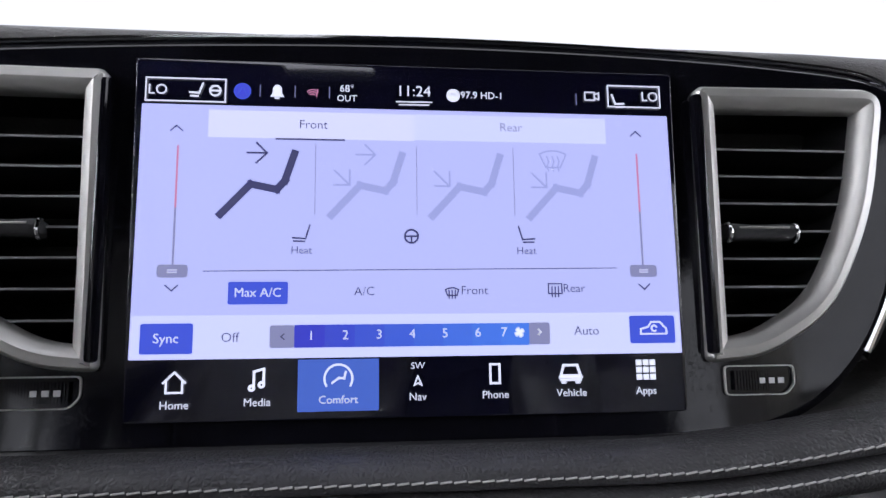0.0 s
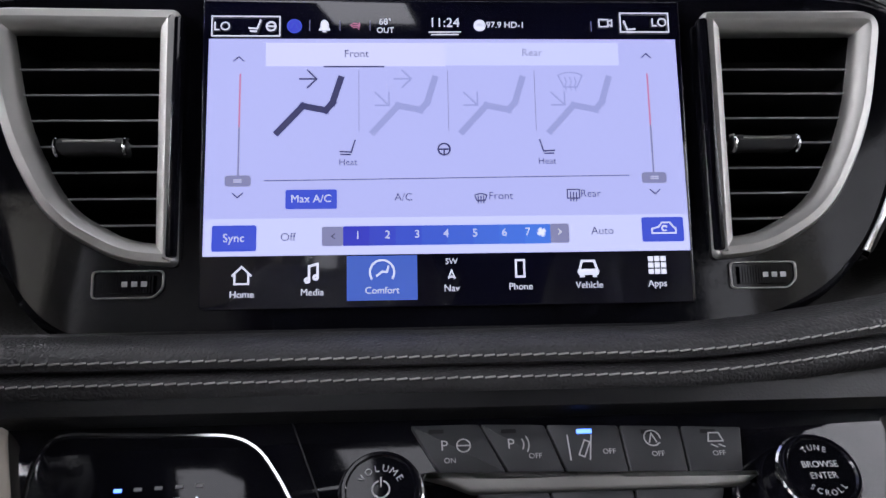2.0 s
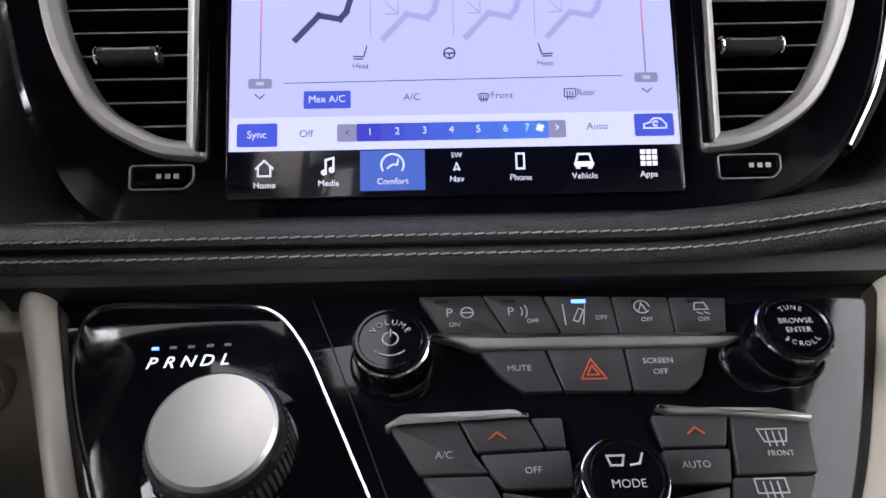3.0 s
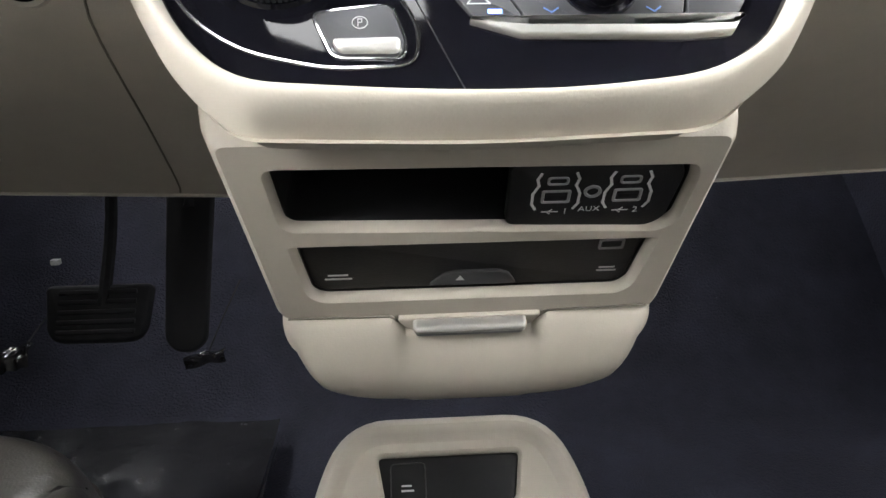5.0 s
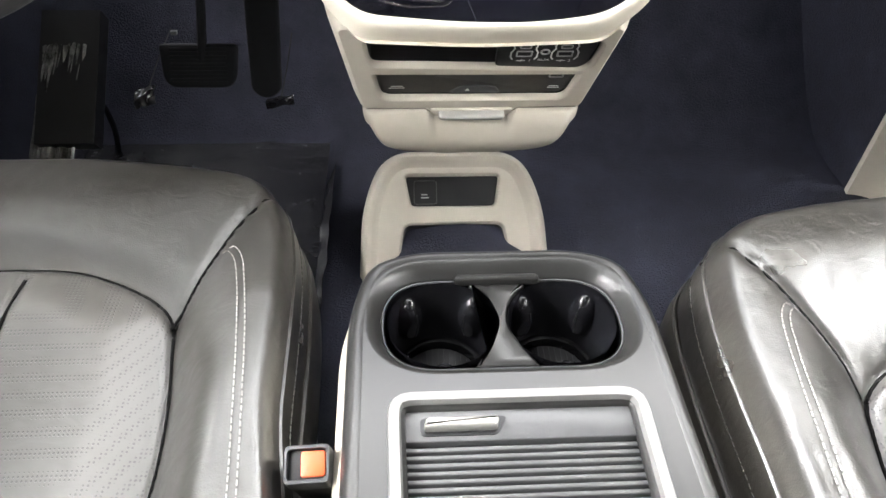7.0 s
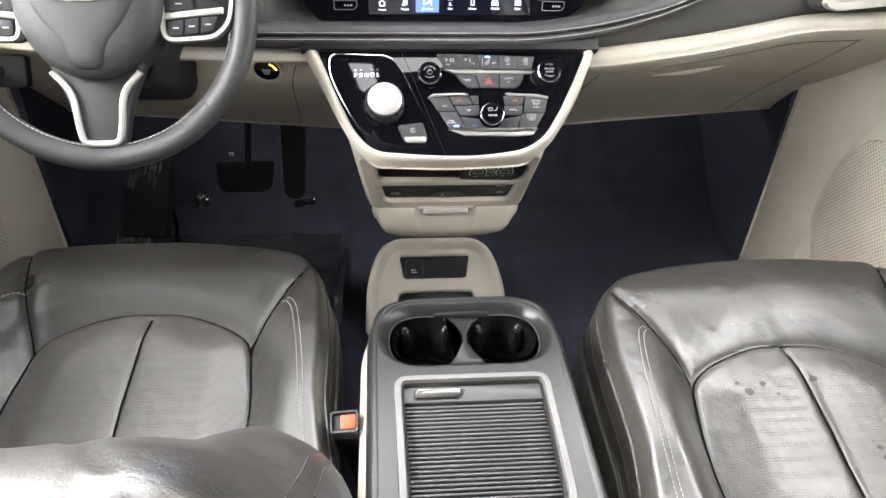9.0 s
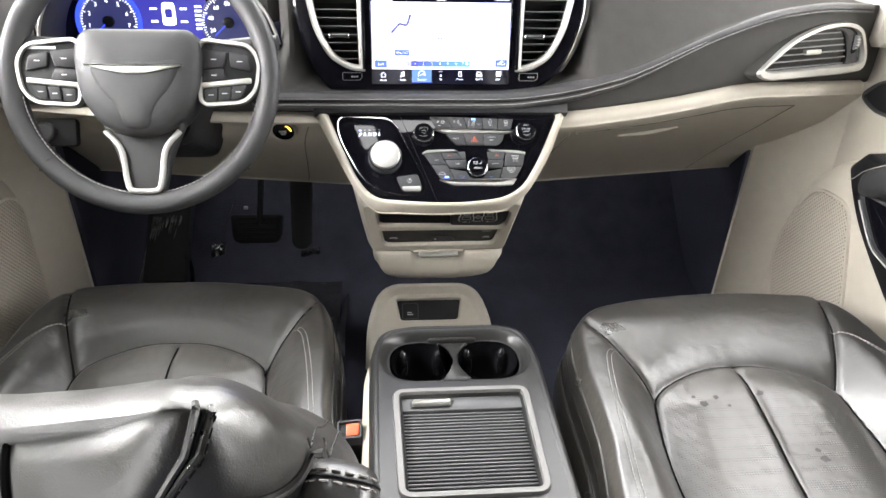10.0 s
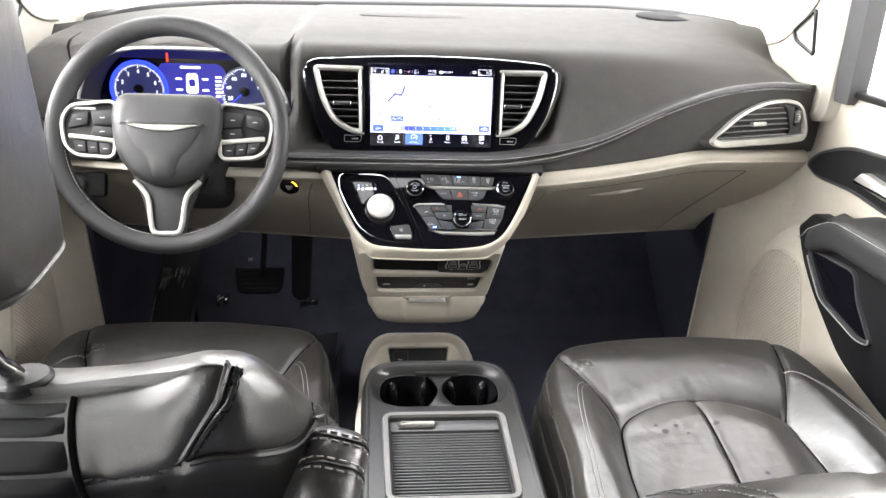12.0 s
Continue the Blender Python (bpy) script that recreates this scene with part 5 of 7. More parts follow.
# ================= SEATS =================
def seat_cushion(ob, mirror):
    """Leather cushion: side bolsters, a front roll, and a perforated insert with sewn grooves. Local x to the outside, y forward."""
    outline = spline([(-0.245, -0.52, 0), (-0.247, -0.30, 0), (-0.24, -0.13, 0), (-0.215, -0.055, 0), (-0.15, -0.022, 0), (0.0, 0.0, 0), (0.15, -0.006, 0), (0.222, -0.028, 0), (0.258, -0.12, 0), (0.262, -0.30, 0), (0.247, -0.52, 0), (0, -0.56, 0)], 16, True)
    N, M = 288, 116
    lp = resample(outline, N)
    cen = V(0, -0.29, 0)
    arch = spline([(-0.118, -0.52, 0), (-0.145, -0.36, 0), (-0.140, -0.262, 0), (-0.125, -0.212, 0), (-0.06, -0.178, 0), (0, -0.170, 0), (0.06, -0.176, 0), (0.128, -0.208, 0), (0.145, -0.262, 0), (0.150, -0.36, 0), (0.125, -0.52, 0)], 6)
    if mirror:
        arch = [V(p.x, p.y + 0.014 * smooth01(-0.5, -0.3, p.y), 0) for p in arch]
    g_l = [V(-0.216, -0.07, 0), V(-0.18, -0.13, 0), V(-0.135, -0.218, 0)]
    g_r = [V(0.203, -0.02, 0), V(0.178, -0.12, 0), V(0.139, -0.214, 0)]
    mid = [V(0, -0.17, 0), V(0.006, -0.3, 0), V(0.002, -0.52, 0)]

    def dist(p, line):
        best = 9.0
        for a, b in zip(line, line[1:]):
            ab = b - a
            t = max(0, min(1, (p - a).dot(ab) / ab.length_squared))
            best = min(best, (p - a - ab * t).length)
        return best

    def inside(p):
        poly = arch
        hit = False
        for i in range(len(poly)):
            a, b = poly[i], poly[(i + 1) % len(poly)]
            if (a.y > p.y) != (b.y > p.y) and p.x < (b.x - a.x) * (p.y - a.y) / (b.y - a.y) + a.x:
                hit = not hit
        return hit

    def shape(p, s):
        """Height above the base for a point of the plan; s: 1 at the rim, 0 in the middle."""
        edge = 0.088 * (1 - max(0.0, 1 - (1 - s) / 0.10) ** 2.6)
        front = 0.010 * smooth01(-0.2, -0.06, p.y) - 0.062 * smooth01(-0.06, -0.42, p.y)
        sides = 0.052 * smooth01(0.13, 0.205, abs(p.x)) * smooth01(-0.06, -0.36, p.y)
        z = 0.265 + edge + front + sides
        da = dist(p, arch)
        isin = inside(p)
        if isin:
            z += 0.012 * smooth01(0, 0.06, da) - 0.010 * math.exp(-da / 0.004)
            z -= 0.0055 * math.exp(-dist(p, mid) / 0.004)
        else:
            z += 0.005 * smooth01(0, 0.04, da) - 0.010 * math.exp(-da / 0.008)
            z -= 0.007 * math.exp(-dist(p, g_l) / 0.004) + 0.007 * math.exp(-dist(p, g_r) / 0.004)
        calm = 0.3 if isin else 0.75
        w = noise.noise(V(p.x * 9, p.y * 14, 3.1 + 4 * mirror))
        z += 0.0022 * calm * w + 0.0006 * calm * noise.noise(V(p.x * 26, p.y * 34, 7.7 + 5 * mirror)) + 0.0005 * noise.noise(V(p.x * 80, p.y * 60, 1.7))
        return z, isin

    fl = -1 if mirror else 1
    rings = []
    for j in range(M + 1):
        s = 1 - j / M
        row = []
        for i in range(N):
            p = cen + (lp[i] - cen) * s
            z, isin = shape(p, s)
            row.append((V(p.x * fl, p.y, z), isin, p))
        rings.append(row)
    full = loft([[v[0] for v in row] for row in rings], True)
    full.normal_update()
    full.verts.ensure_lookup_table()
    up = 1 if full.verts[N * (M // 2)].normal.z > 0 else -1
    nrm = [full.verts[k].normal.copy() * up for k in range(N * (M + 1))]
    full.free()
    groups = {}
    for j in range(M):
        for i in range(N):
            k = (i + 1) % N
            q = [rings[j][i], rings[j][k], rings[j + 1][k], rings[j + 1][i]]
            c = (q[0][2] + q[2][2]) * 0.5
            if sum(v[1] for v in q) >= 3:
                key = "insert"
            elif c.y > -0.215 and c.x > -0.205 + (c.y + 0.08) * -0.58 and c.x < 0.145 + (c.y + 0.2) * 0.32:
                key = "front_panel"
            else:
                key = "bolster"
            groups.setdefault(key, []).append(((j, i), (j, k), (j + 1, k), (j + 1, i)))
    for key, faces in groups.items():
        bm = bmesh.new()
        made = {}
        for f in faces:
            vs = []
            for c in f:
                if c[0] == M:
                    c = (M, 0)
                if c not in made:
                    made[c] = bm.verts.new(rings[c[0]][c[1]][0])
                if made[c] not in vs:
                    vs.append(made[c])
            if len(vs) > 2:
                try:
                    bm.faces.new(vs)
                except ValueError:
                    pass
        bmesh.ops.recalc_face_normals(bm, faces=bm.faces[:])
        if sum(f.normal.z for f in bm.faces) < 0:
            bmesh.ops.reverse_faces(bm, faces=bm.faces[:])
        order = [nrm[c[0] * N + c[1]] for c in made]
        piece = part(key, bm, PERF if key == "insert" else LEATHER, ob, {"insert": "perforated black leather insert", "front_panel": "smooth black leather front", "bolster": "smooth black leather bolster"}[key])
        piece.data.normals_split_custom_set_from_vertices(order)
    side = [[V(p.x * fl, p.y, 0.266) for p in lp]]
    for d, z in ((0.006, 0.255), (0.007, 0.22), (0.001, 0.185), (-0.006, 0.17)):
        side.append([V((cen.x + (p.x - cen.x) * (1 + d / 0.25)) * fl, cen.y + (p.y - cen.y) * (1 + d / 0.28), z) for p in lp])
    part("skirt", loft(side, True), LEATHER, ob, "black leather skirt")
    part("base", loft([[V(p.x * 0.9 * fl, p.y * 0.9 - 0.03, z) for p in lp] for z in (0.18, 0.09)], True, False, True), BLACK, ob, "black plastic seat base")
    part("piping", tube([(cen.x * fl + (p.x - cen.x) * 1.004 * fl, cen.y + (p.y - cen.y) * 1.004, 0.2735) for p in lp], 0.0026, 6, True), LEATHER, ob, "raised seam around the cushion")

    def on(path, off=0.001):
        out = []
        for q in path:
            d = (q - cen)
            best = min(range(N), key=lambda i: abs(math.atan2(*(lp[i] - cen).xy.yx) - math.atan2(d.y, d.x)))
            s = d.length / (lp[best] - cen).length
            out.append(V(q.x * fl, q.y, shape(q, s)[0] + off))
        return out
    for crease in (arch, mid, g_l, g_r):
        path = []
        for a, b in zip(crease, crease[1:]):
            path += [a.lerp(b, k / 6) for k in range(6)]
        part("seam", tube(on(path + [crease[-1]], 0.0018), 0.0015, 6), DSEAM, ob, "dark sewn seam")
    rim = [cen + (p - cen) * 0.968 for p in lp[::3]]
    part("shoulder_piping", tube(on(rim, 0.0008), 0.0021, 6, True), LEATHER, ob, "raised piping")
    part("stitching", stitches(on([cen + (p - cen) * 0.986 for p in lp], 0.0012), 0.0045, 0.0024, 0.0006), DTHREAD, ob, "dark thread")
    if not mirror:
        rnd = random.Random(4)
        for cx, cy, r in ((-0.085, -0.232, 0.0035), (-0.075, -0.246, 0.006), (-0.055, -0.236, 0.0045), (0.012, -0.232, 0.006), (0.055, -0.335, 0.007), (0.052, -0.322, 0.004), (-0.04, -0.25, 0.003)):
            ring = [V(cx + r * (0.6 + 0.6 * rnd.random()) * math.cos(2 * math.pi * k / 14), cy + r * (0.5 + 0.5 * rnd.random()) * math.sin(2 * math.pi * k / 14), 0) for k in range(14)]
            bm = bmesh.new()
            vs = [bm.verts.new(q) for q in on(ring, 0.0004)]
            mid_v = bm.verts.new(on([V(cx, cy, 0)], 0.0005)[0])
            for k in range(14):
                bm.faces.new((vs[k], vs[(k + 1) % 14], mid_v))
            part("scuff_mark", bm, SCUFF, ob, "small dark scuff")
    for base in ([(-0.232, -0.50, 0), (-0.215, -0.30, 0), (-0.198, -0.185, 0), (-0.186, -0.155, 0), (-0.176, -0.158, 0)], [(0.235, -0.50, 0), (0.238, -0.34, 0), (0.222, -0.2, 0), (0.195, -0.14, 0), (0.165, -0.125, 0)]):
        for off in (0.0, 0.006):
            pth = on([V(q.x + off, q.y - off * 0.6, 0) for q in spline(base, 10)])
            part("stitching", stitches(pth, 0.0042, 0.002, 0.00062), GTHREAD, ob, "grey thread")


def backrest(ob, mirror, lean, TALL=0.52):
    """Reclined leather backrest with bolsters, sewn seams and a hard rear shell. Built upright, then leaned."""
    fl = -1 if mirror else 1
    M = pose(0.015, -0.493, 0.25, lean) if mirror else pose(0.003, -0.475, 0.24, lean)
    wide = 0.90 if mirror else 1.06

    def half(t):
        return wide * interp(t, [(0, 0.262), (0.3, 0.297), (0.5, 0.314), (0.65, 0.310), (0.78, 0.296), (0.86, 0.288), (0.92, 0.276), (0.97, 0.257), (1.0, 0.215)])

    def seam_x(t):
        return interp(t, [(0.0, 0.11), (0.85, 0.140), (0.90, 0.157), (0.94, 0.178), (0.97, 0.193), (1.0, 0.200)])

    def sweep(x):
        """Height of the cross seam under the shoulder pads."""
        return interp(abs(x), [(0.08, 0.888), (0.158, 0.897), (0.20, 0.884), (0.245, 0.910), (0.28, 0.935)])

    def depth(x, t, front):
        """Distance of the skin from the middle plane."""
        e = max(0.0, (t - 0.80) / 0.20)
        end = math.sqrt(max(0.0, 1 - min(e, 0.999) ** 2))
        th = interp(t, [(0, 0.07), (0.5, 0.064), (0.8, 0.056), (1, 0.052)])
        if front:
            th += (0.05 if mirror else 0.025) * smooth01(0.12, 0.21, abs(x)) * (1 - smooth01(0.45, 0.9, t)) - 0.012 * math.exp(-((abs(x) - 0.15) / 0.012) ** 2) * (1 - smooth01(0.7, 0.85, t))
        else:
            th += 0.009 * smooth01(0.078, 0.11, abs(x)) * (1 - smooth01(0.15, 0.19, abs(x))) * smooth01(0.88, 0.92, t) + 0.006 * math.exp(-((abs(x) - 0.22) / 0.03) ** 2) * math.exp(-((t - 0.93) / 0.04) ** 2) - 0.007 * math.exp(-((t - sweep(x)) / 0.010) ** 2) * smooth01(0.078, 0.095, abs(x))
        th -= 0.004 * math.exp(-((abs(x) - seam_x(t)) / 0.006) ** 2)
        round_off = (1 - min(1.0, abs(x) / half(t)) ** 5) ** 0.45
        wrinkle = 0.0035 * noise.noise(V(x * 9, t * 7, 1.5)) + 0.0015 * noise.noise(V(x * 25, t * 16, 4.5))
        return (th * end + wrinkle * end) * round_off

    def skin(x, t, front=False, off=0.0):
        d = depth(x, t, front) + off
        hump = 0.006 if x < 0 else 0.03
        if mirror:
            rise = 0.02 * math.exp(-((abs(x) - 0.19) / 0.04) ** 2) - 0.02 * smooth01(0.20, 0.245, abs(x))
        else:
            rise = hump * math.exp(-((abs(x) - 0.225) / 0.05) ** 2)
        return M @ V(x * fl, d if front else -d, TALL * t - 0.02 * smooth01(0.75, 1, t) * (1 - smooth01(0.05, 0.19, abs(x))) + rise * smooth01(0.6, 0.95, t))

    cols = []
    for i in range(101):
        u = math.sin(math.pi * (i / 100 - 0.5))
        cols.append(u)
    secs = []
    for k in range(61):
        t = 1 - (1 - k / 60) ** 1.6
        w = half(t)
        ring = [skin(u * w * 0.9995, t, True) for u in cols] + [skin(u * w * 0.9995, t, False) for u in cols[::-1][1:-1]]
        secs.append(ring)
    part("backrest", loft(secs, True, True, True), LEATHER, ob, "creased black leather backrest")
    shell = rpoly([(-0.115, 0.02), (0.115, 0.02), (0.112, 0.36), (-0.112, 0.36)], 0.02, 6)
    Mb = M @ pose(0, -0.038, 0, 88)
    back = [[Mb @ V(p.x * fl, p.y, z) for p in lp] for lp, z in ((shell, -0.004), (shell, 0.024), (inset(shell, 0.006), 0.029))]
    part("rear_shell", loft(back, True, False, True), BLACK, ob, "black plastic rear shell")
    for t1, t0 in ((0.9985, 0.9930), (0.9910, 0.9740), (0.9690, 0.9150), (0.9070, 0.8400), (0.832, 0.765), (0.757, 0.69)):
        pleat = []
        for k in range(9):
            u = k / 8
            pleat.append([skin(0.077 * w, t1 + (t0 - t1) * u, False, -0.001 + 0.007 * math.sin(math.pi * u) ** 0.5 * (1 - abs(w) ** 8)) for w in [-1 + 2 * q / 24 for q in range(25)]])
        part("back_pleat", loft(pleat, closed=False), BLACK, ob, "padded black pleat")
    for s in (-1, 1):
        edge = [skin(s * 0.080, 1 - 0.30 * (k / 40) ** 2, False, 0.0012) for k in range(41)]
        part("pleat_seam", tube(edge, 0.0026, 6), DSEAM, ob, "dark sewn edge")
        rear = [0.9995 - 0.105 * (k / 40) ** 1.6 for k in range(41)]
        lead = [(0.984, True, -0.006), (0.990, True, -0.003), (0.996, True, -0.001)]
        for off in (-0.0042, 0.0042):
            part("piping", tube([skin(s * (seam_x(t) + off), t, front, lift) for t, front, lift in lead + [(t, False, -0.0006) for t in rear]], 0.0027, 8), LEATHER, ob, "raised seam")
        part("seam_groove", tube([skin(s * seam_x(t), t, False, 0.0006) for t in rear], 0.0013, 6), DSEAM, ob)
        part("stitching", stitches([skin(s * (seam_x(t) + 0.0062), t, False, 0.0026) for t in rear], 0.0062, 0.0026, 0.0007), DSEAM, ob, "dark thread")
        cross = [s * (0.084 + 0.074 * k / 20) for k in range(21)]
        part("seam_groove", tube([skin(x, sweep(x), False, 0.0008) for x in cross], 0.0016, 6), DSEAM, ob)
        for off in (-0.008, 0.008):
            part("stitching", stitches([skin(x, sweep(x) + off, False, 0.0014) for x in cross], 0.0062, 0.0026, 0.0009), DTHREAD, ob, "dark thread")
        part("piping", tube([skin(s * (0.165 + 0.095 * k / 24), sweep(0.165 + 0.095 * k / 24), False, 0.0032) for k in range(25)], 0.0034, 8), LEATHER, ob, "raised piping")
        front = [(s * 0.256, 0.955 - 0.4 * k / 30) for k in range(31)]
        for off in (-0.005, 0.005):
            part("stitching", stitches([skin(x + off, t, True, 0.0012) for x, t in front], 0.0052, 0.0022, 0.0008), DTHREAD, ob, "dark thread")
    return M


def seat(name, m, label, mirror, lean):
    ob = thing(name, m, label, "seat", "front seats")
    seat_cushion(ob, mirror)
    return ob, backrest(ob, mirror, lean)


drv, drv_m = seat("car_seat", pose(-0.42, -0.045, -0.012), "black leather driver seat with perforated insert", True, 28)
seat("car_seat", pose(0.408, -0.148, 0.008), "black leather passenger seat with scuffed perforated insert", False, 35)

# driver's headrest and folded armrest move with the seat
HR = drv_m @ pose(-0.020, 0.022, 0.694, -24)
hl = rpoly([(-0.134, -0.05), (0.134, -0.05), (0.130, 0.055), (-0.130, 0.055)], 0.035, 8)
head = [[HR @ V(p.x * k, p.y * k2, z) for p in hl] for k, k2, z in ((0.80, 0.55, -0.062), (0.94, 0.84, -0.056), (0.99, 0.96, -0.045), (1, 1, -0.02), (1.0, 1.0, 0.10), (0.97, 0.95, 0.15), (0.88, 0.75, 0.185), (0.6, 0.4, 0.20))]
part("headrest", loft(head, True, True, True), LEATHER, drv, "black leather headrest")
part("headrest_seam", tube([HR @ V(p.x * 0.985, p.y * 0.93 - 0.001, -0.048) for p in hl], 0.0018, 6, True), LEATHER, drv)
part("headrest_seam", tube(spline([HR @ V(0.10, -0.052, -0.05), HR @ V(0.102, -0.052, 0.05), HR @ V(0.095, -0.05, 0.14), HR @ V(0.08, -0.035, 0.18)], 8), 0.0016, 6), LEATHER, drv)
for x in (-0.07, 0.036):
    a, b = drv_m @ V(x, 0.016, 0.485), HR @ V(x, 0, -0.05)
    part("headrest_post", tube([a.lerp(b, k / 24) for k in range(25)], lambda u: 0.0075 - 0.002 * (int(u * 24 + 0.5) % 5 == 1), 14), CHROME, drv, "notched chrome post")
    part("post_collar", lathe([(0.021, -0.006), (0.021, 0.0), (0.018, 0.003), (0.008, 0.004)], 32, drv_m @ pose(x, 0.016, 0.497, -32)), BLACK, drv)
arm = rpoly([(-0.03, -0.05), (0.03, -0.05), (0.03, 0.05), (-0.03, 0.05)], 0.022, 6)
AM = drv_m @ pose(0.196, -0.012, 0.140, 4, 14, -10)
ARM_STEPS = ((0.7, -0.01), (0.95, 0.0), (1, 0.02), (1, 0.255), (0.99, 0.27), (0.95, 0.29), (0.86, 0.31), (0.68, 0.323), (0.4, 0.33))
part("armrest", loft([[AM @ V(p.x * k, p.y * k, z) for p in arm] for k, z in ARM_STEPS], True, True, True), LEATHER, drv, "folded black leather armrest")
ARM_TOP = sorted((k, z) for k, z in ARM_STEPS if z >= 0.255)


def arm_seam(y):
    """A line over the armrest's rounded end and down its inner side."""
    pts = []
    for i in range(25):
        x = -0.027 + 0.0565 * i / 24
        k = ((abs(x) / 0.03) ** 5 + (abs(y) / 0.05) ** 5) ** 0.2
        pts.append(AM @ V(x, y, interp(min(k, 1.0), ARM_TOP) + 0.0008))
    return pts + [AM @ V(0.0305, y, 0.25 - 0.01 * i) for i in range(12)]


for y in (0.029, 0.006):
    for dy in (0.004, -0.004):
        part("stitching", stitches(arm_seam(y + dy), 0.006, 0.0032, 0.0009), GTHREAD, drv, "grey thread")
    part("armrest_groove", tube(arm_seam(y), 0.0012, 6), BLACK, drv)

# ================= STEERING WHEEL =================
WH = pose(-0.434, -0.108, 0.714, 65)
sw = thing("steering_wheel", WH, "dark grey leather steering wheel with silver-edged spokes", "steering wheel")
part("rim", tube([(0.173 * math.cos(2 * math.pi * i / 96), 0.175 * math.sin(2 * math.pi * i / 96), 0) for i in range(96)], 0.0165, 18, True, flat=0.85), WHEEL, sw, "leather-wrapped rim")
hub = rpoly(mm([(-74, 62), (74, 62), (86, 34), (80, -30), (46, -74), (0, -88), (-46, -74), (-80, -30), (-86, 34)]), 0.03, 6)
part("airbag_cover", loft([at_z(hub, -0.03), at_z(hub, 0.012), *[[V(p.x * k, (p.y + 0.005) * k - 0.005, z) for p in hub] for k, z in ((0.96, 0.021), (0.88, 0.027), (0.7, 0.0315), (0.4, 0.034), (0.1, 0.0348))]], True, False, True), WHEEL, sw, "grey airbag cover")
for s in (-1, 1):
    sp = rpoly(mm([(s * 78, 52), (s * 150, 44), (s * 164, 20), (s * 158, -20), (s * 140, -38), (s * 78, -42)]), 0.016, 5)
    part("spoke", plate(sp, -0.012, 0.006, 0.004), BLACK, sw)
    part("spoke_trim", frame_ring(inset(sp, -0.001), inset(sp, 0.0048), -0.002, 0.011, 0.002, 90), SATIN, sw, "satin silver spoke trim")
part("lower_spoke", plate(rpoly(mm([(-58, -60), (58, -60), (36, -110), (24, -165), (-24, -165), (-36, -110)]), 0.012), -0.012, 0.004, 0.004), WHEEL, sw)
part("lower_trim", tube(spline([(-0.05, -0.075, 0.006), (-0.03, -0.10, 0.007), (-0.024, -0.14, 0.007), (-0.018, -0.156, 0.007), (0, -0.158, 0.007), (0.018, -0.156, 0.007), (0.024, -0.14, 0.007), (0.03, -0.10, 0.007), (0.05, -0.075, 0.006)], 6), 0.0042, 8), SATIN, sw, "silver U-shaped trim")
wings = rpoly(mm([(-64, 9.5), (-22, 8), (22, 8), (64, 9.5), (34, 2.5), (14, -1.5), (-14, -1.5), (-34, 2.5)]), 0.002, 3)
badge = part("badge", plate(wings, 0.030, 0.0392, 0.0008), SATIN, sw, "plain winged silver badge")
part("badge_centre", plate(rpoly(mm([(-15, 6.5), (15, 6.5), (11, 1.0), (-11, 1.0)]), 0.0025, 4), 0.038, 0.0398, 0.0006), SATIN, badge)
shield = rpoly(mm([(-58, 22), (58, 22), (60, 4), (50, -20), (24, -50), (16, -74), (-16, -74), (-24, -50), (-50, -20), (-60, 4)]), 0.014, 6)
part("cover_panel", loft([[V(q.x * k, (q.y + 0.02) * k - 0.02, z) for q in shield] for k, z in ((1.03, 0.024), (1.0, 0.0285), (0.95, 0.0318), (0.8, 0.0345), (0.5, 0.0362), (0.1, 0.037))], True, False, True), WHEEL, sw, "raised shield-shaped cover panel")
part("column", lathe([(0.05, -0.01), (0.06, -0.06), (0.075, -0.16)], 32), BLACK, sw)
shroud = rpoly(mm([(-62, 58), (62, 58), (70, -20), (54, -92), (-54, -92), (-70, -20)]), 0.02, 5)
part("column_shroud", loft([at_z([p * 0.92 for p in shroud], -0.032), at_z(shroud, -0.04), at_z([p * 1.08 for p in shroud], -0.19)], True, True, True), BLACK, sw, "black column shroud")


# steering wheel controls and stalks
for s in (-1, 1):
    for k in ([(84, 36), (118, 33), (112, 12), (84, 10)], [(84, 8), (112, 10), (118, -6), (84, -8)], [(120, 33), (146, 28), (150, 6), (122, 12)], [(86, -18), (104, -16), (102, -34), (86, -36)], [(106, -16), (122, -14), (120, -32), (104, -34)], [(124, -14), (144, -12), (136, -29), (122, -32)]):
        key = mm([(s * a, b) for a, b in k])
        part("wheel_button", plate(rpoly(key, 0.003, 3), 0.004, 0.0095, 0.001), WBUTTON, sw)
        cx, cy = sum(q[0] for q in key) / 4, sum(q[1] for q in key) / 4
        part("button_mark", bars([[(cx - 0.003, cy), (cx + 0.003, cy)]], 0.0012, 0.0096), INK, sw, smooth=False)
    part("trim_bar", plate(rpoly(mm([(s * 82, -9), (s * 150, -2), (s * 150, -10), (s * 82, -17)]), 0.003), 0.0, 0.0105, 0.002), SATIN, sw)
for a in (62, 118, 222, 318):
    c, q = math.cos(radians(a)), math.sin(radians(a))
    m = pose(0.173 * c, 0.175 * q, 0) @ Matrix.Rotation(radians(a), 4, "Z")
    part("rim_seam", tube([m @ V(0.0168 * math.cos(u), 0, 0.0146 * math.sin(u)) for u in [2 * math.pi * i / 24 for i in range(24)]], 0.0007, 5, True), BLACK, sw)
inner = [V(0.1585 * math.cos(radians(190 + 160 * i / 160)), 0.1605 * math.sin(radians(190 + 160 * i / 160)), 0.006) for i in range(161)]
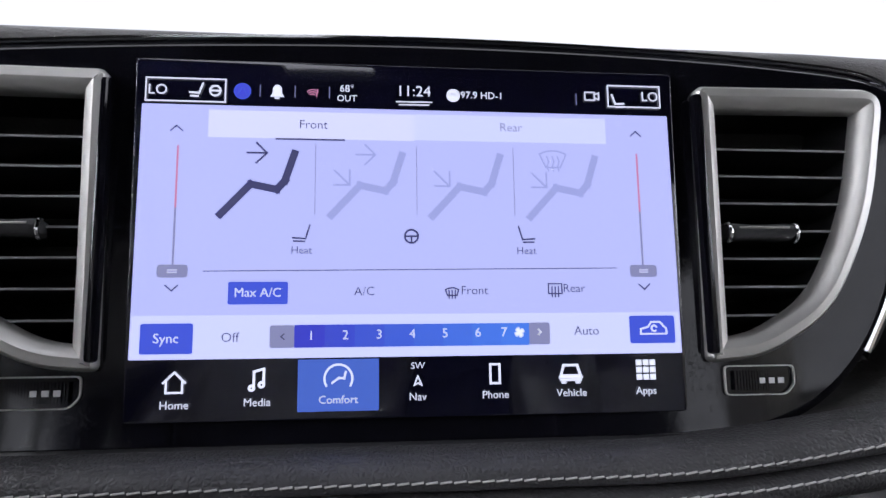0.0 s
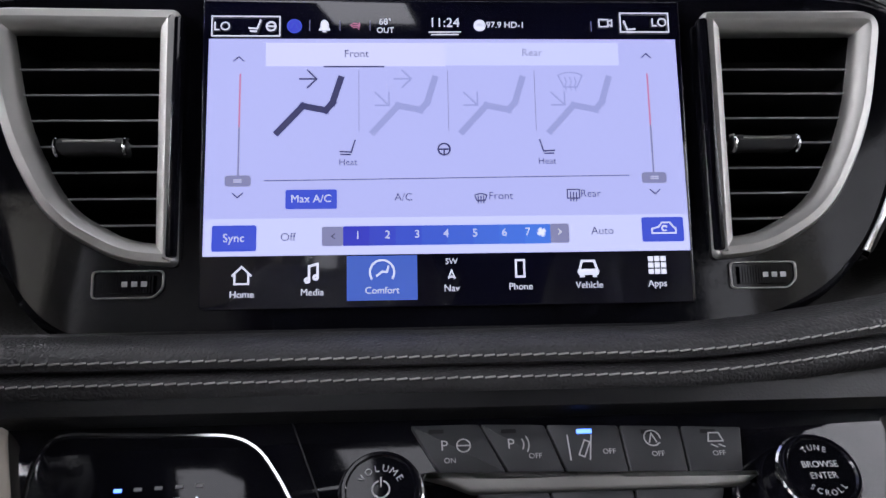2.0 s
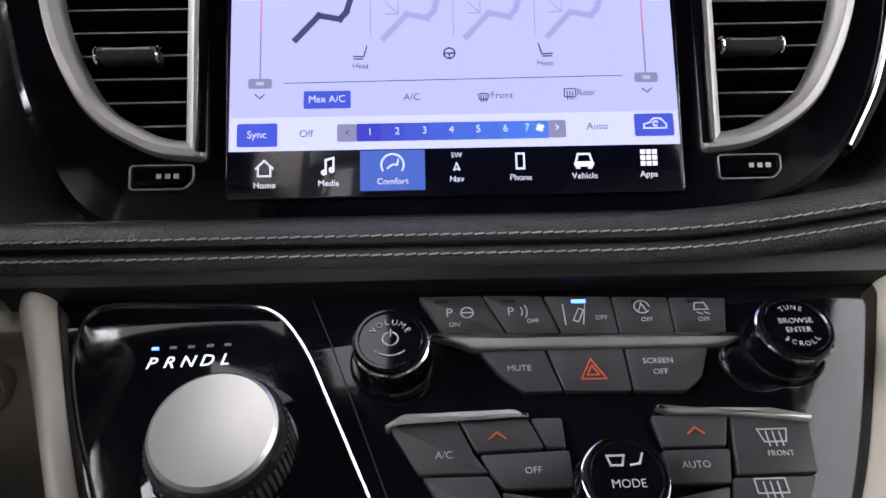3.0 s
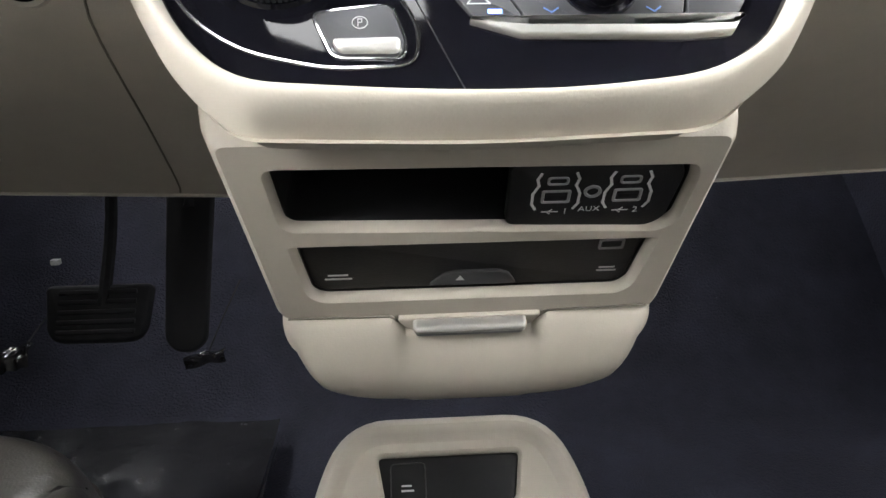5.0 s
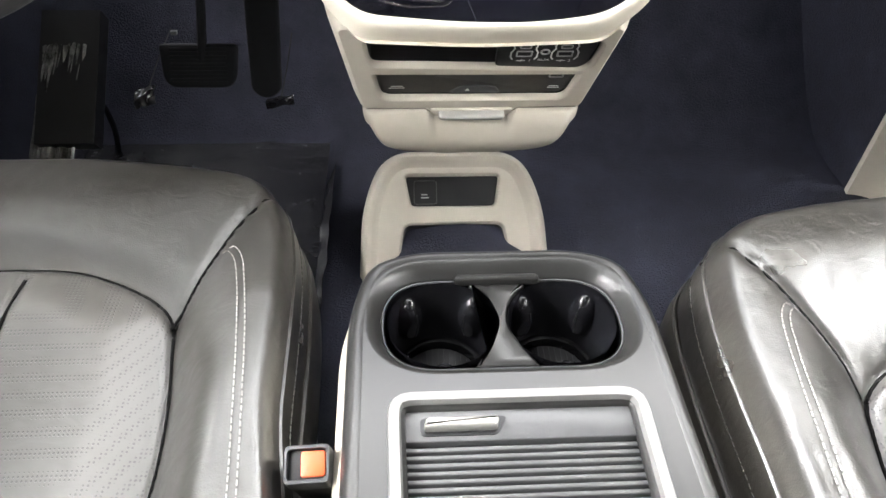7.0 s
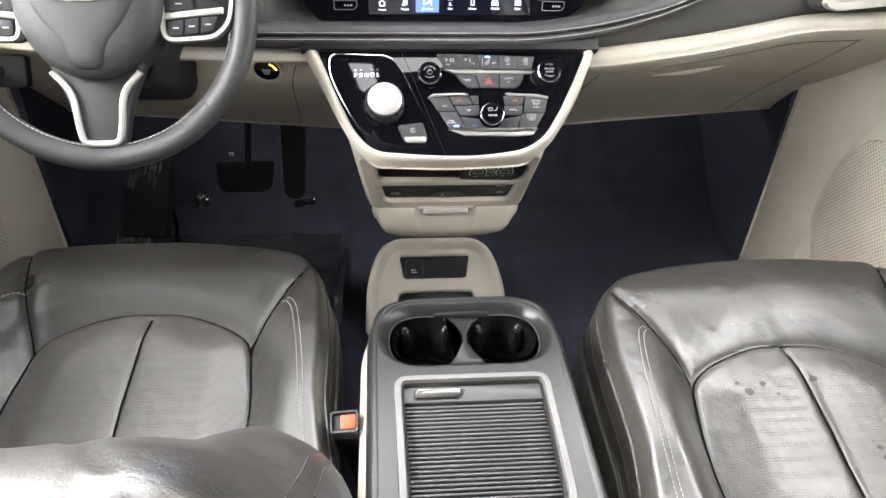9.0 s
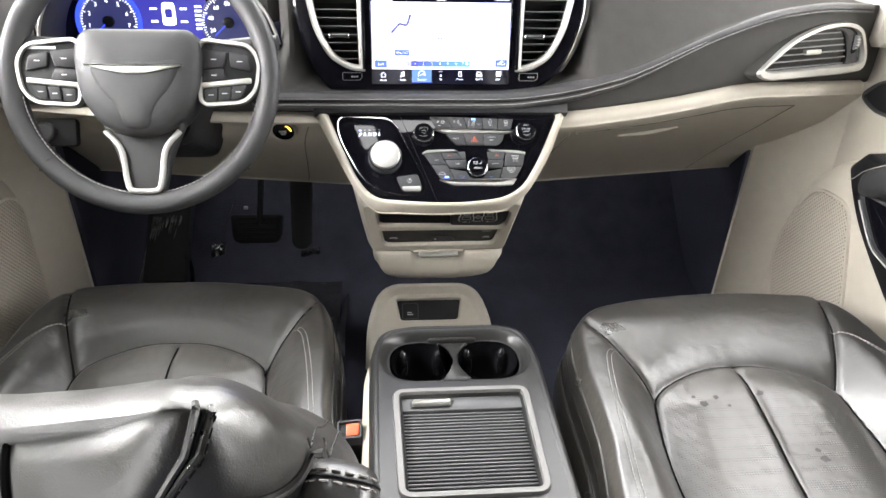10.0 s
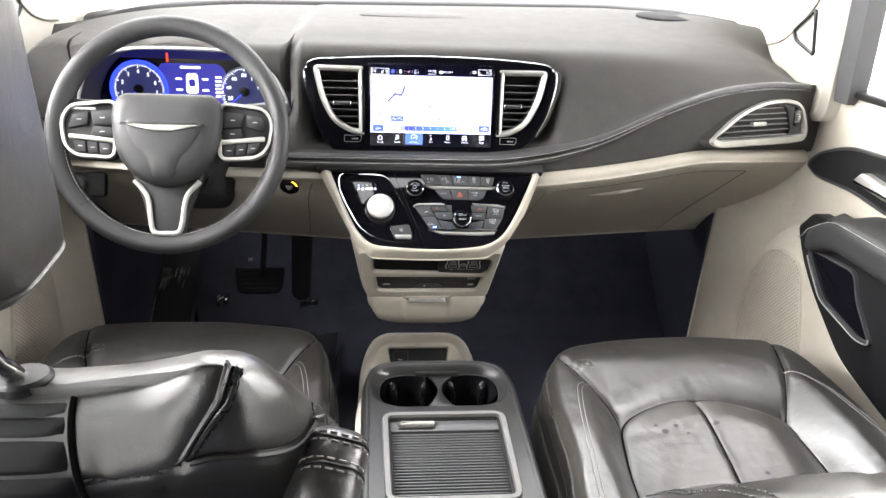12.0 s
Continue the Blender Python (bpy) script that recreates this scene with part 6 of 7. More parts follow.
part("stitching", stitches(inner, 0.004, 0.002, 0.0008), GTHREAD, sw, "grey thread")
part("cover_mark", bars([mm([(-7, -52), (7, -52)]), mm([(-4, -56), (4, -56)])], 0.0014, 0.0345), BLACK, sw, smooth=False)
st = thing("indicator_stalk", None, "black indicator stalk behind the steering wheel", "stalk")
part("lever", tube(spline([(-0.47, -0.05, 0.735), (-0.54, -0.075, 0.748), (-0.60, -0.085, 0.752)], 6), lambda u: 0.009 + 0.003 * u, 12), BLACK, st)
part("lever_mark", box(-0.585, -0.0985, 0.749, -0.545, -0.0955, 0.7525), INK, st)
st2 = thing("wiper_stalk", None, "black wiper stalk behind the steering wheel", "stalk")
part("lever", tube(spline([(-0.39, -0.04, 0.735), (-0.30, -0.055, 0.748), (-0.252, -0.06, 0.752)], 6), lambda u: 0.008 + 0.002 * u, 12), GRAPH, st2)

# ================= INSTRUMENT CLUSTER =================
CL = pose(-0.452, 0.132, 0.768, 82)
cl = thing("instrument_cluster", CL, "lit instrument cluster with blue-ringed dials and centre display", "instrument cluster")
part("backplate", plate(rpoly(mm([(-185, -66), (185, -66), (180, 40), (120, 74), (-120, 74), (-180, 40)]), 0.02), -0.012, 0.0), material("cluster_black", (0.006, 0.006, 0.02), 0.25), cl)
RING_BLUE = material("dial_blue_glow", (0.03, 0.06, 1.0), emit=1.8)
DIAL = material("dial_face", (0.012, 0.014, 0.05), emit=2.0)
GLOW = material("cluster_violet_glow", (0.022, 0.02, 0.21), emit=1.6)
part("display", plate(rpoly(mm([(-56, 22), (54, 22), (66, 0), (52, -60), (-42, -60), (-64, 4)]), 0.012), 0.001, 0.002), GLOW, cl, "violet-lit centre display")
part("upper_glow", plate(rpoly(mm([(-175, 30), (170, 30), (130, 66), (-130, 66)]), 0.02), 0.0005, 0.001), material("cluster_dim_glow", (0.004, 0.004, 0.045), emit=1.5), cl)
for cx, cy, r, nums in ((-97, -27, 46, "12345678"), (96, -27, 44, ("20", "40", "60", "80", "100", "120"))):
    d = circle(cx * 0.001, cy * 0.001, r * 0.001, 48)
    part("dial_ring", frame_ring([V(p.x, p.y, 0) for p in circle(cx * 0.001, cy * 0.001, (r + (7 if cx < 0 else 2)) * 0.001, 48)], d, 0.0, 0.004, 0.001, 48, d[0]), RING_BLUE if cx < 0 else GREYP, cl, "glowing blue ring" if cx < 0 else "")
    part("dial", plate(d, 0.0005, 0.002), DIAL, cl)
    ticks = []
    for i in range(49):
        a = radians(225 - 270 * i / 48)
        r0 = r - (7 if i % 6 == 0 else 4)
        ticks.append([((cx + r0 * math.cos(a)) * 0.001, (cy + r0 * math.sin(a)) * 0.001), ((cx + (r - 1.5) * math.cos(a)) * 0.001, (cy + (r - 1.5) * math.sin(a)) * 0.001)])
    part("dial_scale", bars(ticks, 0.0009, 0.0022), LED_WHITE, cl, smooth=False)
    for i, w in enumerate(nums):
        a = radians((225 - 270 * (i + 1) / 8) if cx < 0 else (205 - 38 * i))
        text(w, 0.0095, (cx + (r - 14) * math.cos(a)) * 0.001, (cy + (r - 14) * math.sin(a)) * 0.001, 0.0023, LED_WHITE, cl, "dial_number")
    part("needle_hub", lathe([(0.009, 0.002), (0.009, 0.008), (0.006, 0.010)], 24, pose(cx * 0.001, cy * 0.001, 0)), BLACK, cl)
    part("needle", bars([mm([(cx, cy), (cx + 30 * math.cos(radians(222)), cy + 30 * math.sin(radians(222)))])], 0.0016, 0.009), RING_BLUE, cl, smooth=False)
part("car_glyph", plate(rpoly(mm([(-10, 4), (10, 4), (11, -32), (-11, -32)]), 0.006), 0.002, 0.003), LED_WHITE, cl)
part("car_glyph_roof", plate(rpoly(mm([(-6, -6), (6, -6), (6, -20), (-6, -20)]), 0.003), 0.003, 0.0034), GLOW, cl)
part("display_text", bars([mm([(-18, 15), (14, 15)])], 0.004, 0.0024), LED_WHITE, cl, smooth=False)
for x, y in ((-24, -6), (24, -6), (-24, -26), (24, -26)):
    part("display_text", bars([mm([(x - 4, y), (x + 4, y)])], 0.003, 0.0024), LED_WHITE, cl, smooth=False)
for i in range(6):
    part("gauge_bar", bars([mm([(44, -2 - 7 * i), (52, -2 - 7 * i)])], 0.003, 0.0024), LED_WHITE, cl, smooth=False)
part("warning_lamp", bars([mm([(-43, 26), (-43, 38)])], 0.004, 0.0012), material("red_lamp", (0.9, 0.06, 0.02), emit=1.6), cl, smooth=False)
hood_line = [V(x, 0.026, hood_z(x) + 0.003) for x in [-0.622 + 0.360 * i / 80 for i in range(81)]]
part("cowl_trim", tube(hood_line, 0.0028, 8), SATIN, dash, "satin line around the visor")

# ================= PASSENGER VENT =================
V3 = pose(0.617, 0.021, 0.725, 84, 0, 17) @ Matrix.Scale(1.1, 4)
v3 = thing("air_vent", V3, "black side vent with silver ring on passenger dash", "air vent", "dash vents")
R3 = rpoly(mm([(-118, -25), (-60, 22), (0, 41), (50, 42), (82, 32), (100, -8), (101, -33), (60, -36), (-95, -36)]), [0.012, 0.04, 0.04, 0.04, 0.03, 0.02, 0.014, 0.03, 0.014], 6)
R3I = rpoly(mm([(-98, -24), (-50, 16), (2, 31), (40, 31), (56, 22), (68, -10), (66, -23), (40, -25), (-80, -28)]), [0.004, 0.03, 0.03, 0.02, 0.015, 0.012, 0.008, 0.02, 0.006], 6)
part("pod", loft([at_z(inset(R3, -0.006), -0.05), at_z(inset(R3, -0.002), -0.004), at_z(R3, 0.004)], True), DASH, v3)
R3M = [V(p.x, p.y + (0.006 if p.y < -0.015 else 0.0), 0) for p in inset(R3, 0.0068)]
part("vent_ring", frame_ring(R3, R3M, -0.004, 0.011, 0.003, 120, R3[0]), SATIN, v3, "satin silver ring")
part("vent_face", frame_ring(inset(R3, 0.0085), R3I, -0.01, 0.003, 0.002, 120, R3[0]), GRAPH, v3)
part("duct", loft([at_z(R3I, 0.001), at_z(inset(R3I, 0.004), -0.05)], True, False, True), BLACK, v3)
for i in range(6):
    y = 0.026 - i * 0.0093
    cuts = [a.x + (b.x - a.x) * (y - a.y) / (b.y - a.y) for a, b in zip(R3I, R3I[1:] + R3I[:1]) if (a.y > y) != (b.y > y)]
    if len(cuts) > 1:
        part("slat", box(min(cuts) + 0.003, y - 0.0012, -0.03, max(cuts) - 0.003, y + 0.0010, -0.001, 0.0005), BLACK, v3)
        part("slat_edge", box(min(cuts) + 0.003, y - 0.0009, -0.0015, max(cuts) - 0.003, y + 0.0009, 0.0006, 0.0003), GREYP, v3, "pale slat edge")
part("adjuster_tab", box(-0.018, -0.004, -0.01, 0.012, 0.003, 0.002, 0.0015), SATIN, v3, "silver tab")
part("wheel_slot", plate(rect(0.0705, -0.007, 0.0815, 0.027, 0.004), 0.002, 0.0036, 0.0004), PIANO, v3)
part("ribbed_wheel", lathe([(0.0105, -0.0032), (0.012, -0.002), (0.012, 0.002), (0.0105, 0.0032)], 20, pose(0.076, 0.010, -0.001, 0, 90, 0)), GREYP, v3)
for k in range(5):
    part("wheel_rib", box(0.0728, 0.0015 + 0.0042 * k, 0.008, 0.0792, 0.003 + 0.0042 * k, 0.0115 - 0.0006 * abs(k - 2), 0.0004), SATIN, v3)

# ================= START BUTTON, GLOVEBOX LINES, SMALL DASH THINGS =================
SB = pose(-0.266, 0.017, 0.592, 112, 0, -4) @ Matrix.Scale(0.84, 4)
sb = thing("start_button", SB, "round black start button with amber lamp", "button")
part("ring", lathe([(0.027, -0.03), (0.027, 0.0), (0.0245, 0.0045), (0.021, 0.003)], 40, end=False), BEIGE, sb, "beige raised ring")
part("cap", lathe([(0.0215, -0.004), (0.021, 0.004), (0.019, 0.005), (0.0005, 0.0045)], 40), PIANO, sb)
part("amber_lamp", bars([mm(arc(0, 0, 16, 15, 60, 6))], 0.004, 0.0052), LED_AMBER, sb, smooth=False)
part("start_mark", bars([mm([(-7, 2), (5, 2)]), mm([(-6, -2), (4, -2)]), mm([(-4, -6), (2, -6)])], 0.0026, 0.0052), INK, sb, smooth=False)


def knee_point(x, k, off=0.0015):
    """A point on the pale lower panel, k of the way from lip to lower edge."""
    sec = spline(knee_section(x, 1 if x > 0 else -1), 4)
    i = k * (len(sec) - 1)
    a = sec[int(i)].lerp(sec[min(int(i) + 1, len(sec) - 1)], i % 1)
    return a + V(0, -off, 0)


part("glovebox_gap", tube([knee_point(0.215 + 0.40 * i / 30, 0.47, 0.0006) for i in range(31)], 0.0009, 5), GAP, dash)
part("glovebox_gap", tube([knee_point(0.205 - 0.014 * i / 20, 0.47 + 0.32 * i / 20, 0.0004) for i in range(21)], 0.0009, 5), GAP, dash)
part("glovebox_gap", tube([knee_point(0.615 - 0.06 * i / 20, 0.47 + 0.32 * i / 20, 0.0004) for i in range(21)], 0.0009, 5), GAP, dash)
part("glovebox_pull", tube([knee_point(0.30 + 0.11 * i / 12, 0.52, -0.001) for i in range(13)], lambda u: 0.0015 + 0.005 * math.sin(math.pi * u), 10), BEIGE, dash, "shallow glovebox pull")
part("panel_gap", tube([knee_point(-0.225 - 0.03 * i / 16, 0.5 + 0.32 * i / 16, 0.0004) for i in range(17)], 0.0009, 5), GAP, dash)
lsw = thing("light_switch", pose(-0.625, 0.01, 0.592, 66), "black headlamp switch beside the steering column", "switch")
part("plate", plate(rect(-0.035, -0.022, 0.035, 0.022, 0.008), -0.01, 0.003, 0.002), BLACK, lsw)
part("knob", lathe([(0.015, 0.002), (0.0145, 0.012), (0.012, 0.014)], 28, pose(-0.01, 0, 0)), GRAPH, lsw)


def dash_top(x, y):
    """Place and tilt of the dash's upper face."""
    line = spline(dash_section(x), 5)
    for a, b in zip(line, line[1:]):
        if b.y <= y <= a.y and a.z > 0.8:
            t = (y - a.y) / (b.y - a.y)
            return pose(x, y, a.z + (b.z - a.z) * t, math.degrees(math.atan2(a.z - b.z, a.y - b.y)))
    return pose(x, y, 0.87)


sp = thing("dash_speaker", dash_top(0.557, 0.40), "oval speaker grille in the dash top", "speaker grille")
ov = [V(0.075 * math.cos(2 * math.pi * i / 40), 0.05 * math.sin(2 * math.pi * i / 40), 0) for i in range(40)]
part("grille", plate(ov, -0.006, 0.0015, 0.001), material("grille_black", (0.03, 0.03, 0.032), 0.8, spec=0.12, bump=1.0, size=0.006, kind="dots"), sp)
sc = thing("dash_sensor_cover", dash_top(-0.03, 0.36), "dark rounded cover set in the dash top", "cover")
part("cover", plate(rpoly([(-0.12, -0.04), (0.12, -0.04), (0.10, 0.05), (-0.10, 0.05)], 0.03), -0.006, 0.0014, 0.001), DASH, sc)
wing = rpoly(mm([(205, 62), (222, 66), (232, 58), (230, 30), (214, -20), (196, -50), (186, -56), (205, -20), (216, 20)]), 0.008, 5)
part("side_wing", plate(wing, -0.05, -0.006, 0.003), DASH, bezel, "grey wing beside the screen surround")
part("wing_line", tube([(p[0] * 0.001, p[1] * 0.001, -0.004) for p in spline([(190, 69, 0), (212, 66, 0), (221, 56, 0), (219, 26, 0), (206, -18, 0), (189, -50, 0)], 6)], 0.0016, 6), CHROME, bezel, "bright edge line")

# ================= DOORS, PILLARS, WINDOWS =================
for s in (1, -1):
    if s > 0:
        DM = Matrix(((0, 0, -1, 0.785), (-1, 0, 0, -0.06), (0, 1, 0, 0), (0, 0, 0, 1)))
    else:
        DM = Matrix(((0, 0, 1, -0.808), (1, 0, 0, -0.06), (0, 1, 0, 0), (0, 0, 0, 1)))

    def side(pts):
        return [(a * s, b) for a, b in pts] if s > 0 else [(-a, b) for a, b in pts][::-1]

    d = thing("door_1" if s > 0 else "door_2", DM, "beige front door panel with black armrest and pocket", "door", kind="structure")
    part("upper_panel", plate(rpoly(side([(-0.20, 0.40), (1.0, 0.40), (1.0, 0.786), (-0.05, 0.786), (-0.12, 0.776), (-0.165, 0.738), (-0.19, 0.69), (-0.20, 0.6)]), 0.05, 6), -0.04, 0.014, 0.014), BEIGE, d, "beige grained upper panel")
    lower = rpoly(side([(-0.24, 0.08), (1.0, 0.08), (1.0, 0.56), (0.02, 0.56), (-0.06, 0.545), (-0.13, 0.50), (-0.18, 0.44), (-0.225, 0.32)]), 0.05, 6)
    part("lower_panel", plate(lower, -0.03, 0.052, 0.022), BEIGE, d, "beige lower panel")
    spk = rpoly(side([(-0.20, 0.25), (-0.196, 0.32), (-0.165, 0.40), (-0.125, 0.455), (-0.03, 0.462), (-0.005, 0.40), (0.035, 0.29), (0.04, 0.16), (-0.15, 0.16)]), 0.03, 6)
    part("speaker_grille", plate(spk, 0.03, 0.0555, 0.003), MESHB, d, "beige perforated speaker grille")
    ribs = bmesh.new()
    core = inset(spk, 0.001)
    for slope in (1.15, -1.15):
        for k in range(-70, 130):
            c = 0.0095 * k
            cuts = []
            for p, q in zip(core, core[1:] + core[:1]):
                f0, f1 = p.y - slope * p.x - c, q.y - slope * q.x - c
                if (f0 > 0) != (f1 > 0):
                    cuts.append(p.lerp(q, f0 / (f0 - f1)))
            if len(cuts) == 2:
                tube([V(cuts[0].x, cuts[0].y, 0.0556), V(cuts[1].x, cuts[1].y, 0.0556)], 0.0017, 4, bm=ribs)
    part("grille_mesh", ribs, BEIGE, d, "beige diamond mesh")
    part("speaker_rim", frame_ring(inset(spk, -0.006), spk, 0.045, 0.057, 0.003, 100), BEIGE, d)
    pocket = rpoly(side([(-0.055, 0.53), (-0.026, 0.486), (0.02, 0.44), (0.066, 0.407), (0.154, 0.349), (0.298, 0.317), (0.95, 0.29), (0.95, 0.57), (-0.02, 0.57)]), [0.01, 0.03, 0.05, 0.05, 0.04, 0.04, 0.03, 0.01, 0.01], 6)
    part("pocket_panel", plate(pocket, 0.03, 0.062, 0.006), BLACK, d, "black pocket panel")
    mouth = rpoly(side([(-0.005, 0.51), (0.013, 0.485), (0.071, 0.431), (0.189, 0.410), (0.225, 0.419), (0.165, 0.475), (0.14, 0.52)]), 0.018, 6)
    part("pocket_mouth", frame_ring(mouth, inset(mouth, 0.006), 0.058, 0.068, 0.003, 90), GRAPH, d, "dark rim of the pull pocket")
    part("pocket_well", plate(inset(mouth, 0.006), 0.058, 0.0625), PIANO, d)
    part("pocket_line", tube([DM.inverted() @ (DM @ V(p.x, p.y, 0.069)) for p in mouth[8:34]], 0.0014, 6), SATIN, d, "fine bright edge")
    arm_rows = []
    for k in range(33):
        t = k / 32
        a = -0.005 + 0.86 * t ** 1.6
        top = 0.517 + 0.085 * smooth01(-0.06, 0.11, a)
        w = 0.08 * min(1, (t * 7) ** 0.5) + 0.02
        hgt = 0.072 * min(1, 0.45 + t * 3)
        ring = rpoly([(0.01, top - hgt), (w, top - hgt + 0.012), (w, top - 0.004), (0.01, top + 0.004)], [0.004, 0.02, 0.02, 0.004], 5)
        arm_rows.append([V(a * (1 if s > 0 else -1), q.y, q.x) for q in ring])
    part("armrest", loft(arm_rows, True, True, True), WHEEL, d, "black stitched leather armrest")
    pth = [V((-0.04 + 0.7 * k / 60) * (1 if s > 0 else -1), 0.517 + 0.085 * smooth01(-0.06, 0.11, -0.04 + 0.7 * k / 60) - 0.008, 0.098 if k > 6 else 0.065 + 0.0055 * k) for k in range(61)]
    part("stitching", stitches(pth, 0.005, 0.002, 0.0008), GTHREAD, d, "grey thread")
    part("switch_plate", plate(rpoly(side([(0.03, 0.0), (0.34, 0.0), (0.34, 0.06), (0.07, 0.06)]), 0.012), 0, 0.006, 0.002), BLACK, d).matrix_local = Matrix(((1, 0, 0, 0), (0, 0, 1, 0.583), (0, 1, 0, 0.035), (0, 0, 0, 1)))
    part("window_switch", box(0.20 * s - 0.03, 0.587, 0.05, 0.20 * s + 0.03, 0.595, 0.08, 0.003), GRAPH, d)
    cupo = rpoly(side([(-0.148, 0.632), (-0.11, 0.668), (-0.03, 0.70), (0.11, 0.708), (0.34, 0.69), (0.36, 0.60), (0.15, 0.606), (0.01, 0.620), (-0.10, 0.615)]), [0.02, 0.02, 0.04, 0.04, 0.04, 0.04, 0.03, 0.03, 0.02], 6)
    part("handle_bezel", frame_ring(cupo, inset(cupo, 0.006), 0.008, 0.0185, 0.003, 110), GRAPH, d)
    part("handle_dish", plate(inset(cupo, 0.006), 0.006, 0.0145), BLACK, d, "black handle dish")
    part("door_handle", plate(rpoly(side([(0.02, 0.645), (0.20, 0.628), (0.21, 0.646), (0.04, 0.668)]), 0.008), 0.014, 0.034, 0.006), SATIN, d, "silver door handle")
    kx, ky = (0.66, 0.225) if s > 0 else (0.683, 0.14)
    kick = surface(lambda u, v: (s * (kx + (0.80 - kx) * (u ** 0.8) + 0.012 * (1 - u) * v), ky - (0.16 if s > 0 else 0.09) * u ** 1.5, 0.06 + 0.56 * v), 20, 10, 0.012)
    single("trim_kick_right" if s > 0 else "trim_kick_left", kick, BEIGE, "beige kick panel in the footwell", "trim", "structure")
    single("trim_side_right" if s > 0 else "trim_side_left", box(s * (kx + 0.004), ky + 0.006, 0.04, s * (kx + 0.05), 0.73, 0.62, 0.004), CARPET, "black carpet side of the footwell", "trim", "structure")
    sail_pts = [(0.66, 0.80), (0.62, 0.93), (0.50, 1.12), (0.06, 1.32), (0.04, 0.74), (0.30, 0.70)]
    quarter = [(0.117, 0.928), (0.178, 0.883), (0.162, 0.866), (0.093, 0.846)]
    SMat = Matrix(((0, 0, -1, 0.735), (-1, 0, 0, 0), (0, 1, 0, 0), (0, 0, 0, 1))) if s > 0 else Matrix(((0, 0, 1, -0.758), (1, 0, 0, 0), (0, 1, 0, 0), (0, 0, 0, 1)))
    sl = rpoly(side([(-y, z) for y, z in sail_pts]), 0.02, 4)
    ql = rpoly(side([(-y, z) for y, z in quarter]), 0.008, 4)
    sail = thing("pillar_1" if s > 0 else "pillar_2", SMat, "pale beige windscreen pillar with quarter window", "pillar", kind="structure")
    part("trim", holed(sl, [ql], 0.0), HEAD, sail, "pale beige pillar trim")
    part("trim_edge", loft([at_z(sl, 0), at_z(inset(sl, -0.012), -0.012), at_z(inset(sl, -0.014), -0.05)], True), HEAD, sail)
    crease = side([(-y, z) for y, z in ((0.32, 0.842), (0.26, 0.848), (0.21, 0.862), (0.165, 0.893), (0.12, 0.937), (0.095, 0.985))])
    part("trim_joint", tube(spline([V(a, b, 0.0015) for a, b in crease], 6), 0.0022, 6), GAP, sail, "dark joint line")
    part("gasket", tube([(p.x, p.y, 0.001) for p in ql], 0.004, 6, True), BLACK, sail)
    fr = thing("window_1" if s > 0 else "window_2", None, "dark grey door window frame", "window frame", kind="structure")
    part("frame", loft([[V(s * (0.755 - 0.05 * k), 0.036 - 0.03 * k, 0.77 + 0.58 * k), V(s * (0.755 - 0.05 * k), -0.012 - 0.03 * k, 0.77 + 0.58 * k), V(s * (0.79 - 0.05 * k), -0.012 - 0.03 * k, 0.77 + 0.58 * k), V(s * (0.79 - 0.05 * k), 0.036 - 0.03 * k, 0.77 + 0.58 * k)] for k in (0, 1)], True, True, True), GRAPH, fr)
    part("waist_seal", box(s * 0.765, -1.0, 0.782, s * 0.80, 0.03, 0.795, 0.004), BLACK, fr)
    part("window_pane", box(s * 0.785, -1.0, 0.79, s * 0.789, 0.02, 1.33), GLASS, fr, "clear side glass")
    fr.children[-1].visible_shadow = False

# wipers and cowl seen over the dash
rows = []
for i in range(61):
    x = -0.74 + 1.48 * i / 60
    yb, zb = rear_edge(x)
    rows.append([V(x, yb - 0.012, zb - 0.03), V(x, yb - 0.004, zb + 0.002), V(x, yb + 0.004, zb + 0.009), V(x, yb + 0.03, zb + 0.014), V(x, yb + 0.09, zb + 0.012), V(x, yb + 0.10, zb - 0.05)])
single("trim_cowl", loft(rows, closed=False), BLACK, "black cowl strip at windscreen base", "trim", "structure")

# ================= BUCKLES =================
for x, y, z, ry, lab in ((-0.150, -0.410, 0.332, -4, "grey belt buckle with orange button beside driver seat"), (0.192, -0.462, 0.262, 6, "grey belt buckle with orange button beside passenger seat")):
    bk = thing("seat_belt_buckle", pose(x - 0.003, y, z, 18, ry, 0) @ Matrix.Scale(0.82, 4), lab, "belt buckle", "belt buckles")
    part("housing", box(-0.019, -0.016, -0.085, 0.019, 0.016, 0.0, 0.005), BLACK, bk)
    part("shroud", frame_ring(rect(-0.0195, -0.0165, 0.0195, 0.0165, 0.004), rect(-0.0165, -0.0125, 0.0165, 0.0125, 0.003), -0.02, 0.004, 0.002, 60), BUTTON, bk, "grey rim")
    part("press_button", box(-0.006, -0.011, -0.012, 0.016, 0.012, 0.002, 0.003), ORANGE, bk, "orange press button")
    part("strap", box(-0.012, -0.004, -0.25, 0.012, 0.004, -0.07), BLACK, bk)

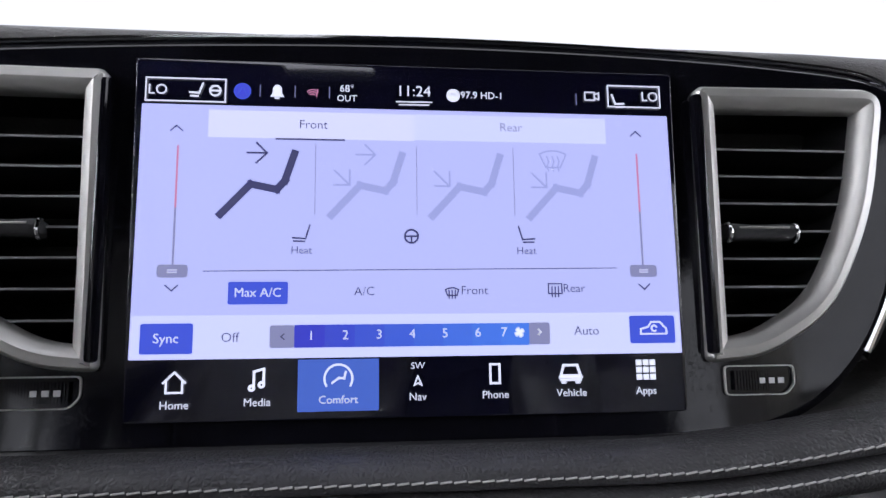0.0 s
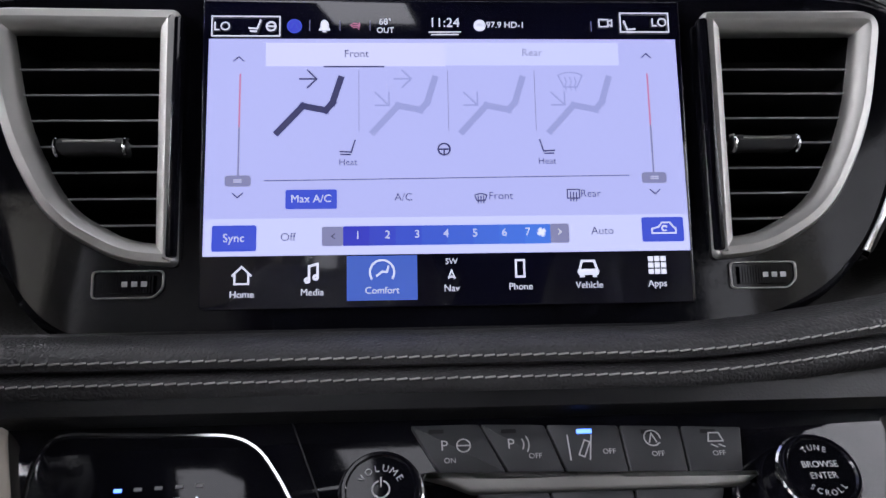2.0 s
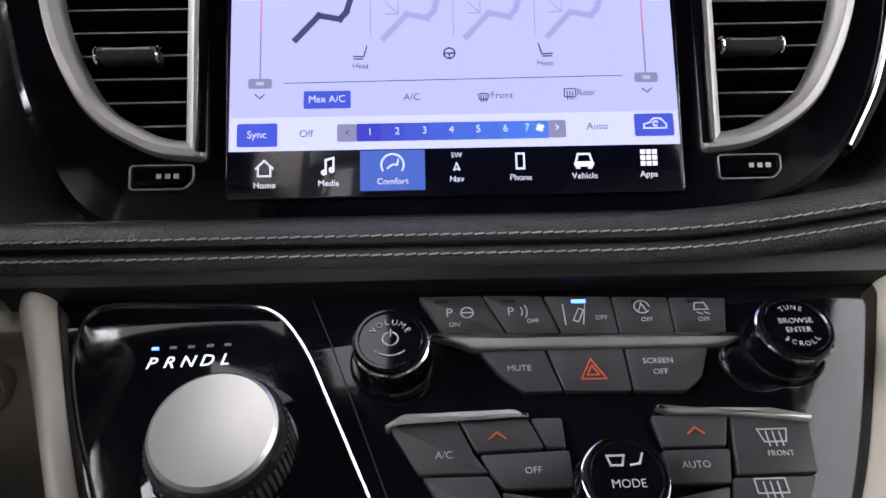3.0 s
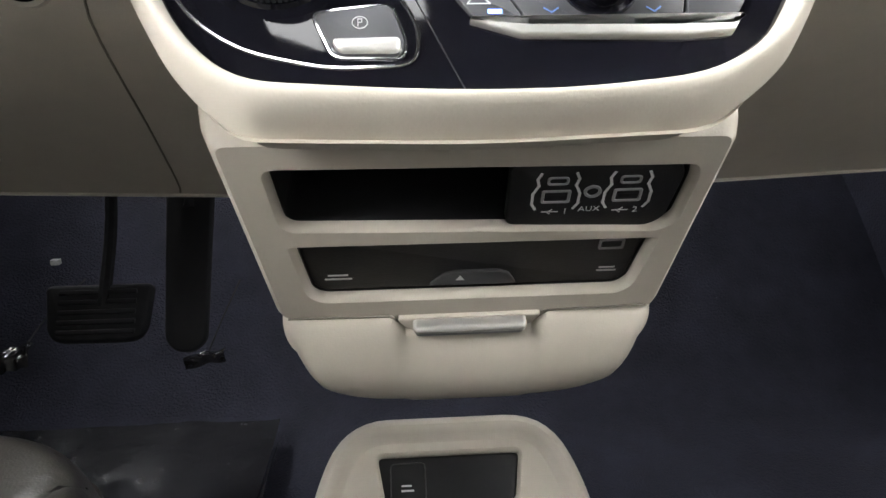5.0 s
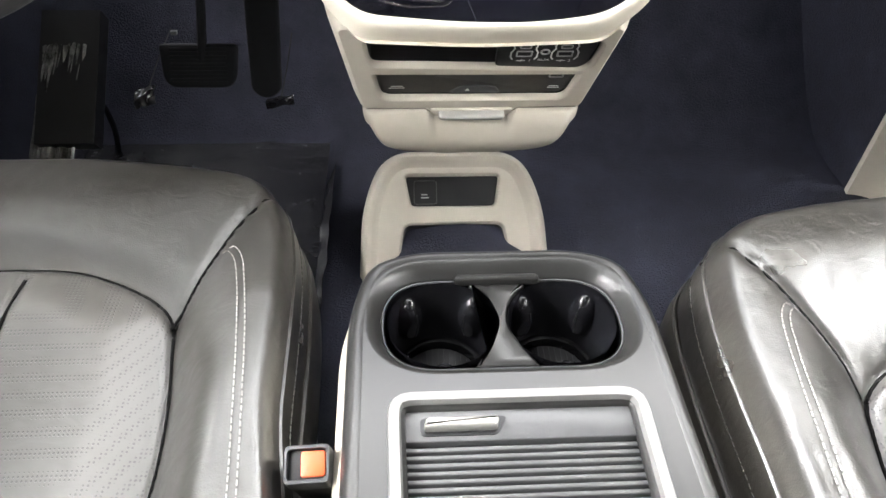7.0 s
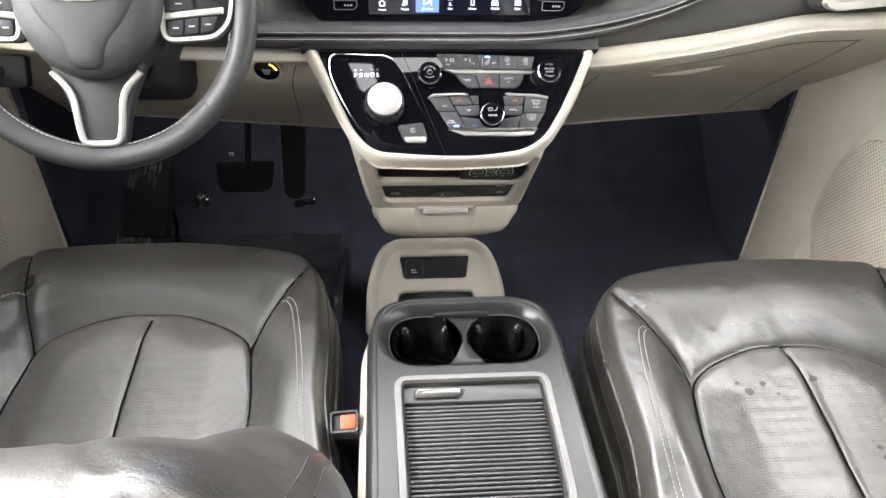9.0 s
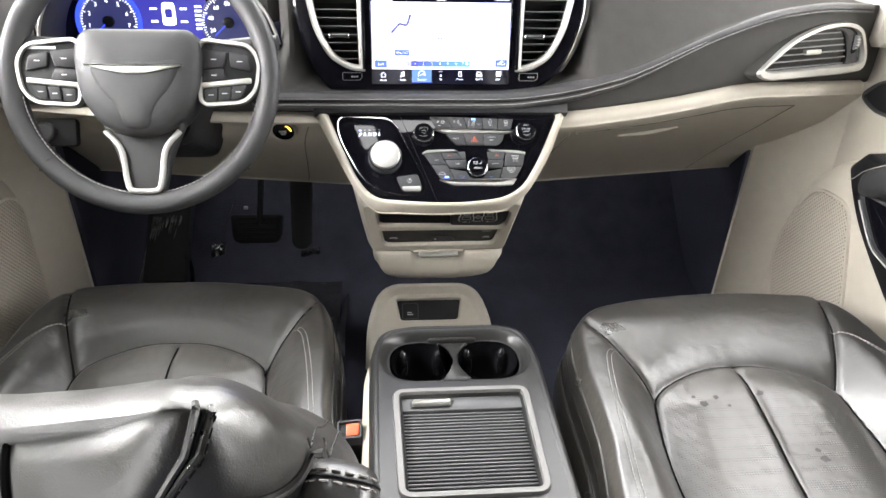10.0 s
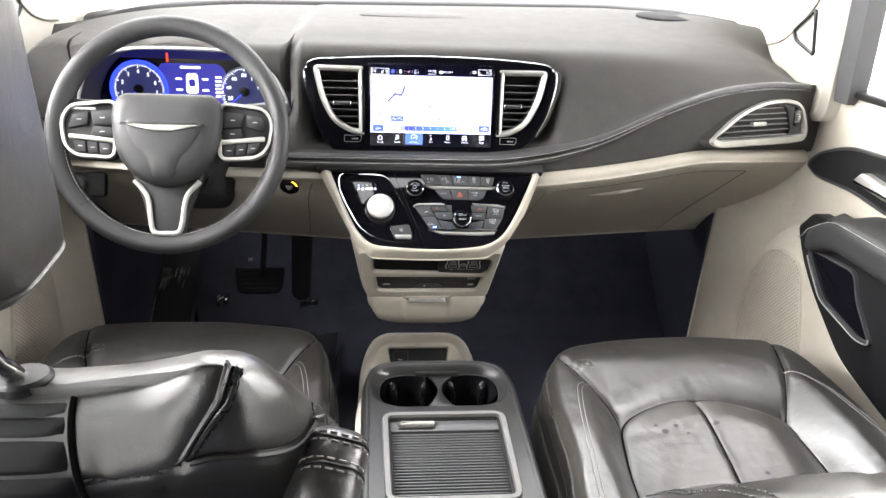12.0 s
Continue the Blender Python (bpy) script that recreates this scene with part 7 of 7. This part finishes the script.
# ================= DRIVER'S FOOTWELL =================
bp = thing("brake_pedal", None, "black rubber-faced brake pedal", "pedal", "pedals")
pad = rpoly(mm([(-58, 34), (58, 34), (52, -30), (-52, -30)]), [0.008, 0.008, 0.022, 0.022], 6)
part("pad", plate(pad, -0.008, 0.004, 0.004), RUBBER, bp).matrix_local = pose(-0.385, 0.30, 0.262, 58)
for k in range(5):
    part("pad_rib", box(-0.042, -0.022 + 0.011 * k, 0.003, 0.042, -0.0165 + 0.011 * k, 0.0055, 0.001), RUBBER, bp).matrix_local = pose(-0.385, 0.30, 0.262, 58)
part("arm", tube(spline([(-0.380, 0.305, 0.27), (-0.375, 0.35, 0.36), (-0.370, 0.38, 0.5)], 5), 0.007, 8), RUBBER, bp)
# pale block added as a painted glint beside the brake pedal
part("switch_glint", box(-0.396, 0.244, 0.339, -0.388, 0.25, 0.344), GREYP, bp, "small pale block standing in for a glint")
gp = thing("accelerator_pedal", None, "narrow black hanging accelerator pedal", "pedal", "pedals")
part("pad", plate(rpoly(mm([(-26, 90), (26, 90), (22, -80), (8, -92), (-8, -92), (-22, -80)]), 0.010, 5), -0.006, 0.004, 0.003), RUBBER, gp).matrix_local = pose(-0.285, 0.31, 0.31, 62)
part("arm", tube([(-0.285, 0.34, 0.37), (-0.285, 0.43, 0.47)], 0.007, 8), RUBBER, gp)


def film(u, v, x0, x1, y0, y1, z0, z1, amp, seed):
    x, y = x0 + (x1 - x0) * u, y0 + (y1 - y0) * v
    return (x, y, z0 + (z1 - z0) * v + amp * noise.noise(V(u * 5, v * 3, seed)) + amp * 0.5 * noise.noise(V(u * 14, v * 6, seed + 3)))


fm = thing("floor_mat_film", None, "clear protective film over the driver floor", "floor film")
part("sheet", surface(lambda u, v: film(u, v, -0.60, -0.205, -0.15, 0.33, 0.098, 0.105, 0.004, 2.0), 60, 60), PLASTIC, fm, "clear crinkled sheet")
part("raised_edge", surface(lambda u, v: (-0.205 + 0.02 * u + 0.004 * noise.noise(V(v * 9, u, 1)), -0.15 + 0.36 * v, 0.10 + 0.05 * u + 0.004 * noise.noise(V(v * 14, u * 2, 8))), 8, 40), PLASTIC, fm, "turned-up film edge")
fr2 = thing("foot_rest", None, "black foot rest wrapped in crinkled plastic film", "foot rest")
part("rest", surface(lambda u, v: (-0.615 + 0.085 * u, 0.22 + 0.16 * v, 0.17 + 0.13 * v), 6, 8, 0.03), BLACK, fr2)
CRINKLE = material("crinkled_clear_film", (0.13, 0.13, 0.125), 0.16, vary=0.85, stain=0.018, spec=0.8, bump=0.6, size=0.012, bump_dist=0.004)
part("film", surface(lambda u, v: (-0.632 + 0.064 * u + 0.022 * v, 0.20 + 0.12 * v - 0.016 * abs(noise.noise(V(u * 13, v * 2.5, 5))), 0.165 + 0.125 * v + 0.012 * noise.noise(V(u * 12, v * 2, 1))), 60, 30), CRINKLE, fr2, "crinkled clear film")
wire = thing("footwell_cable", None, "thin black cable hanging in the driver footwell", "cable")
part("sheath", tube(spline([(-0.572, 0.32, 0.26), (-0.553, 0.30, 0.226), (-0.541, 0.295, 0.19), (-0.541, 0.30, 0.15), (-0.552, 0.31, 0.10)], 8), 0.0045, 8), PIANO, wire)
for name, x, y, z, w, h in (("film_scrap", -0.268, 0.275, 0.213, 0.042, 0.016), ("film_scrap", -0.468, 0.275, 0.222, 0.03, 0.03)):
    sc2 = thing(name, pose(x, y, z, 40), "scrap of crinkled clear film hanging by the pedals", "film scrap", "film scraps")
    part("sheet", surface(lambda u, v: (w * (u - 0.5), h * (v - 0.5) + 0.008 * u, 0.006 * noise.noise(V(u * 4, v * 3, x * 9)) + 0.008 * math.sin(math.pi * v)), 14, 10), PLASTIC, sc2)
    part("stalk", tube([(0, 0.006, 0), (0.004, 0.07, -0.03), (0.0, 0.16, -0.10)], 0.0012, 6), RUBBER, sc2)
